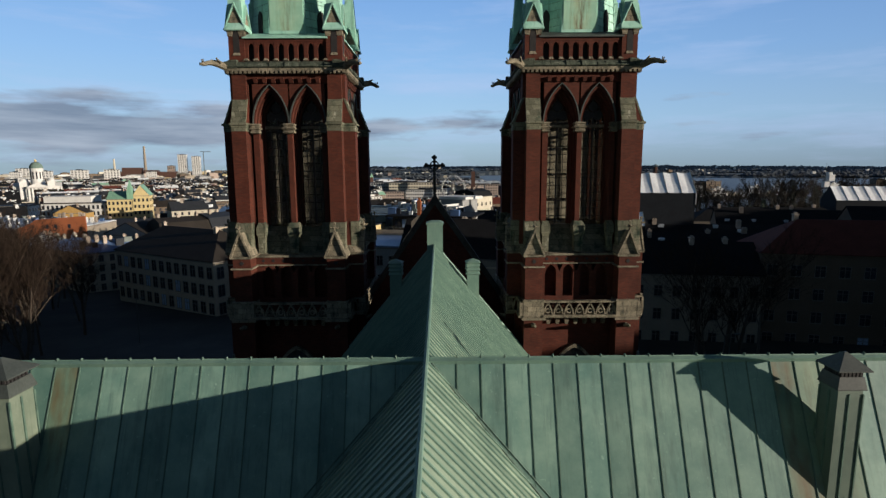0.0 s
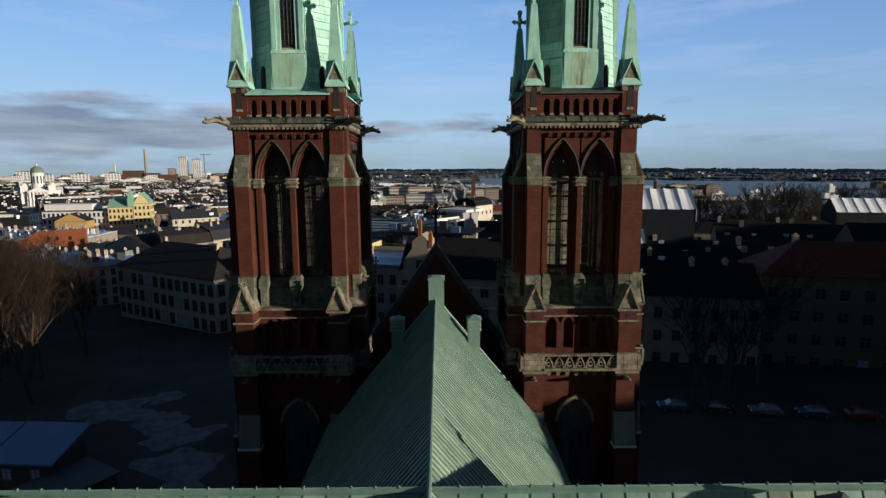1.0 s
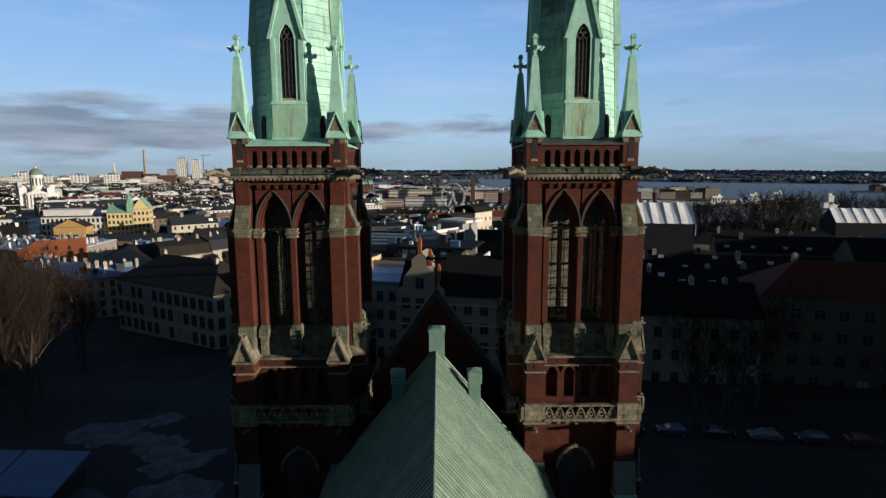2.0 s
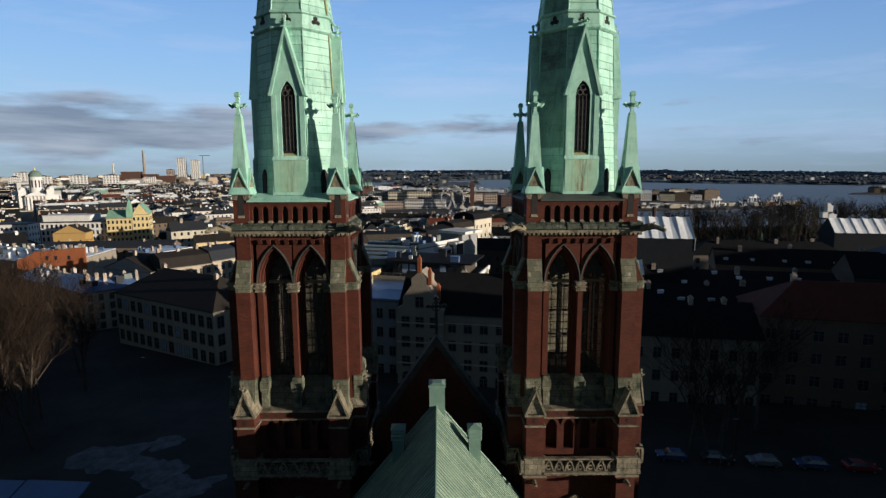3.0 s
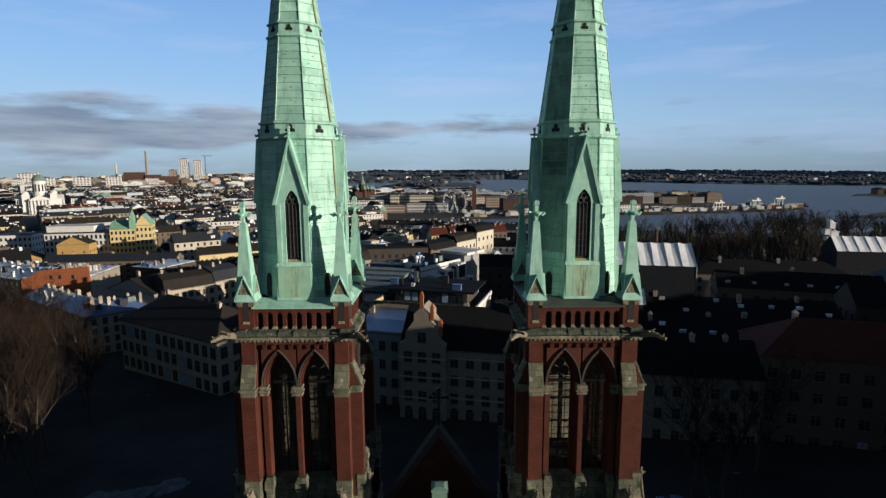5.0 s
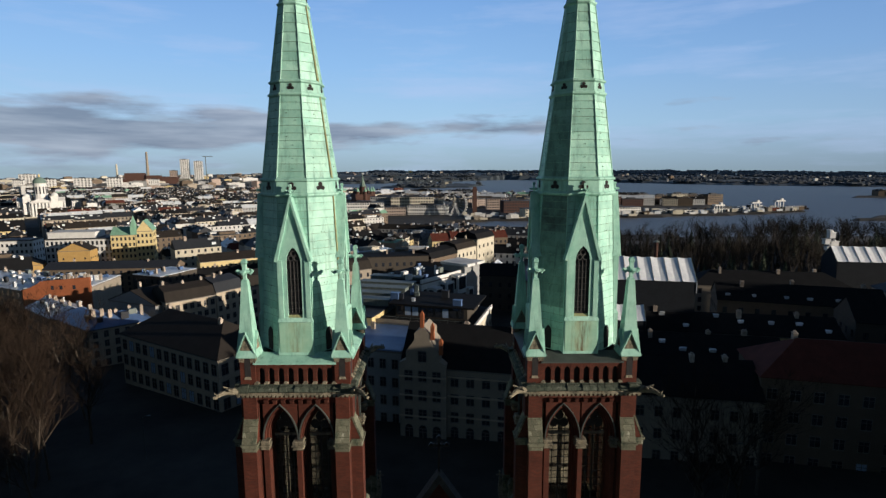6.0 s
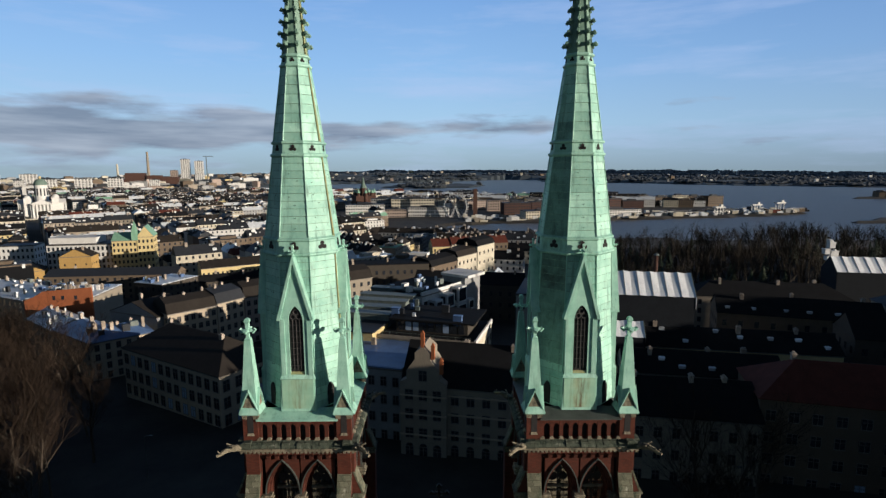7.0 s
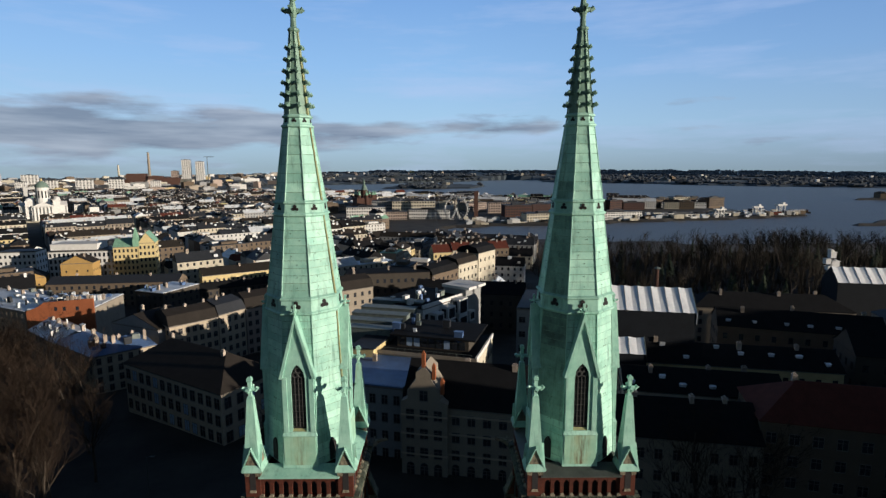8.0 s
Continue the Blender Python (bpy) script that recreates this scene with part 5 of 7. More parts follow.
    for side in sides:
        length = w if side in (0, 2) else d
        n = cols if side == 0 and cols else max(1, int(length / 2.9))
        for r in range(storeys):
            z = base + 1.4 + r * sh
            for c in range(n):
                u = length * (c + 0.5) / n
                wh = min(win[1], sh * 0.62)
                if side == 0:
                    m = pose(u, 0, z)
                elif side == 1:
                    m = pose(w, u, z, 0, 0, 90)
                elif side == 2:
                    m = pose(w - u, d, z, 0, 0, 180)
                else:
                    m = pose(0, d - u, z, 0, 0, -90)
                if fine and side in (0, 1):
                    pane = SKYPANE if rnd.random() < bright else PANE
                    window_at(ob, m, win[0], wh, pane, r == 0 and fine == "arched")
                else:
                    t = 0.5 * min(win[0], 0.55 * length / n)
                    joined.join(Geo().box(-t, t, -0.05, 0.1, 0, wh).moved(m))
    if joined.v:
        tagged(part("glazing", joined, PANE, ob), kind="stuff")
    for k in range(chim):
        u = w * (k + 0.5 + rnd.uniform(-0.25, 0.25)) / max(1, chim)
        v = d / 2 + rnd.uniform(-1.5, 1.5)
        top = eave + (rh * 0.8 if style != "flat" else 0.4)
        o = part("chimney", CHIM_MESH, None, ob)
        o.matrix_local = pose(u, v, top + rnd.uniform(-0.3, 0.4), 0, 0, rnd.choice((0, 90)))
    return ob


def clutter(ob, n, w, d, z, seed=3):
    """Vents, hatches and ducts on a roof."""
    rnd = random.Random(seed)
    for k in range(n):
        u, v, s = rnd.uniform(1, w - 1), rnd.uniform(1, d - 1), rnd.uniform(0.3, 1.1)
        hgt = rnd.uniform(0.4, 1.8)
        g = Geo().box(u - s, u + s, v - s * 0.6, v + s * 0.6, z - 1.5, z + hgt).box(u - s * 1.1, u + s * 1.1, v - s * 0.7, v + s * 0.7, z + hgt, z + hgt + 0.12)
        part("roof_vent", g, rnd.choice((SHEET["pale"], SHEET["blue"], PLASTER["white"], LEAD, SHEET["slate"])), ob)
    return ob


def skylights(ob, w, d, eave, rh, n, seed=1):
    """Pale roof hatches and lit lids on the near slope."""
    rnd = random.Random(seed)
    for k in range(n):
        u, f = w * (k + 0.5) / n + rnd.uniform(-1, 1), rnd.choice((0.25, 0.55, 0.8))
        v, z = d / 2 * f, eave + rh * f
        g = Geo().box(u - rnd.uniform(0.4, 0.9), u + 0.5, v - 0.35, v + 0.4, z - 0.3, z + 0.62).box(u - 0.6, u + 0.6, v - 0.5, v + 0.5, z + 0.62, z + 0.72)
        part("roof_hatch", g, rnd.choice((MEMBRANE, SHEET["pale"])), ob)
    return ob


# nearest houses round the church's square
H = house
school = H((-8.2, 118.2), (26, 110.6), 15, -1, 15.5, "stone", "black", 7.0, "gable", "dark stone school house with a steep black roof and arches", 11, 4, "arched", (1.5, 2.1), 2)
bay = part("gable_bay", Geo().extrude([(0, -3), (9.6, -3), (9.6, 16.5), (8.2, 17.2), (8.2, 19.0), (6.4, 21.4), (6.4, 22.8), (4.8, 24.2), (3.2, 22.8), (3.2, 21.4), (1.4, 19.0), (1.4, 17.2), (0, 16.5)], -1.2, 5.0), PLASTER["stone"], school)
for k in range(3):
    for r in range(5):
        if r < 4 or k == 1:
            window_at(school, pose(1.9 + 2.9 * k, -1.2, 0.6 + 4.1 * r), 1.6, 2.1, PANE, r == 0)
for u, z in ((4.8, 24.0), (6.9, 21.6), (8.6, 18.6)):
    part("brick_spike", Geo().box(u - 0.35, u + 0.35, -1.25, -0.5, z, z + 2.6).loft([square(0.42, z + 2.6, u, -0.88), square(0.05, z + 3.5, u, -0.88)]), PLASTER["orange"], bay)
for z0 in (5.2, 9.6, 13.6):
    part("string_course", Geo().box(9.7, 35, -0.2, 0.1, z0, z0 + 0.32), PLASTER["tan"], school)
    part("string_course", Geo().box(-0.1, 9.7, -1.4, -1.1, z0, z0 + 0.32), PLASTER["tan"], school)
H((-30, 128.8), (-8.6, 123.0), 27, -1, 16.6, "grey", "blue", 0.6, "flat", "pale grey town house with a flat blue sheet roof", 8, 4, True, (1.3, 2.0), 1)
black = H((-16, 143.6), (8.0, 136.5), 20, -2, 17.5, "cream", "black", 0.5, "flat", "cream-plastered town house with a black roof terrace", 9, 4, True, (1.2, 1.6), 0)
pent = part("penthouse", Geo().box(3, 22, 5, 17, 17.5, 21.0), PLASTER["dark"], black)
part("terrace_roof", Geo().box(1.5, 24, 3.6, 18.5, 21.0, 21.4), SHEET["black"], black)
for k in range(9):
    part("terrace_window", Geo().box(3.6 + 2 * k, 5.1 + 2 * k, 4.9, 5.05, 18.2, 20.4), SKYPANE if k in (1, 2, 6) else PANE, pent)
for k in range(13):
    part("terrace_post", Geo().box(1.0 + 1.9 * k, 1.06 + 1.9 * k, 0.5, 0.56, 17.6, 18.8), LEAD, black)
part("terrace_rail", Geo().box(1.0, 23.9, 0.5, 0.56, 18.75, 18.82), LEAD, black)
part("side_wing", Geo().box(-6.5, -0.4, -2.5, 8, -4, 19.0), PLASTER["yellow"], black, "warm yellow plastered wing")
part("wing_roof", Geo().box(-6.9, -0.1, -2.9, 8.3, 19.0, 19.3), SHEET["slate"], black)
part("parapet", Geo().box(-0.2, 25.3, -0.25, 0.1, 17.4, 18.2), PLASTER["stone"], black)
part("side_parapet", Geo().box(24.9, 25.3, 0, 20, 17.4, 18.5), PLASTER["white"], black)
clutter(black, 9, 23, 18, 21.6, 5)
mod = H((-6, 175), (8.5, 194), 20, -4, 20.2, "white", "black", 0.5, "flat", "white modern block with boxy bays", 7, 6, False, (1.6, 1.6), 0)
part("parapet", Geo().box(-0.2, 24.1, -0.12, 0.4, 20.2, 21.3), PLASTER["white"], mod)
for k, (u, z, sz) in enumerate(((10.5, 15.0, 2.0), (10.5, 10.0, 2.0), (17.0, 15.4, 2.4), (17.0, 9.8, 2.4), (4.5, 14.6, 1.8), (22.2, 12.0, 1.6))):
    bx = part("box_bay", Geo().box(u - sz, u + sz, -3.4, 0.2, z, z + 2.2 * sz), PLASTER["white"], mod)
    part("bay_window", Geo().box(u - sz + 0.5, u + sz - 0.5, -3.46, -3.38, z + 0.6, z + 2.2 * sz - 0.6), PANE, bx)
    part("bay_side_window", Geo().box(u - sz - 0.06, u - sz + 0.02, -2.6, -0.8, z + 0.7, z + 2.2 * sz - 0.7), PANE, bx)
stairs_ = part("stair_block", Geo().box(21, 30, -1.5, 8, 0, 22.6), PLASTER["grey"], mod)
part("roof_slab", Geo().box(20.6, 31.0, -3.0, 8.4, 22.6, 23.5), PLASTER["white"], stairs_)
clutter(mod, 16, 22, 18, 20.8, 6)
H((21.6, 165), (40, 160), 24, -4, 23.0, "grey", "slate", 0.5, "flat", "pale grey apartment block with a flat roof", 6, 6, True, (1.7, 1.6), 1, bright=0.15)
workshop = H((-34, 153), (-10.5, 147), 46, -3, 15.2, "grey", "slate", 0.5, "flat", "low grey block with a roof full of metal plant", 8, 4, False, (1.3, 1.8), 2)
rnd = random.Random(12)
for k in range(60):
    u, v, s = rnd.uniform(1, 23), rnd.uniform(1, 45), rnd.uniform(0.4, 1.7)
    part("roof_unit", Geo().box(u - s, u + s, v - s * 0.7, v + s * 0.7, 15.4, 15.5 + rnd.uniform(0.4, 1.6)).box(u - s * 0.7, u + s * 0.7, v - s * 0.5, v + s * 0.5, 15.4, 16.0 + rnd.uniform(0.6, 1.6)), rnd.choice((SHEET["pale"], SHEET["blue"], PLASTER["white"], LEAD, PALE_METAL, SHEET["slate"])), workshop)
# plant rooms made tall and repeated to keep the sun off houses at left
for v in (3, 10, 17, 24, 33):
    part("plant_room", Geo().box(3, 20, v, v + 3.5, 15.4, 20.9).box(2.8, 20.2, v - 0.2, v + 3.7, 20.9, 21.1), LEAD, workshop)
for v in (0.4, 16, 38):
    part("roof_rail", Geo().box(0.3, 23.8, v, v + 0.07, 16.5, 16.57).box(0.3, 23.8, v, v + 0.07, 16.0, 16.05), PALE_METAL, workshop)
for k in range(14):
    part("rail_post", Geo().box(-0.05, 0.05, 3 * k - 0.05, 3 * k + 0.05, 15.5, 16.7), LEAD, workshop)
# brown wall stands in for the shaded left end of the cream corner house
H((-4.7, 266), (8, 284.2), 14, -10, 12.5, "brown", "black", 4.0, "mansard", "", 6, 5, False)
H((8.3, 284.6), (19, 300), 14, -10, 14.2, "cream", "brown", 3.8, "mansard", "cream corner house with a brown mansard roof", 5, 5, False)
H((19.5, 300.5), (30, 316), 14, -10, 17.5, "cream", "black", 4.0, "mansard", "", 4, 5, False)
H((-12, 238), (34, 230), 15, -9, 11.0, "dark", "black", 4.0, "gable", "", 12, 4, False)
H((-45, 258), (-6, 264), 14, -10, 14.5, "dark", "black", 0.6, "flat", "", 12, 5, False)
for k in range(4):
    H((-6 + 13 * k, 366 + 3.2 * k), (6.5 + 13 * k, 369 + 3.2 * k), 13, -12, 7.6 + (k % 2), ("yellow", "cream", "pink", "brown")[k], "red", 4.4, "gable", "town house with a steep red tiled roof", 4, 5, False)

# by the right of the square
H((57.8, 105.2), (112, 90.5), 15, 0, 17.8, "brown", "red", 5.5, "hip", "dark brick school block under a red hipped roof", 15, 4, True, (1.6, 1.9), 3, bright=0.05)
H((32, 107.6), (57.4, 103.0), 14, 0, 14.0, "stone", "black", 5.0, "gable", "dark brick house with a black roof", 8, 3, True, (1.3, 1.9), 3)
skylights(H((40, 126.0), (72, 119.4), 12, -1, 15.0, "cream", "black", 3.5, "gable", "house with pale hatches in a black roof", 10, 4, False), 32, 12, 15, 3.5, 6)
skylights(H((46, 144.0), (95, 134.5), 12, -2, 15.0, "yellow", "black", 3.6, "gable", "house with pale hatches in a black roof", 14, 4, False), 50, 12, 15, 3.6, 8, 2)
skylights(H((84, 172), (125, 158), 13, -2, 15.5, "brown", "black", 4.5, "gable", "", 10, 4, False), 43, 13, 15.5, 4.5, 6, 4)
H((100, 138), (150, 122), 14, 0, 18, "dark", "black", 5, "gable", "", 12, 4, False)
H((90, 200), (140, 190), 14, 0, 14, "stone", "black", 4.5, "hip", "", 12, 4, False)
H((128, 160), (178, 146), 14, 2, 19, "stone", "slate", 5, "hip", "", 12, 4, False)
# unseen, behind and beside the camera, closing the square and blocking the low sun
for k, (a, b2) in enumerate((((74.5, 67), (80, 46)), ((80, 45), (88, 12)), ((88, 11), (95, -24)), ((95, -25), (102, -60)), ((102, -61), (108, -98)))):
    H(a, b2, 14, 4, 36.5 if k == 0 else 29.0, ("brown", "stone", "cream", "grey", "brown")[k], "black", 5.5, "gable", "unseen tall house added to shade the church square", 9, 6, False, seed=k)
for k in range(4):
    H((116 + 8 * k, 92 - 35 * k), (123.5 + 8 * k, 58 - 35 * k), 14, 4, 27.5, ("grey", "brown", "stone", "cream")[k], "black", 5.5, "gable", "unseen tall house added to shade the facades at right", 9, 6, False, seed=k + 30)
for k in range(4):
    H((60 - 34 * k, -70), (28 - 34 * k, -72), 14, 0, 18, ("cream", "stone", "grey", "pink")[k], "black", 5, "gable", "town house behind the church park", 9, 5, False, seed=k + 9)
# another unseen row, tall enough to keep the sun off the right-hand roofs
for k in range(5):
    H((224 - 21.5 * k, 146 - 19.5 * k), (203.5 - 21.5 * k, 127 - 19.5 * k), 15, 4, 32.5, ("stone", "grey", "brown", "cream", "stone")[k], "black", 6.0, "gable", "unseen tall house added to shade the roofs at right", 9, 8, False, seed=k + 50)
# unseen house added so the school roof falls in shadow
H((73.5, 86), (75, 69), 13, 4, 30, "grey", "black", 4.0, "gable", "unseen tall grey house added to shade the school roof", 5, 7, False)
# to the left
H((-123, 177.6), (-101.9, 163.2), 12, -3, 9.4, "tan", "blue", 3.0, "hip", "tan stone corner house with a blue sheet roof", 9, 4, True, (1.1, 1.8), 4)
clutter(H((-101.5, 163.0), (-89.3, 174.3), 12, -3, 9.5, "tan", "blue", 3.0, "hip", "tan stone corner house with a blue sheet roof", 6, 4, True, (1.1, 1.8), 5), 9, 15, 11, 11.2, 2)
clutter(H((-143, 193), (-123.6, 178.5), 12, -3, 8.6, "stone", "pale", 2.5, "gable", "low stone house under a pale sheet roof", 8, 4, False, (1.1, 1.8), 4), 18, 23, 11, 10.0, 4)
H((-84.4, 150.0), (-50.5, 129.5), 17, -1, 12.6, "tan", "brown", 6.0, "hip", "dark brick hall with tall upper windows and a grey roof", 13, 3, True, (1.7, 3.0), 2, bright=0.25)
fire = H((-151, 203.5), (-128.2, 205.5), 22, -4, 13.0, "stone", "pale", 0.5, "flat", "town house with a bare orange brick fire wall", 3, 1, False, (0.9, 1.2), 3)
fw = part("fire_wall", Geo().extrude([(-0.3, -4), (23.2, -4), (23.2, 16.8), (6, 15.6), (4.5, 14.4), (-0.3, 12.3)], -0.35, 0.25), PLASTER["orange"], fire, "bare orange brick fire wall")
for u in (9.5, 12.5, 17):
    part("wall_window", Geo().box(u, u + 1.0, -0.39, -0.3, 12.4, 13.9), PANE, fw)
for k, u in enumerate((14, 15.4, 18, 21, 22.2)):
    part("fire_wall_stack", Geo().box(u, u + 0.8, -0.3, 0.5, 15.5, 17.8 + 0.3 * (k % 2)), CHIMNEY, fire)
clutter(fire, 30, 22, 21, 13.6, 8)
clutter(H((-190, 222), (-152.5, 204), 20, -4, 12.2, "stone", "pale", 2.5, "gable", "grey stone house under a snowy sheet roof", 12, 5, False), 46, 40, 19, 13.6)
H((-112, 190), (-92, 181.5), 14, -5, 12.0, "grey", "brown", 4.0, "front", "grey house with a blank fire wall", 1, 1, False, (0.5, 0.6), 2)
# tan walls stand in for shade on the next two cream facades
H((-88.3, 181.3), (-77.3, 192.9), 13, -5, 13.0, "tan", "brown", 4.5, "mansard", "cream town house toned to tan for shade, brown mansard roof", 7, 5, True, (1.2, 1.7), 3)
H((-77.1, 193.1), (-71.4, 202.4), 13, -5, 13.6, "tan", "slate", 4.5, "mansard", "cream town house toned to tan for shade, slate mansard roof", 4, 5, True, (1.2, 1.7), 2)
H((-71.2, 202.8), (-60, 214), 13, -5, 13.2, "pink", "brown", 5.0, "mansard", "pink town house with a brown mansard roof", 6, 5, True, (1.2, 1.7), 2)
H((-57.6, 219.6), (-30, 240), 13, -6, 13.0, "stone", "brown", 5.0, "mansard", "", 10, 5, False)
yellow = H((-206.5, 346.5), (-193, 350.5), 16, -12, 15.0, "yellow", "green", 4.5, "gable", "yellow corner house with a green copper roof and turret", 6, 7, False, (1.1, 2.0), 2)
H((-192.6, 350.2), (-183.8, 353.5), 16, -12, 17.0, "yellow", "green", 6.5, "front", "tall yellow gabled house with balconies", 4, 7, False, (1.1, 2.0), 0)
part("turret", Geo().loft([square(1.8, 15, 13.2, 1), square(1.8, 19, 13.2, 1), square(1.2, 22.5, 13.2, 1), square(0.1, 27.0, 13.2, 1)]), SHEET["green"], yellow)
office = H((-245, 343), (-207.0, 349.0), 20, -12, 12.8, "white", "slate", 0.5, "flat", "white office block with rows of tall windows", 15, 6, False, (1.3, 2.6), 0)
part("upper_storey", Geo().box(0, 27, 3.5, 18, 12.8, 16.6).box(-0.3, 27.3, 3.2, 18.3, 16.6, 16.9), PLASTER["white"], office)
H((-226.5, 327), (-210, 331), 12, -10, 8.0, "ochre", "brown", 4.5, "front", "ochre plastered house with a steep front gable", 3, 3, False, (0.8, 1.2), 1)
H((-257, 321), (-239, 331), 14, -12, -0.5, "ochre", "black", 5.0, "front", "ochre house with a blank gable", 3, 2, False, (0.8, 1.2), 2)
H((-287, 356), (-266, 360.5), 14, -12, 10.4, "white", "slate", 0.5, "flat", "white house with rows of windows", 8, 5, False, (1.2, 2.0), 0)
H((-345, 392), (-300, 400), 18, -14, 4.0, "white", "black", 3, "gable", "white house with a row of windows", 14, 4, False)
clutter(H((-129, 255.5), (-121.5, 276), 17, -9, 6.6, "dark", "pale", 0.5, "flat", "low dark hall under a pale sheet roof", 6, 4, False), 8, 20, 16, 7.0, 5)
H((-131, 301), (-98, 322), 13, -9, 5.5, "yellow", "brown", 3.5, "gable", "long yellow house with a brown roof", 16, 3, False)
H((-124, 283), (-88, 306), 9, -9, 1.5, "dark", "black", 3.0, "gable", "low dark house with a black roof", 14, 3, False)
H((-205, 285), (-140, 292), 14, -9, 4.5, "brown", "slate", 3.0, "gable", "long dark house with a grey roof", 18, 4, False)


# ---- white tents over buildings under repair ----
def tent(a, b, half, eave, ridge, base, label, bays):
    a, b = Vector((*a, 0)), Vector((*b, 0))
    w = (b - a).length
    ob = thing("roof_tent", label, "tent", pose(a.x, a.y, 0, 0, 0, math.degrees(math.atan2(b.y - a.y, b.x - a.x))))
    for k in range(bays):
        u0, u1 = w * k / bays, w * (k + 1) / bays
        um = (u0 + u1) / 2
        g = Geo()
        for s in (-1, 1):
            g.add([(u0, 0, ridge), (u0, s * half, eave), (um, s * half * 0.99, eave - 0.12), (um, 0, ridge - 0.28), (u1, s * half, eave), (u1, 0, ridge)], [(0, 1, 2, 3), (3, 2, 4, 5)])
        part("membrane_bay", g, MEMBRANE, ob)
    for u in (0.0, w):
        part("end_wall", Geo().extrude([(-half, eave - 3), (half, eave - 3), (half, eave), (0, ridge), (-half, eave)], -0.05, 0.05).moved(pose(u, 0, 0, 0, 0, 90)), MEMBRANE if half > 7 else PLASTER["net"], ob)
    part("netted_wall", Geo().box(0.2, w - 0.2, -half + 0.1, half - 0.1, base - 4, eave - 0.2), PLASTER["net"], ob, "dark netting over scaffolding")
    for k in range(bays + 1):
        part("truss", Geo().tube((w * k / bays, -half, eave), (w * k / bays, 0, ridge + 0.03), 0.08, 0.08, 5).tube((w * k / bays, half, eave), (w * k / bays, 0, ridge + 0.03), 0.08, 0.08, 5), LEAD, ob)
    return ob


def dome_geo(x, y, z, r, n=12, tall=1.0):
    return Geo().loft([[(x + r * math.cos(e) * math.cos(2 * math.pi * k / n), y + r * math.cos(e) * math.sin(2 * math.pi * k / n), z + r * tall * math.sin(e)) for k in range(n)] for e in (0, 0.35, 0.7, 1.05, 1.4, 1.53)])


def drum_geo(x, y, z0, z1, r, n=12):
    return Geo().loft([[(x + r * math.cos(2 * math.pi * k / n), y + r * math.sin(2 * math.pi * k / n), z) for k in range(n)] for z in (z0, z1)])


tent((36, 159.5), (66.3, 153.2), 7.5, 26.6, 31.6, -2, "white ribbed membrane tent over a building under repair", 9)
tent((38, 141.5), (49, 139.3), 4.0, 19.5, 22.5, -2, "small white membrane tent over scaffolding", 3)
tent((149, 216), (190, 208), 6.0, 20.3, 25.4, 6, "white ribbed tent over the observatory", 11)
obs = thing("observatory_tower", "white tower with two small domes", "tower", pose(156, 226, 0))
part("shaft", Geo().box(-0.9, 0.9, -0.9, 0.9, 8, 24.5), PLASTER["grey"], obs)
for k, (dx, z, w, h) in enumerate(((0.2, 27.0, 1.1, 2.2), (-1.6, 24.6, 1.0, 1.9), (1.4, 23.6, 1.5, 2.0), (0.3, 22.2, 1.9, 1.2), (-0.6, 29.2, 0.5, 1.0))):
    part("tower_box", Geo().box(dx - w, dx + w, -1, 1, z, z + h).box(dx - w * 1.15, dx + w * 1.15, -1.2, 1.2, z + h, z + h + 0.25), PLASTER["white"], obs)
for dx, z, r in ((0.2, 29.4, 0.8), (1.7, 25.8, 0.7)):
    part("dome", dome_geo(dx, 0, z, r, 10), PLASTER["white"], obs)
part("mast", Geo().tube((-1.8, 0, 24), (-1.8, 0, 34), 0.06, 0.04, 5), LEAD, obs)
stack = thing("flue_stack", "slim red brick flue with a metal cowl", "chimney", pose(64.5, 172, 0))
part("shaft", Geo().loft([octagon(0.55, 10), octagon(0.5, 33)]), PLASTER["brick"], stack)
part("cowl", Geo().loft([octagon(0.9, 33.2), octagon(0.9, 33.35), octagon(0.1, 33.8)]), LEAD, stack)


# ---- landmarks of the far town ----
cath = thing("cathedral", "white neoclassical cathedral with a green central dome", "church", pose(-616, 845, 0, 0, 0, 34))
part("body", Geo().box(-14, 14, -27, 27, -20, 9).box(-27, 27, -14, 14, -20, 9), PLASTER["white"], cath)
part("terrace", Geo().box(-42, 42, -40, 40, -24, -13), PLASTER["cream"], cath)
for q in range(4):
    m = Matrix.Rotation(q * math.pi / 2, 4, "Z")
    port = part("portico", Geo().extrude([(-13, 9), (13, 9), (0, 14.5)], -30, -20).box(-13, 13, -30, -27, 7.2, 9).moved(m), PLASTER["white"], cath)
    for k in range(6):
        part("column", Geo().tube((-11 + 4.4 * k, -29, -13), (-11 + 4.4 * k, -29, 7.3), 0.95, 0.85, 8).moved(m), PLASTER["white"], port)
    cx, cy = ((-17, -17), (17, -17), (17, 17), (-17, 17))[q]
    side = part("corner_tower", Geo().box(cx - 4.5, cx + 4.5, cy - 4.5, cy + 4.5, -10, 17), PLASTER["white"], cath)
    part("small_dome", dome_geo(cx, cy, 17, 4.2), PLASTER["white"], side)
drum = part("drum", drum_geo(0, 0, 9, 36, 8.6, 16), PLASTER["white"], cath)
for k in range(12):
    w = 2 * math.pi * k / 12
    part("drum_window", Geo().box(-0.9, 0.9, -8.75, -8.2, 20, 31).moved(Matrix.Rotation(w, 4, "Z")), PANE, drum)
part("dome", dome_geo(0, 0, 36, 9.0, 16, 1.1), SHEET["dome"], cath)
part("lantern", drum_geo(0, 0, 45.5, 49.5, 1.4, 8), PLASTER["yellow"], cath)

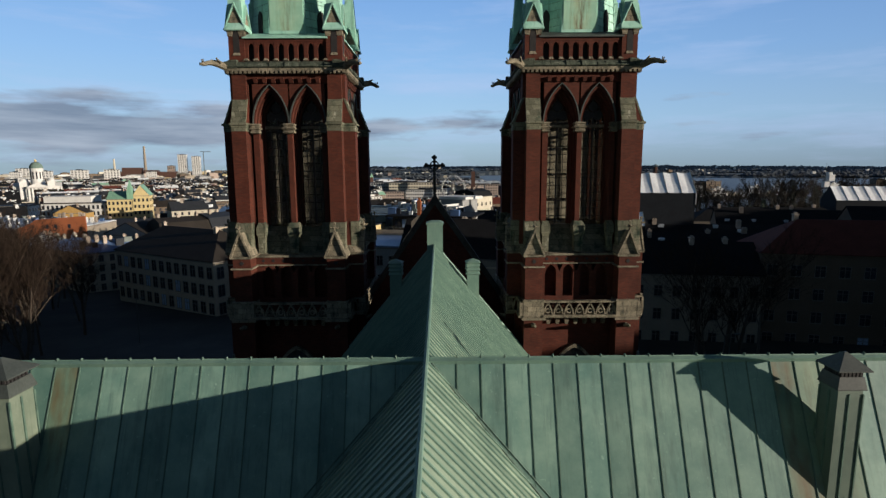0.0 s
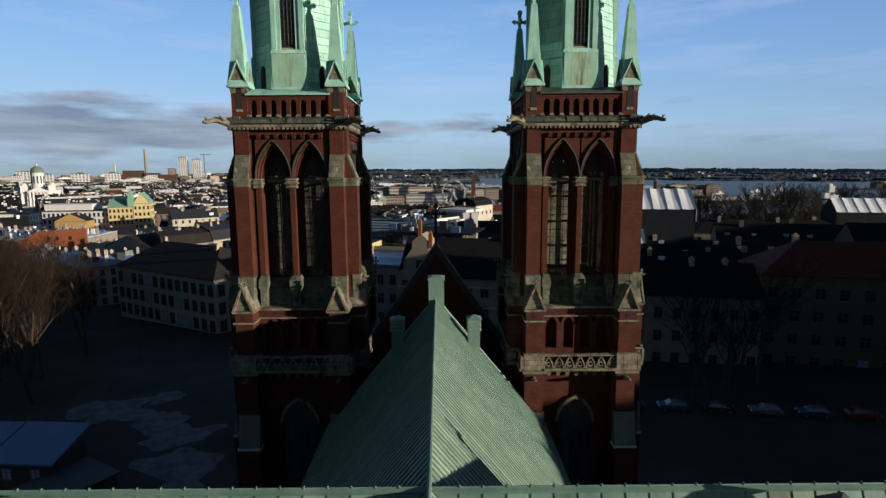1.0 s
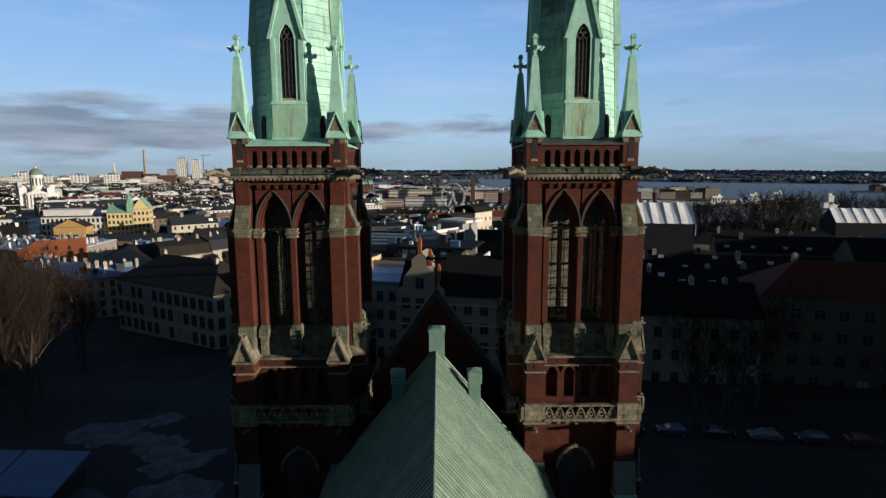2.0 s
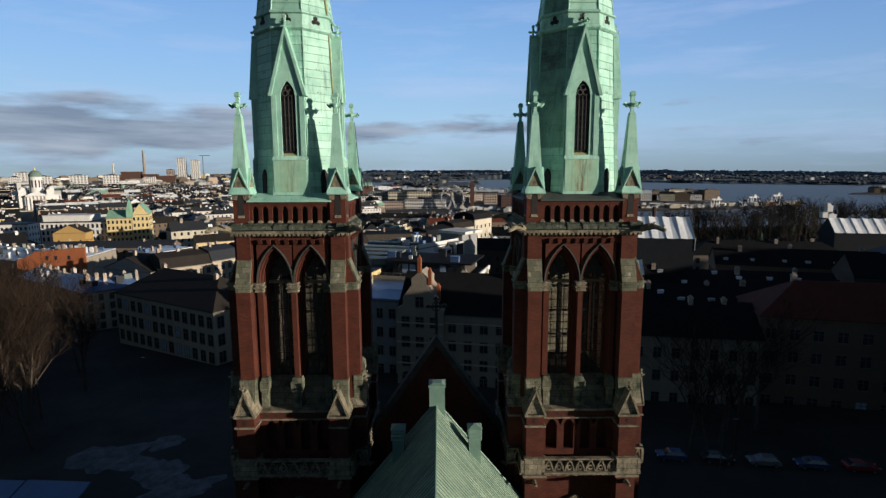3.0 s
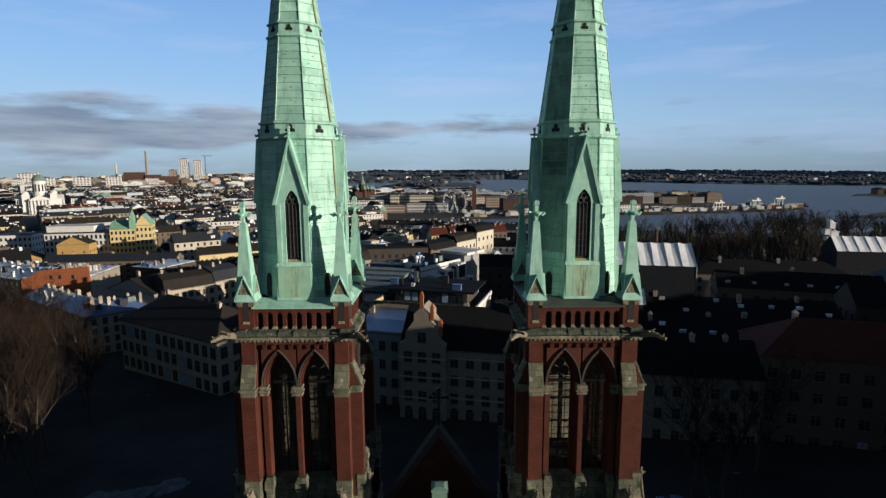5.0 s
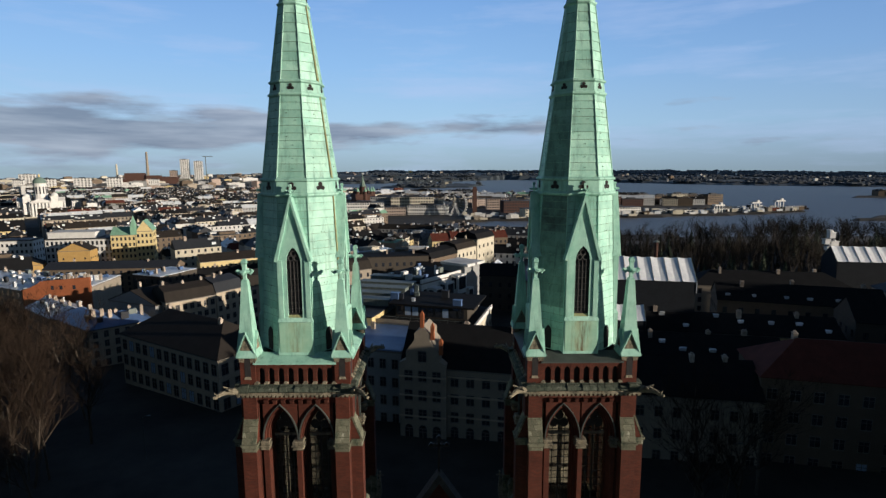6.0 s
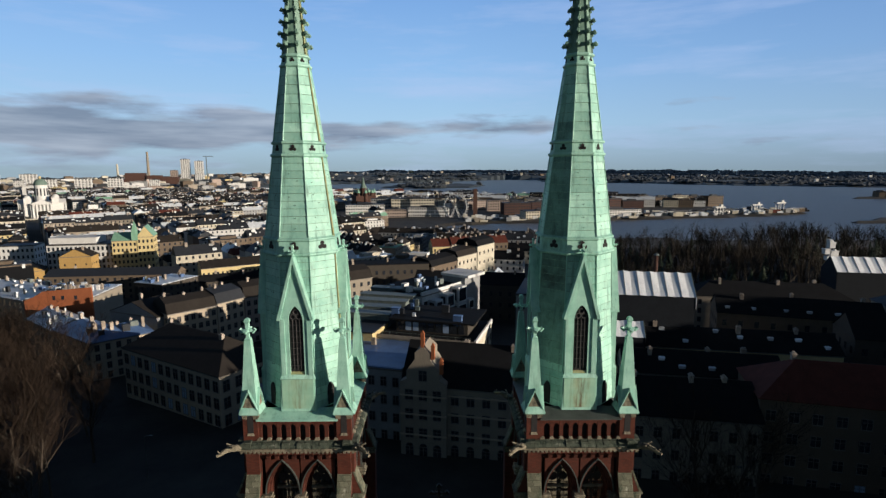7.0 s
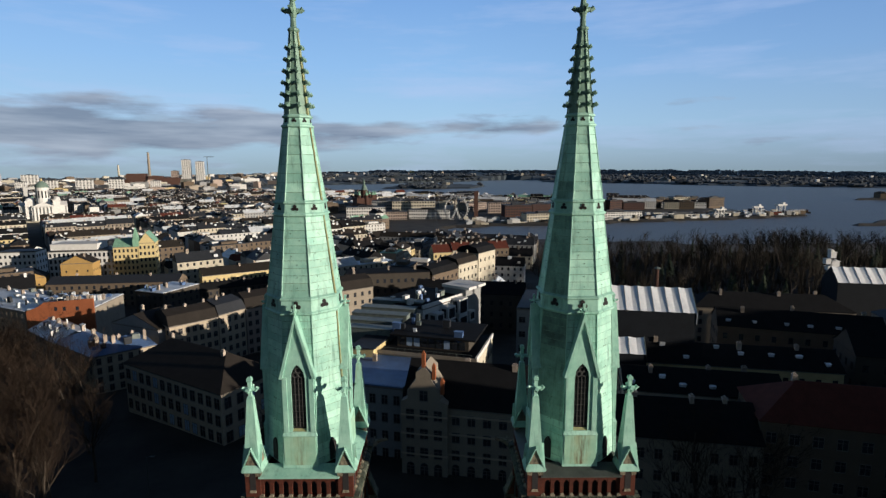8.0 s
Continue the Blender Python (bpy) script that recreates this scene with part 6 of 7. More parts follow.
usp = thing("brick_cathedral", "red brick cathedral with a green cone and gilt cupolas", "church", pose(-138, 965, 0, 0, 0, 20))
part("body", Geo().box(-17, 17, -20, 20, -8, 12), PLASTER["brick"], usp)
part("drum", drum_geo(0, 0, 12, 25, 6.0), PLASTER["brick"], usp)
part("spire", Geo().loft([octagon(5.6, 25), octagon(2.0, 35), octagon(0.2, 46)]), SHEET["dome"], usp)
for dx, dy in ((-12, -14), (12, -14), (12, 14), (-12, 14), (0, -19), (19, 0)):
    t = part("small_tower", drum_geo(dx, dy, -8, 17, 3.2, 8), PLASTER["brick"], usp)
    part("cupola", Geo().loft([octagon(3.3, 17), octagon(1.2, 21), octagon(0.1, 25)]).moved(Matrix.Translation((dx, dy, 0))), SHEET["green"], t)

wheel = thing("ferris_wheel", "white ferris wheel with cabins on the quay", "wheel", pose(20.5, 815, 2.6, 0, 0, -18))
WHITE = PLASTER["white"]
rim = Geo()
for y in (-0.8, 0.8):
    for k in range(36):
        a0, a1 = 2 * math.pi * k / 36, 2 * math.pi * (k + 1) / 36
        rim.tube((17.2 * math.cos(a0), y, 17.2 * math.sin(a0)), (17.2 * math.cos(a1), y, 17.2 * math.sin(a1)), 0.36, 0.36, 5)
part("rim", rim, WHITE, wheel)
part("hub", Geo().tube((0, -2, 0), (0, 2, 0), 1.3, 1.3, 10), WHITE, wheel)
for k in range(18):
    a = 2 * math.pi * k / 18
    part("spoke", Geo().tube((0, 0, 0), (17.2 * math.cos(a), 0, 17.2 * math.sin(a)), 0.17, 0.17, 4), WHITE, wheel)
for k in range(30):
    a = 2 * math.pi * k / 30
    part("cabin", Geo().box(-0.9, 0.9, -0.9, 0.9, -1.0, 1.0).moved(Matrix.Translation((18.6 * math.cos(a), 0, 18.6 * math.sin(a)))), WHITE, wheel)
for y in (-4, 4):
    for s in (-1, 1):
        part("leg", Geo().tube((0, y * 0.5, 0), (s * 8, y, -19.5), 0.5, 0.5, 6), WHITE, wheel)


def slab(name, label, category, x, y, w, d, z0, z1, mat, rot=0, rows=0, cols=0, group=""):
    """A plain far block with rows of window bands let in."""
    ob = thing(name, label, category, pose(x, y, 0, 0, 0, rot), group)
    part("wall", Geo().box(-w / 2, w / 2, -d / 2, d / 2, z0 - 5, z1), mat, ob)
    part("roof", Geo().box(-w / 2 - 0.4, w / 2 + 0.4, -d / 2 - 0.4, d / 2 + 0.4, z1, z1 + 0.8).box(-w / 5, w / 6, -d / 5, d / 5, z1 + 0.8, z1 + 3.0), SHEET["slate"], ob)
    g = Geo()
    for r in range(rows):
        z = z0 + (z1 - z0) * (r + 0.35) / rows
        hh = (z1 - z0) / rows * 0.5
        for c in range(cols):
            u = -w / 2 + w * (c + 0.5) / cols
            g.box(u - w / cols * 0.3, u + w / cols * 0.3, -d / 2 - 0.12, -d / 2 + 0.1, z, z + hh)
        for c in range(max(1, cols // 2)):
            v = -d / 2 + d * (c + 0.5) / max(1, cols // 2)
            g.box(w / 2 - 0.1, w / 2 + 0.12, v - d / cols * 0.5, v + d / cols * 0.5, z, z + hh)
    if g.v:
        tagged(part("glazing", g, PANE, ob), kind="stuff")
    return ob


slab("office_block", "white office block with a grid of windows on the harbour", "office", -113, 806, 56, 20, -15, 6.5, WHITE, 8, 5, 16)
slab("warehouse", "long white quay warehouse", "warehouse", -20, 838, 62, 16, -15, 0, WHITE, -4, 3, 18)
slab("palace", "pink and white row of houses by the quay", "house", -70, 826, 32, 14, -15, -2, PLASTER["pink"], 4, 3, 9)
slab("row_block", "long cream block behind the wheel", "house", -48, 905, 70, 16, -12, 9, PLASTER["cream"], 4, 4, 16)
slab("row_block", "grey block on the peninsula", "house", -100, 915, 36, 18, -12, 9, PLASTER["grey"], 4, 4, 9)
slab("terminal", "long pale harbour terminal", "terminal", 150, 800, 66, 22, -15, -3, PLASTER["cream"], 14, 3, 16)
slab("terminal", "long pale harbour terminal", "terminal", 262, 830, 80, 20, -15, -4, PLASTER["white"], 13, 3, 18)
slab("terminal", "low white quay shed", "terminal", 370, 850, 86, 12, -15, -10, WHITE, 13, 1, 10)
slab("terminal", "low white quay shed", "terminal", 455, 872, 60, 14, -15, -9.5, WHITE, 14, 1, 8)
slab("brick_block", "red brick block on the peninsula", "house", 118, 872, 44, 22, -13, 4, PLASTER["brick"], 10, 4, 10)
for k in range(14):
    rr = random.Random(k)
    slab("customs_house", "brick and plaster block on the peninsula", "house", 60 + 36 * k, 905 + 12 * k + rr.uniform(-20, 60) + (30 if k < 3 else 0), rr.uniform(26, 40), 16, -13, rr.uniform(-2, 6), PLASTER[rr.choice(("brick", "brown", "pink", "cream", "brick"))], rr.uniform(0, 25), 4, 9, "peninsula houses")
qs = thing("brick_stack", "tall square brick stack", "chimney", pose(52, 850, 0))
part("shaft", Geo().loft([square(3.2, -16), square(2.8, 27)]), PLASTER["brick"], qs)

plant = thing("power_plant", "red brick power plant beyond the bay", "power plant", pose(-1400, 2600, 0, 0, 0, 18))
for u, w, z in ((-120, 70, 15), (-50, 80, 42), (30, 60, 30), (95, 80, 22), (160, 50, 12)):
    part("hall", Geo().box(u - w / 2, u + w / 2, -30, 30, -18, z), PLASTER["brick"], plant)
for nm, x, y, z, r, mt in (("tall_flue", -1390, 2590, 141, 7.5, PLASTER["stone"]), ("tall_flue", -1542, 2600, 84, 6.0, PLASTER["cream"])):
    c = thing(nm, "tall slender power plant flue", "chimney", pose(x, y, 0), "power plant flues")
    part("shaft", Geo().loft([[(r * math.cos(2 * math.pi * k / 12), r * math.sin(2 * math.pi * k / 12), -15) for k in range(12)], [(r * 0.6 * math.cos(2 * math.pi * k / 12), r * 0.6 * math.sin(2 * math.pi * k / 12), z) for k in range(12)]]), mt, c)
for x, z, w in ((-1405, 112, 44), (-1331, 102, 42)):
    slab("tower_block", "pale high-rise apartment tower", "tower", x, 3000, w, 34, -12, z, WHITE, 14, 26, 4, "high-rise towers")
slab("tower_block", "half-built red and white tower", "tower", -1465, 2990, 36, 30, -12, 52, PLASTER["pink"], 14, 10, 4, "high-rise towers")
crane = thing("tower_crane", "thin construction crane beside the towers", "crane", pose(-1290, 3000, 0))
part("mast", Geo().box(-1.5, 1.5, -1.5, 1.5, -10, 128), LEAD, crane)
part("jib", Geo().box(-18, 40, -1, 1, 126, 129), LEAD, crane)
for k, (x, y, w, z) in enumerate(((-1320, 1580, 34, 42), (-1180, 1640, 40, 30), (-1075, 1640, 44, 32), (-985, 1650, 40, 33), (-1235, 1600, 26, 28), (-920, 1750, 30, 26), (-1900, 2300, 60, 45), (-1740, 2300, 60, 40))):
    slab("apartment_slab", "white slab block of flats", "flats", x, y, w, 16, -12, z, WHITE, 22, 9, 5, "white slab blocks")

# ---- the far town: rows of houses about courtyards ----
TOWN = [PLASTER[k] for k in ("cream", "white", "yellow", "stone", "pink", "brown", "grey")] + [SHEET[k] for k in ("black", "brown", "slate", "pale", "red", "green")] + [PANE, CHIMNEY]
NW = 7


def town_row(g, cx, cy, rot, w, d, base, eave, rh, wall, roof, rnd, wins=True):
    """One far house into the joined town: walls, roof, window bands, stacks."""
    m = pose(cx, cy, 0, 0, 0, rot)
    h = Geo()
    h.box(-w / 2, w / 2, -d / 2, d / 2, base - 6, eave, wall)
    if rh > 0.5:
        h.loft([[(-w / 2 - 0.1, -d / 2 - 0.3, eave), (-w / 2 - 0.1, d / 2 + 0.3, eave), (-w / 2 - 0.1, 0, eave + rh)], [(w / 2 + 0.1, -d / 2 - 0.3, eave), (w / 2 + 0.1, d / 2 + 0.3, eave), (w / 2 + 0.1, 0, eave + rh)]], roof)
    else:
        h.box(-w / 2 - 0.1, w / 2 + 0.1, -d / 2 - 0.1, d / 2 + 0.1, eave, eave + 0.4, roof)
        h.box(-w / 4, w / 5, -d / 4, d / 4, eave + 0.4, eave + 2.2, wall)
    if wins:
        n = max(2, int(w / 3.4))
        fl = max(2, int((eave - base) / 3.7))
        for r in range(fl):
            z = eave - 2.6 - r * 3.7
            for c in range(n):
                u = -w / 2 + w * (c + 0.5) / n
                h.add([(u - 0.6, -d / 2 - 0.05, z), (u + 0.6, -d / 2 - 0.05, z), (u + 0.6, -d / 2 - 0.05, z + 1.8), (u - 0.6, -d / 2 - 0.05, z + 1.8)], [(0, 1, 2, 3)], 13)
            if r < 3:
                for v in (-d / 4, d / 4):
                    h.add([(w / 2 + 0.05, v - 0.6, z), (w / 2 + 0.05, v + 0.6, z), (w / 2 + 0.05, v + 0.6, z + 1.8), (w / 2 + 0.05, v - 0.6, z + 1.8)], [(0, 1, 2, 3)], 13)
    for k in range(rnd.randint(1, 3)):
        u = rnd.uniform(-w / 2 + 1, w / 2 - 1)
        v = rnd.uniform(-1.5, 1.5)
        s = rnd.uniform(0.4, 0.8)
        h.box(u - s, u + s, v - 0.45, v + 0.45, eave, eave + max(rh, 1) + rnd.uniform(0.6, 1.8), 14)
    for k in range(rnd.randint(3, 8)):
        u, v, s = rnd.uniform(-w / 2 + 1, w / 2 - 1), rnd.uniform(-d / 2 + 1.5, d / 2 - 1.5), rnd.uniform(0.4, 1.3)
        z = eave + rh * (1 - abs(v) / (d / 2))
        h.box(u - s, u + s, v - 0.6, v + 0.6, z - 0.8, z + rnd.uniform(0.4, 1.5), rnd.choice((1, 10, 10, 10, 9, 6)))
    h = h.moved(m)
    n = len(g.v)
    g.v += h.v
    g.f += [tuple(i + n for i in q) for q in h.f]
    g.s += h.s


KEEP = [(-9, 112, 34, 20), (-32, 124, 26, 34), (-18, 136, 36, 30), (-6, 165, 50, 36), (-36, 146, 30, 55), (-50, 255, 90, 65), (-10, 170, 34, 40), (-12, 360, 66, 30), (30, 84, 170, 130), (30, 130, 70, 45),
        (-160, 118, 175, 130), (-300, 318, 125, 75), (-350, 385, 60, 40), (-215, 250, 125, 76)]


def kept(x, y):
    """Ground taken by the single houses, the park and the square."""
    if y < 165 or (x > 60 + 0.12 * y and y < 420):
        return True
    if ((x - 215) / 190) ** 2 + ((y - 290) / 130) ** 2 < 1:
        return True
    return any(x0 - 6 < x < x0 + w + 6 and y0 - 6 < y < y0 + h + 6 for x0, y0, w, h in KEEP)


def districts():
    rnd = random.Random(21)
    near, mid, far = Geo(), Geo(), Geo()
    for rot, test in ((38.0, lambda x, y: x < -25 - 0.05 * y), (-13.0, lambda x, y: x >= -25 - 0.05 * y)):
        c, s = math.cos(radians(rot)), math.sin(radians(rot))
        for bi in range(-24, 25):
            for bj in range(-24, 25):
                bx, by = bi * 92.0, bj * 74.0 + 700
                for side in range(4):
                    n = 3 if side % 2 == 0 else 2
                    tall, hue = rnd.choice((13.5, 15, 16.5, 18, 19.5)), rnd.choices(range(7), (6, 6, 2, 4, 2, 5, 4))[0]
                    cover = 7 + rnd.choices(range(6), (8, 4, 6, 3.2, 0.6, 0.4))[0]
                    for k in range(n):
                        if side % 2 == 0:
                            lx, ly, lr = -39 + 78 * (k + 0.5) / n, (-24 if side == 0 else 24), 0
                            w = 78 / n
                        else:
                            lx, ly, lr = (-33 if side == 1 else 33), -18 + 36 * (k + 0.5) / n, 90
                            w = 36 / n
                        ux, uy = bx + lx, by - 700 + ly
                        x, y = ux * c - uy * s, ux * s + uy * c + 700
                        if y < 165 or y > 1500 or abs(x) > 0.95 * y + 40 or not test(x, y) or kept(x, y) or not is_land(x, y) or not is_land(x + 18, y - 18) or not is_land(x - 15, y + 15):
                            continue
                        if (x > -70 and 540 < y < 760) or (y > 720 and x > -190 and y < 1000) or (x > 75 and y < 760):
                            continue
                        if math.hypot(x + 616, y - 845) < 66 or (-610 < x < -440 and 620 < y < 850 and abs((x + 616) * 0.62 - (y - 845) * -0.0) > 0 and y > 690):
                            continue
                        base = height(x, y)
                        eave = base + tall + rnd.choice((-1.2, 0, 0, 0.6))
                        if (y > 1000 and x > -200) or (x > -80 and 300 < y < 560):
                            eave -= 4
                        wall = hue if rnd.random() < 0.6 else rnd.choices(range(7), (6, 6, 2, 4, 2, 5, 4))[0]
                        roof = cover if rnd.random() < 0.7 else 7 + rnd.choices(range(6), (8, 4, 6, 3.2, 0.6, 0.4))[0]
                        rh = rnd.choice((4.0, 4.6, 5.2, 0.3))
                        town_row(near if y < 430 else mid if y < 850 else far, x, y, rot + lr, w - 0.15, 12.5, base, eave, rh, wall, roof, rnd)
    # looser blocks beyond
    out = Geo()
    for k in range(620):
        y = 1500 + 2700 * rnd.random() ** 1.3
        x = rnd.uniform(-0.95, 0.62) * y
        if x > -0.25 * y and rnd.random() < 0.9:
            continue
        if not is_land(x, y) or (abs(x + 1400) < 260 and 2500 < y < 2700) or (x > -300 and y < 2500):
            continue
        base = height(x, y)
        w = rnd.uniform(25, 70) * (0.6 if x > -400 else 1.0)
        town_row(out, x, y, rnd.choice((20, 38, -15, 70)), w, rnd.uniform(12, 20), base, base + rnd.choice((9, 12, 16, 20, 26)) * (1.0 if y < 2600 else 0.75), 0.3, rnd.choices(range(7), (2, 4, 1, 4, 2, 4, 5))[0], 7 + rnd.choice((0, 2, 0)), rnd, False)
    for nm, g, lab in (("near_town", near, "close-packed town houses with dark roofs"), ("middle_town", mid, "close-packed town houses with dark roofs"), ("far_town", far, "dense far town houses"), ("outskirts", out, "scattered pale blocks of the outskirts")):
        tagged(part(nm, g, TOWN), lab, "houses", "", "stuff")


districts()


# ---- trees ----
BARK = simple("bark", (0.03, 0.022, 0.016), (0.06, 0.047, 0.035), 4.0, 0.95)
BIRCH = simple("birch_bark", (0.03, 0.025, 0.02), (0.09, 0.078, 0.064), 3.0, 0.9)
TWIG = simple("bare_twigs", (0.016, 0.011, 0.008), (0.031, 0.021, 0.015), 1.0, 0.95, spec=0.1)
PARK_TWIG = simple("park_twigs", (0.018, 0.015, 0.012), (0.036, 0.030, 0.023), 1.0, 0.95, spec=0.1)
NEEDLE = simple("pine_needles", (0.018, 0.032, 0.018), (0.035, 0.05, 0.026), 1.5, 0.9, by="island")


def bare_tree(seed, tall, bark, deepest, thin):
    """A leafless tree: tapered trunk with limbs, and a crown of thin twigs."""
    rnd = random.Random(seed)
    limbs, twigs = Geo(), Geo()

    def grow(p, way, length, r, level):
        q = p
        steps = 3 if level < 4 else 1
        for k in range(steps):
            way = (way + Vector((rnd.uniform(-1, 1), rnd.uniform(-1, 1), rnd.uniform(-0.2, 0.5))) * 0.16).normalized()
            n = q + way * length / steps
            ra, rb = r * (1 - 0.25 * k / steps), r * (1 - 0.25 * (k + 1) / steps)
            (limbs if level < 3 else twigs).tube(q, n, ra, rb, 6 if level < 2 else 3)
            q = n
            if level < deepest and (level > 0 or k > 0):
                for j in range(2 if level < 4 else 4):
                    turn = Vector((rnd.uniform(-1, 1), rnd.uniform(-1, 1), rnd.uniform(-0.1, 0.8)))
                    grow(q, (way * 0.75 + turn * 0.75).normalized(), length * rnd.uniform(0.48, 0.7), max(rb * 0.5, thin), level + 1 if level > 0 else 2)

    grow(Vector((0, 0, -1)), Vector((0, 0, 1)), tall * 0.6, tall * 0.016, 0)
    tree = thing("bare_tree", "leafless winter tree with fine brown twigs", "tree", None, "bare trees")
    part("trunk", limbs, bark, tree)
    part("crown", twigs, PARK_TWIG if deepest < 5 else TWIG, tree)
    return tree


def pine(seed, tall):
    rnd = random.Random(seed)
    tree = thing("spruce", "dark evergreen spruce in the park", "tree", None, "evergreens")
    part("trunk", Geo().tube((0, 0, -1), (0, 0, tall), 0.22, 0.03, 6), BARK, tree)
    g = Geo()
    for k in range(260):
        f = rnd.random() ** 0.8
        z = tall * (0.12 + 0.86 * f)
        r = (1 - f) * tall * 0.2 * rnd.uniform(0.5, 1.1) + 0.1
        a = rnd.uniform(0, 6.28)
        c, s = math.cos(a), math.sin(a)
        w = 0.25 + 0.5 * (1 - f)
        g.add([(c * r * 0.3, s * r * 0.3, z + 0.2), (c * r - s * w, s * r + c * w, z - 0.35), (c * r * 1.25, s * r * 1.25, z - 0.6), (c * r + s * w, s * r - c * w, z - 0.3)], [(0, 1, 2), (0, 2, 3)])
    part("crown", g, NEEDLE, tree)
    return tree


def wood():
    rnd = random.Random(5)
    kinds = [bare_tree(k, t, b, 5, 0.013) for k, t, b in ((1, 15, BIRCH), (2, 17, BARK), (3, 14, BARK))]
    thick = [bare_tree(k, t, BARK, 4, 0.05) for k, t in ((4, 17), (5, 19), (6, 16))]
    evers = [pine(1, 15), pine(2, 18)]
    spots = []
    for k in range(230):
        x, y = rnd.uniform(-158, -60), rnd.uniform(88, 176)
        if x > -0.68 * (y - 12):
            continue
        if (x + 123) * 0.70 + (y - 177) > -6:
            continue
        spots.append((x, y, 0))
    for k in range(9):
        spots.append((rnd.uniform(-32, -10), rnd.uniform(88, 112), 0))
    for k in range(7):
        spots.append((rnd.uniform(34, 58), rnd.uniform(84, 98), 0))
    for k in range(250):
        y = rnd.uniform(226, 450)
        x = rnd.uniform(70, 0.92 * y + 10)
        spots.append((x, y, 1))
    used = set()
    for x, y, park in spots:
        t = (rnd.choice(evers) if rnd.random() < 0.2 else rnd.choice(thick)) if park else rnd.choice(kinds)
        s = rnd.uniform(0.8, 1.2)
        m = pose(x, y, height(x, y), 0, 0, rnd.uniform(0, 360)) @ Matrix.Diagonal((s, s, s, 1))
        if t not in used:
            used.add(t)
            t.matrix_world = m
        else:
            copy_thing(t, m)


wood()

# scrub and saplings between the park's trees, too thick to count
g = Geo()
rnd = random.Random(15)
for k in range(9000):
    y = rnd.uniform(228, 470)
    x = rnd.uniform(62, 0.95 * y + 12)
    z = height(x, y)
    h, lean = rnd.uniform(2.5, 9.5), rnd.uniform(-1.6, 1.6)
    a = rnd.uniform(0, 6.28)
    w = rnd.uniform(0.05, 0.28)
    c, sn = math.cos(a), math.sin(a)
    g.add([(x - c * w, y - sn * w, z - 0.3), (x + c * w, y + sn * w, z - 0.3), (x + lean, y + lean * 0.5, z + h), (x + lean * 0.7 + sn * 1.2, y + c, z + h * 0.8), (x - lean * 0.5 - sn * 1.3, y - c, z + h * 0.75)], [(0, 1, 2), (0, 1, 3), (0, 1, 4)])
tagged(part("park_scrub", g, PARK_TWIG), "dark leafless scrub under the park trees", "scrub", "", "stuff")

# quay clutter on the peninsula and pale specks of houses on the far shore
g = Geo()
rnd = random.Random(33)
quay = [(30, 742), (173, 772), (330, 806), (476, 842), (560, 876), (606, 900)]
for k in range(330):
    f = rnd.random() * (len(quay) - 1.001)
    (x0, y0), (x1, y1) = quay[int(f)], quay[int(f) + 1]
    t = f - int(f)
    x, y = x0 + (x1 - x0) * t, y0 + (y1 - y0) * t + rnd.uniform(5, 75) * (1.0 if f < 4 else 0.35)
    w, d, h = rnd.uniform(2, 13), rnd.uniform(2, 8), rnd.uniform(1.5, 6.5)
    z = -14.5
    g.box(x - w / 2, x + w / 2, y - d / 2, y + d / 2, z, z + h, rnd.choices((0, 1, 3, 5, 6, 9, 10, 11, 7), (4, 7, 2, 2, 3, 2, 4, 1, 3))[0])
tagged(part("quay_clutter", g, TOWN), "sheds, lorries and stores along the quay", "quay", "", "stuff")
g = Geo()
for k in range(210):
    y = rnd.uniform(2300, 4300)
    x = rnd.uniform(-0.5, 0.9) * y
    if not is_land(x, y):
        continue
    z = height(x, y)
    if x > 0.18 * y and rnd.random() < 0.6:
        continue
    w, h = rnd.uniform(6, 16), rnd.uniform(9, 16)
    g.box(x - w / 2, x + w / 2, y - 5, y + 5, z, z + h, rnd.choice((0, 1, 1, 1, 6, 4)))
tagged(part("far_shore_houses", g, TOWN), "pale houses scattered among the far woods", "houses", "", "stuff")
for x, y, z in ((500, 868, 0), (548, 884, 2), (430, 846, -2)):
    cr = thing("gantry_crane", "white harbour gantry crane on the quay", "crane", pose(x, y, -14.5, 0, 0, 14), "quay cranes")
    for u in (-5, 5):
        for v in (-3, 3):
            part("leg", Geo().box(u - 0.5, u + 0.5, v - 0.5, v + 0.5, -1, 13 + z), PLASTER["white"], cr)
    part("girder", Geo().box(-9, 9, -3.5, 3.5, 13 + z, 15 + z), PLASTER["white"], cr)
    part("cab", Geo().box(2, 6, -2, 2, 15 + z, 18 + z), PLASTER["white"], cr)

# woods along the far shores: joined clumps, distance haze put into their colour
g = Geo()
rnd = random.Random(8)
count = 0
while count < 9500:
    y = 1480 + 3100 * rnd.random() ** 0.8
    x = rnd.uniform(-0.9, 0.95) * y
    if not is_land(x, y):
        continue
    if noise.noise(Vector((x / 160, y / 160, 5))) < (-0.05 if x > -500 else 0.12):
        continue
    z = height(x, y)
    r, h = rnd.uniform(9, 18), rnd.uniform(6, 11)
    k0 = rnd.uniform(0, 6)
    ring = lambda rr, zz: [(x + rr * math.cos(k0 + 1.26 * k) * (0.8 + 0.4 * ((k * 7 + count) % 3) / 2), y + rr * math.sin(k0 + 1.26 * k), zz) for k in range(5)]
    g.loft([ring(r * 0.7, z - 1), ring(r, z + h * 0.45), ring(r * 0.45, z + h)], 0)
    count += 1
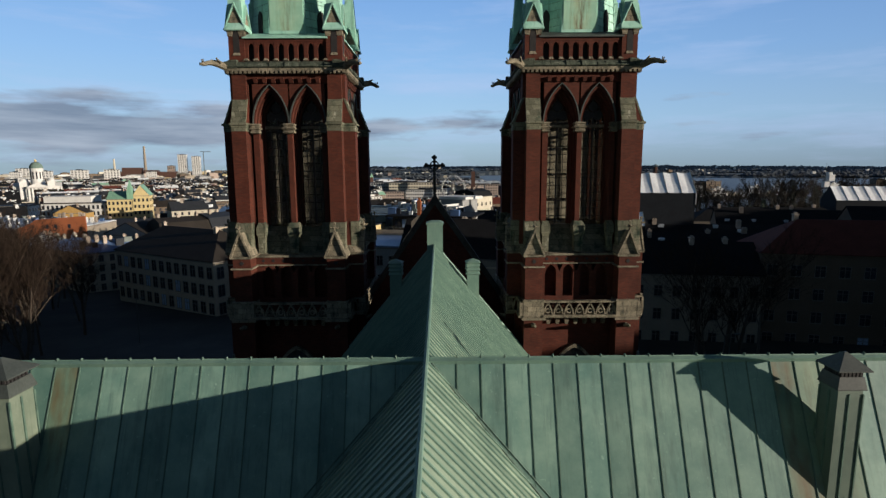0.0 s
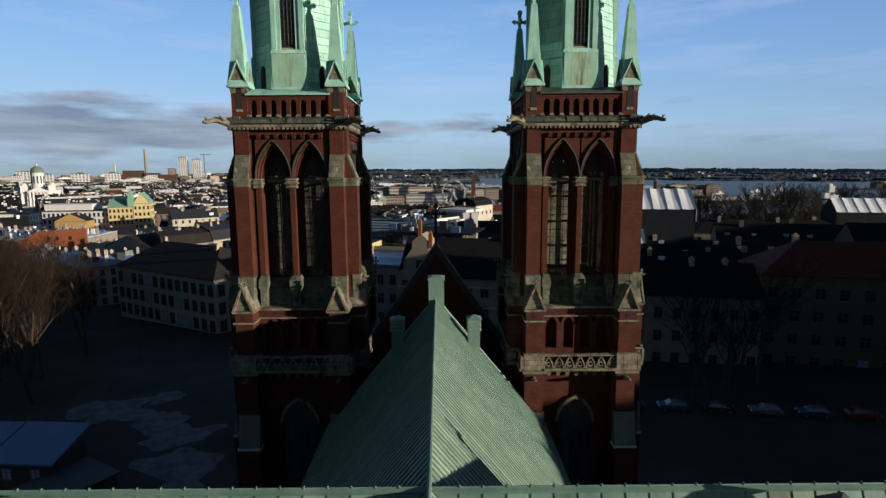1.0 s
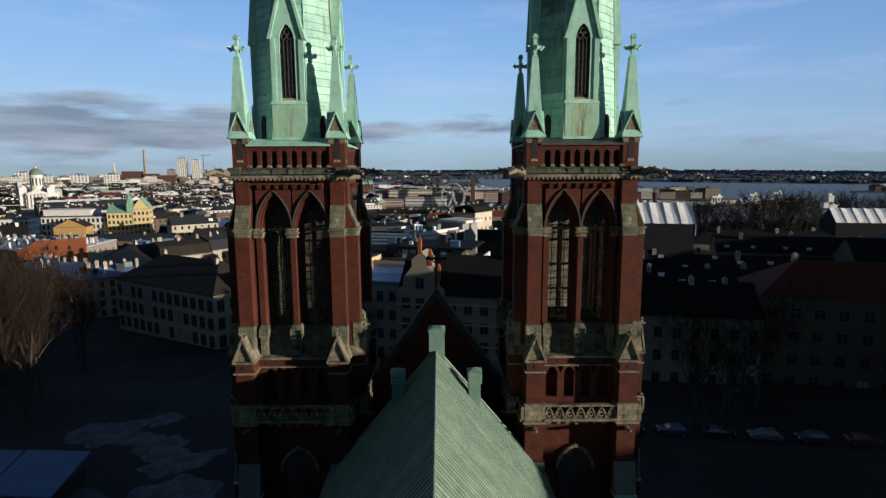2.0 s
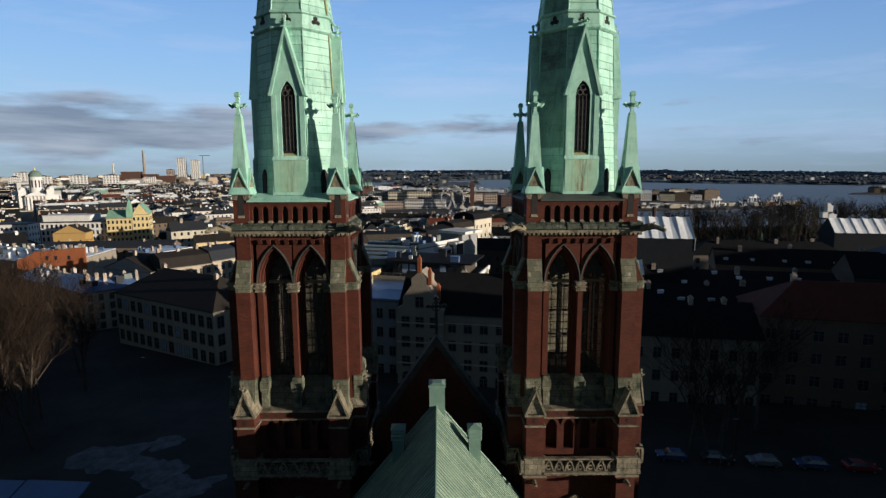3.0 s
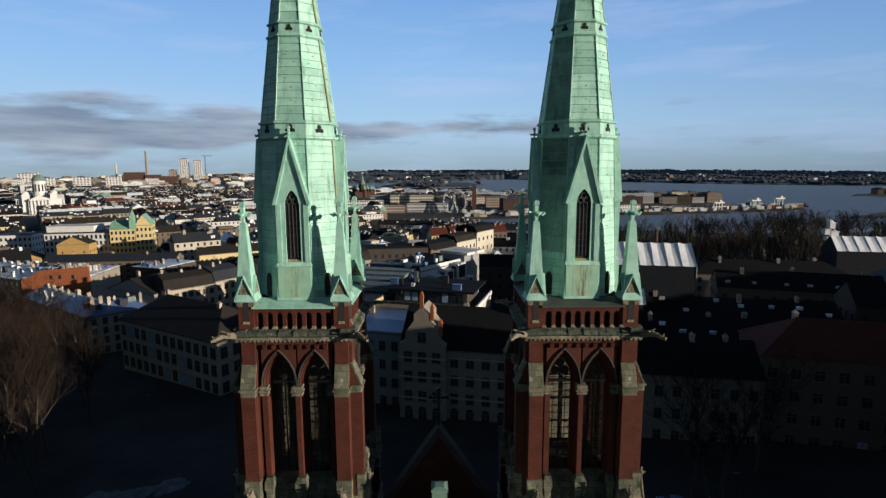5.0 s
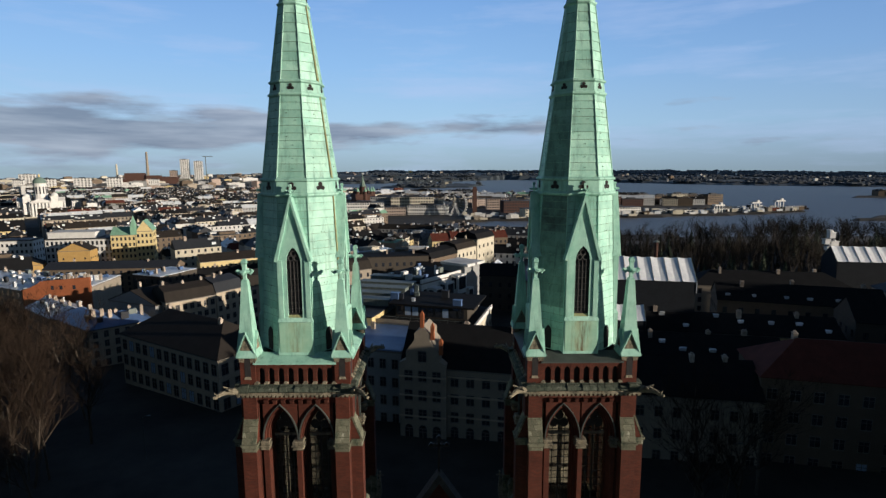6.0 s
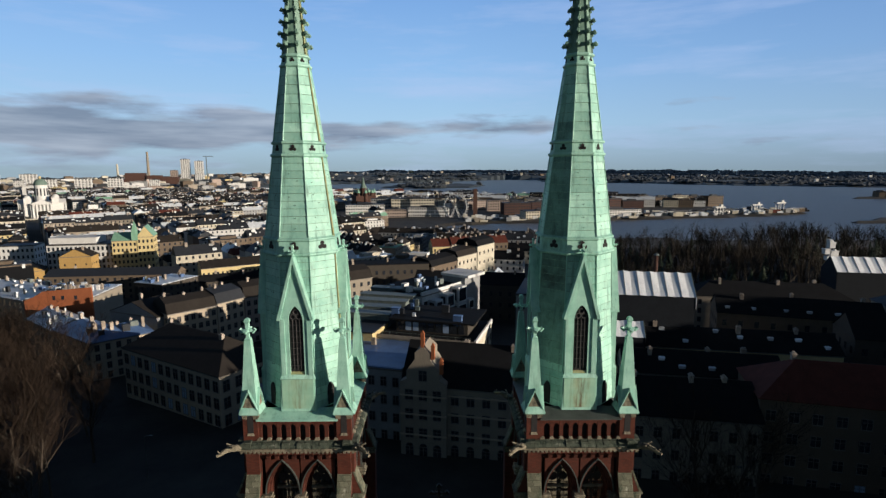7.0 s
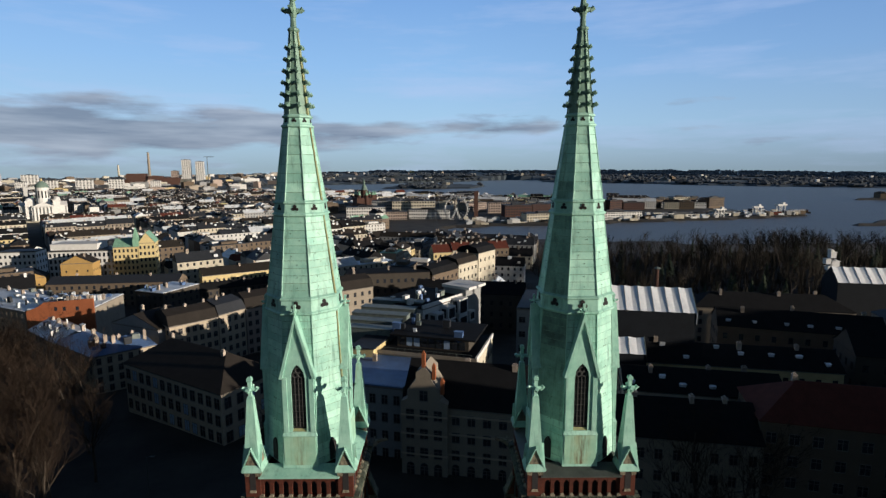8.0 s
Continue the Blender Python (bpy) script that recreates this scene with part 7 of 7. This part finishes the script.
tagged(part("far_woods", g, simple("far_woods", (0.026, 0.032, 0.039), (0.038, 0.045, 0.051), 0.02, 0.95, by="island", spread=0.06, bumpy=0)), "dark winter woods along the far shores, haze in the colour", "woods", "", "stuff")


# ---- the church's square: sheds, snow, lamps, parked cars ----
# near-black mottling in the snow's colour stands in for tree shadows
SNOW = simple("shade_mottled_snow", (0.018, 0.018, 0.019), (0.12, 0.123, 0.13), 0.5, 0.8, bumpy=0.5)


def snow_patch(x, y, r, seed):
    rnd = random.Random(seed)
    n = 26
    edge = [r * (0.55 + 0.45 * abs(noise.noise(Vector((math.cos(6.283 * k / n) * 1.4, math.sin(6.283 * k / n) * 1.4, seed))) * 1.6 + 0.4)) for k in range(n)]
    ring = lambda f, z: [(f * edge[k] * math.cos(6.283 * k / n) * 1.5, f * edge[k] * math.sin(6.283 * k / n), z) for k in range(n)]
    g = Geo().loft([ring(1.0, -0.05), ring(0.97, 0.03), ring(0.6, 0.07)])
    ob = part("snow_patch", g, SNOW)
    ob.matrix_world = pose(x, y, height(x, y), 0, 0, rnd.uniform(-20, 20))
    tagged(ob, "patch of old snow, tree shade mottled into its colour", "snow", "snow patches", "stuff")


for k, (x, y, r) in enumerate(((-31, 72, 5), (-35, 79, 4.2), (-40, 84, 4), (-50, 87.5, 5.5), (-29, 66, 3.2), (-43, 92, 2.5))):
    snow_patch(x, y, r, k + 1)


def shed(x, y, rot):
    ob = thing("park_shed", "dark wooden shed with a snowy lean-to roof", "shed", pose(x, y, GROUND, 0, 0, rot), "park sheds")
    part("wall", Geo().box(-3.6, 3.6, -2.6, 2.6, -1, 3.6), PLASTER["dark"], ob)
    part("roof", Geo().loft([[(-4, -3.2, 3.4), (4, -3.2, 3.4), (4, 3.2, 5.2), (-4, 3.2, 5.2)], [(-4, -3.2, 3.6), (4, -3.2, 3.6), (4, 3.2, 5.4), (-4, 3.2, 5.4)]]), SHEET["blue"], ob)
    for u in (-1.9, 1.5):
        window_at(ob, pose(u, -2.6, 1.5), 1.0, 1.1, SKYPANE)
    return ob


sheds = [shed(-46.2 - 8.2 * k, 69.5 + 0.4 * k, -4) for k in range(3)]
annex = thing("park_annex", "low dark annex beside the sheds", "shed", pose(-40, 64, GROUND, 0, 0, -30))
part("wall", Geo().box(-3, 3, -4, 4, -1, 2.6), PLASTER["dark"], annex)
part("roof", Geo().box(-3.3, 3.3, -4.3, 4.3, 2.6, 2.8), SHEET["slate"], annex)


def street_lamp(x, y, tall, arm):
    ob = thing("street_lamp", "slender grey street lamp with a curved arm", "lamp", pose(x, y, height(x, y)), "street lamps")
    part("pole", Geo().tube((0, 0, -0.5), (0, 0, tall), 0.09, 0.05, 8), DARK_METAL, ob)
    part("arm", Geo().tube((0, 0, tall), (arm * 0.5, 0, tall + 0.25), 0.04, 0.04, 6).tube((arm * 0.5, 0, tall + 0.25), (arm, 0, tall + 0.25), 0.04, 0.04, 6), DARK_METAL, ob)
    part("lamp_head", Geo().box(arm - 0.35, arm + 0.35, -0.16, 0.16, tall + 0.15, tall + 0.3), DARK_METAL, ob)
    return ob


for x, y, tall, arm in ((37.3, 78, 9.5, 1.6), (58, 74, 9, 1.6), (-24, 96, 8, 1.2), (-56, 108, 8, 1.2), (-72, 96, 7, 1.2), (26, 92, 9, 1.4), (47, 94, 9, 1.4), (-88, 118, 8, 1.2)):
    street_lamp(x, y, tall, arm)

PAINT = {n: simple("car_" + n, c, tuple(min(1, v * 1.2) for v in c), 2.0, 0.25, bumpy=0, spec=0.7) for n, c in (("dark", (0.02, 0.022, 0.026)), ("silver", (0.12, 0.125, 0.13)), ("white", (0.5, 0.5, 0.5)), ("red", (0.2, 0.02, 0.02)), ("blue", (0.03, 0.05, 0.12)))}
TYRE = simple("tyre_rubber", (0.012, 0.012, 0.012), (0.02, 0.02, 0.02), 5.0, 0.9)


def car(paint):
    ob = thing("parked_car", paint + " parked car on the street", "car", None, "parked cars")
    side = [(-2.1, 0.35), (2.1, 0.35), (2.15, 0.75), (1.9, 0.9), (1.05, 0.98), (-1.9, 1.0), (-2.15, 0.8)]
    part("body", Geo().extrude(side, -0.85, 0.85), PAINT[paint], ob)
    cab = Geo().loft([[(-1.75, -0.8, 0.98), (1.1, -0.8, 0.98), (1.1, 0.8, 0.98), (-1.75, 0.8, 0.98)], [(-1.35, -0.62, 1.45), (0.35, -0.62, 1.45), (0.35, 0.62, 1.45), (-1.35, 0.62, 1.45)]])
    part("window_band", cab, PANE, ob)
    part("roof", Geo().loft([[(-1.4, -0.64, 1.44), (0.4, -0.64, 1.44), (0.4, 0.64, 1.44), (-1.4, 0.64, 1.44)], [(-1.25, -0.55, 1.5), (0.2, -0.55, 1.5), (0.2, 0.55, 1.5), (-1.25, 0.55, 1.5)]]), PAINT[paint], ob)
    for u in (-1.3, 1.3):
        for v in (-0.82, 0.82):
            w = part("wheel", Geo().tube((u, v - 0.1, 0.32), (u, v + 0.1, 0.32), 0.32, 0.32, 12), TYRE, ob)
            part("rim", Geo().tube((u, v - 0.11, 0.32), (u, v + 0.11, 0.32), 0.19, 0.19, 10), PAINT["silver"], w)
    for v in (-0.6, 0.6):
        part("headlight", Geo().box(2.02, 2.16, v - 0.18, v + 0.18, 0.66, 0.8), PLASTER["white"], ob)
    return ob


cars = {n: car(n) for n in PAINT}
rnd = random.Random(4)
used = set()
for k in range(8):
    x, y, rot = 28 + 6.2 * k, 86.5 - 1.0 * k, -9 + rnd.choice((0, 180))
    n = ("dark", "blue", "dark", "silver", "blue", "red", "dark", "white")[k]
    m = pose(x, y, height(x, y), 0, 0, rot)
    if n in used:
        copy_thing(cars[n], m)
    else:
        used.add(n)
        cars[n].matrix_world = m
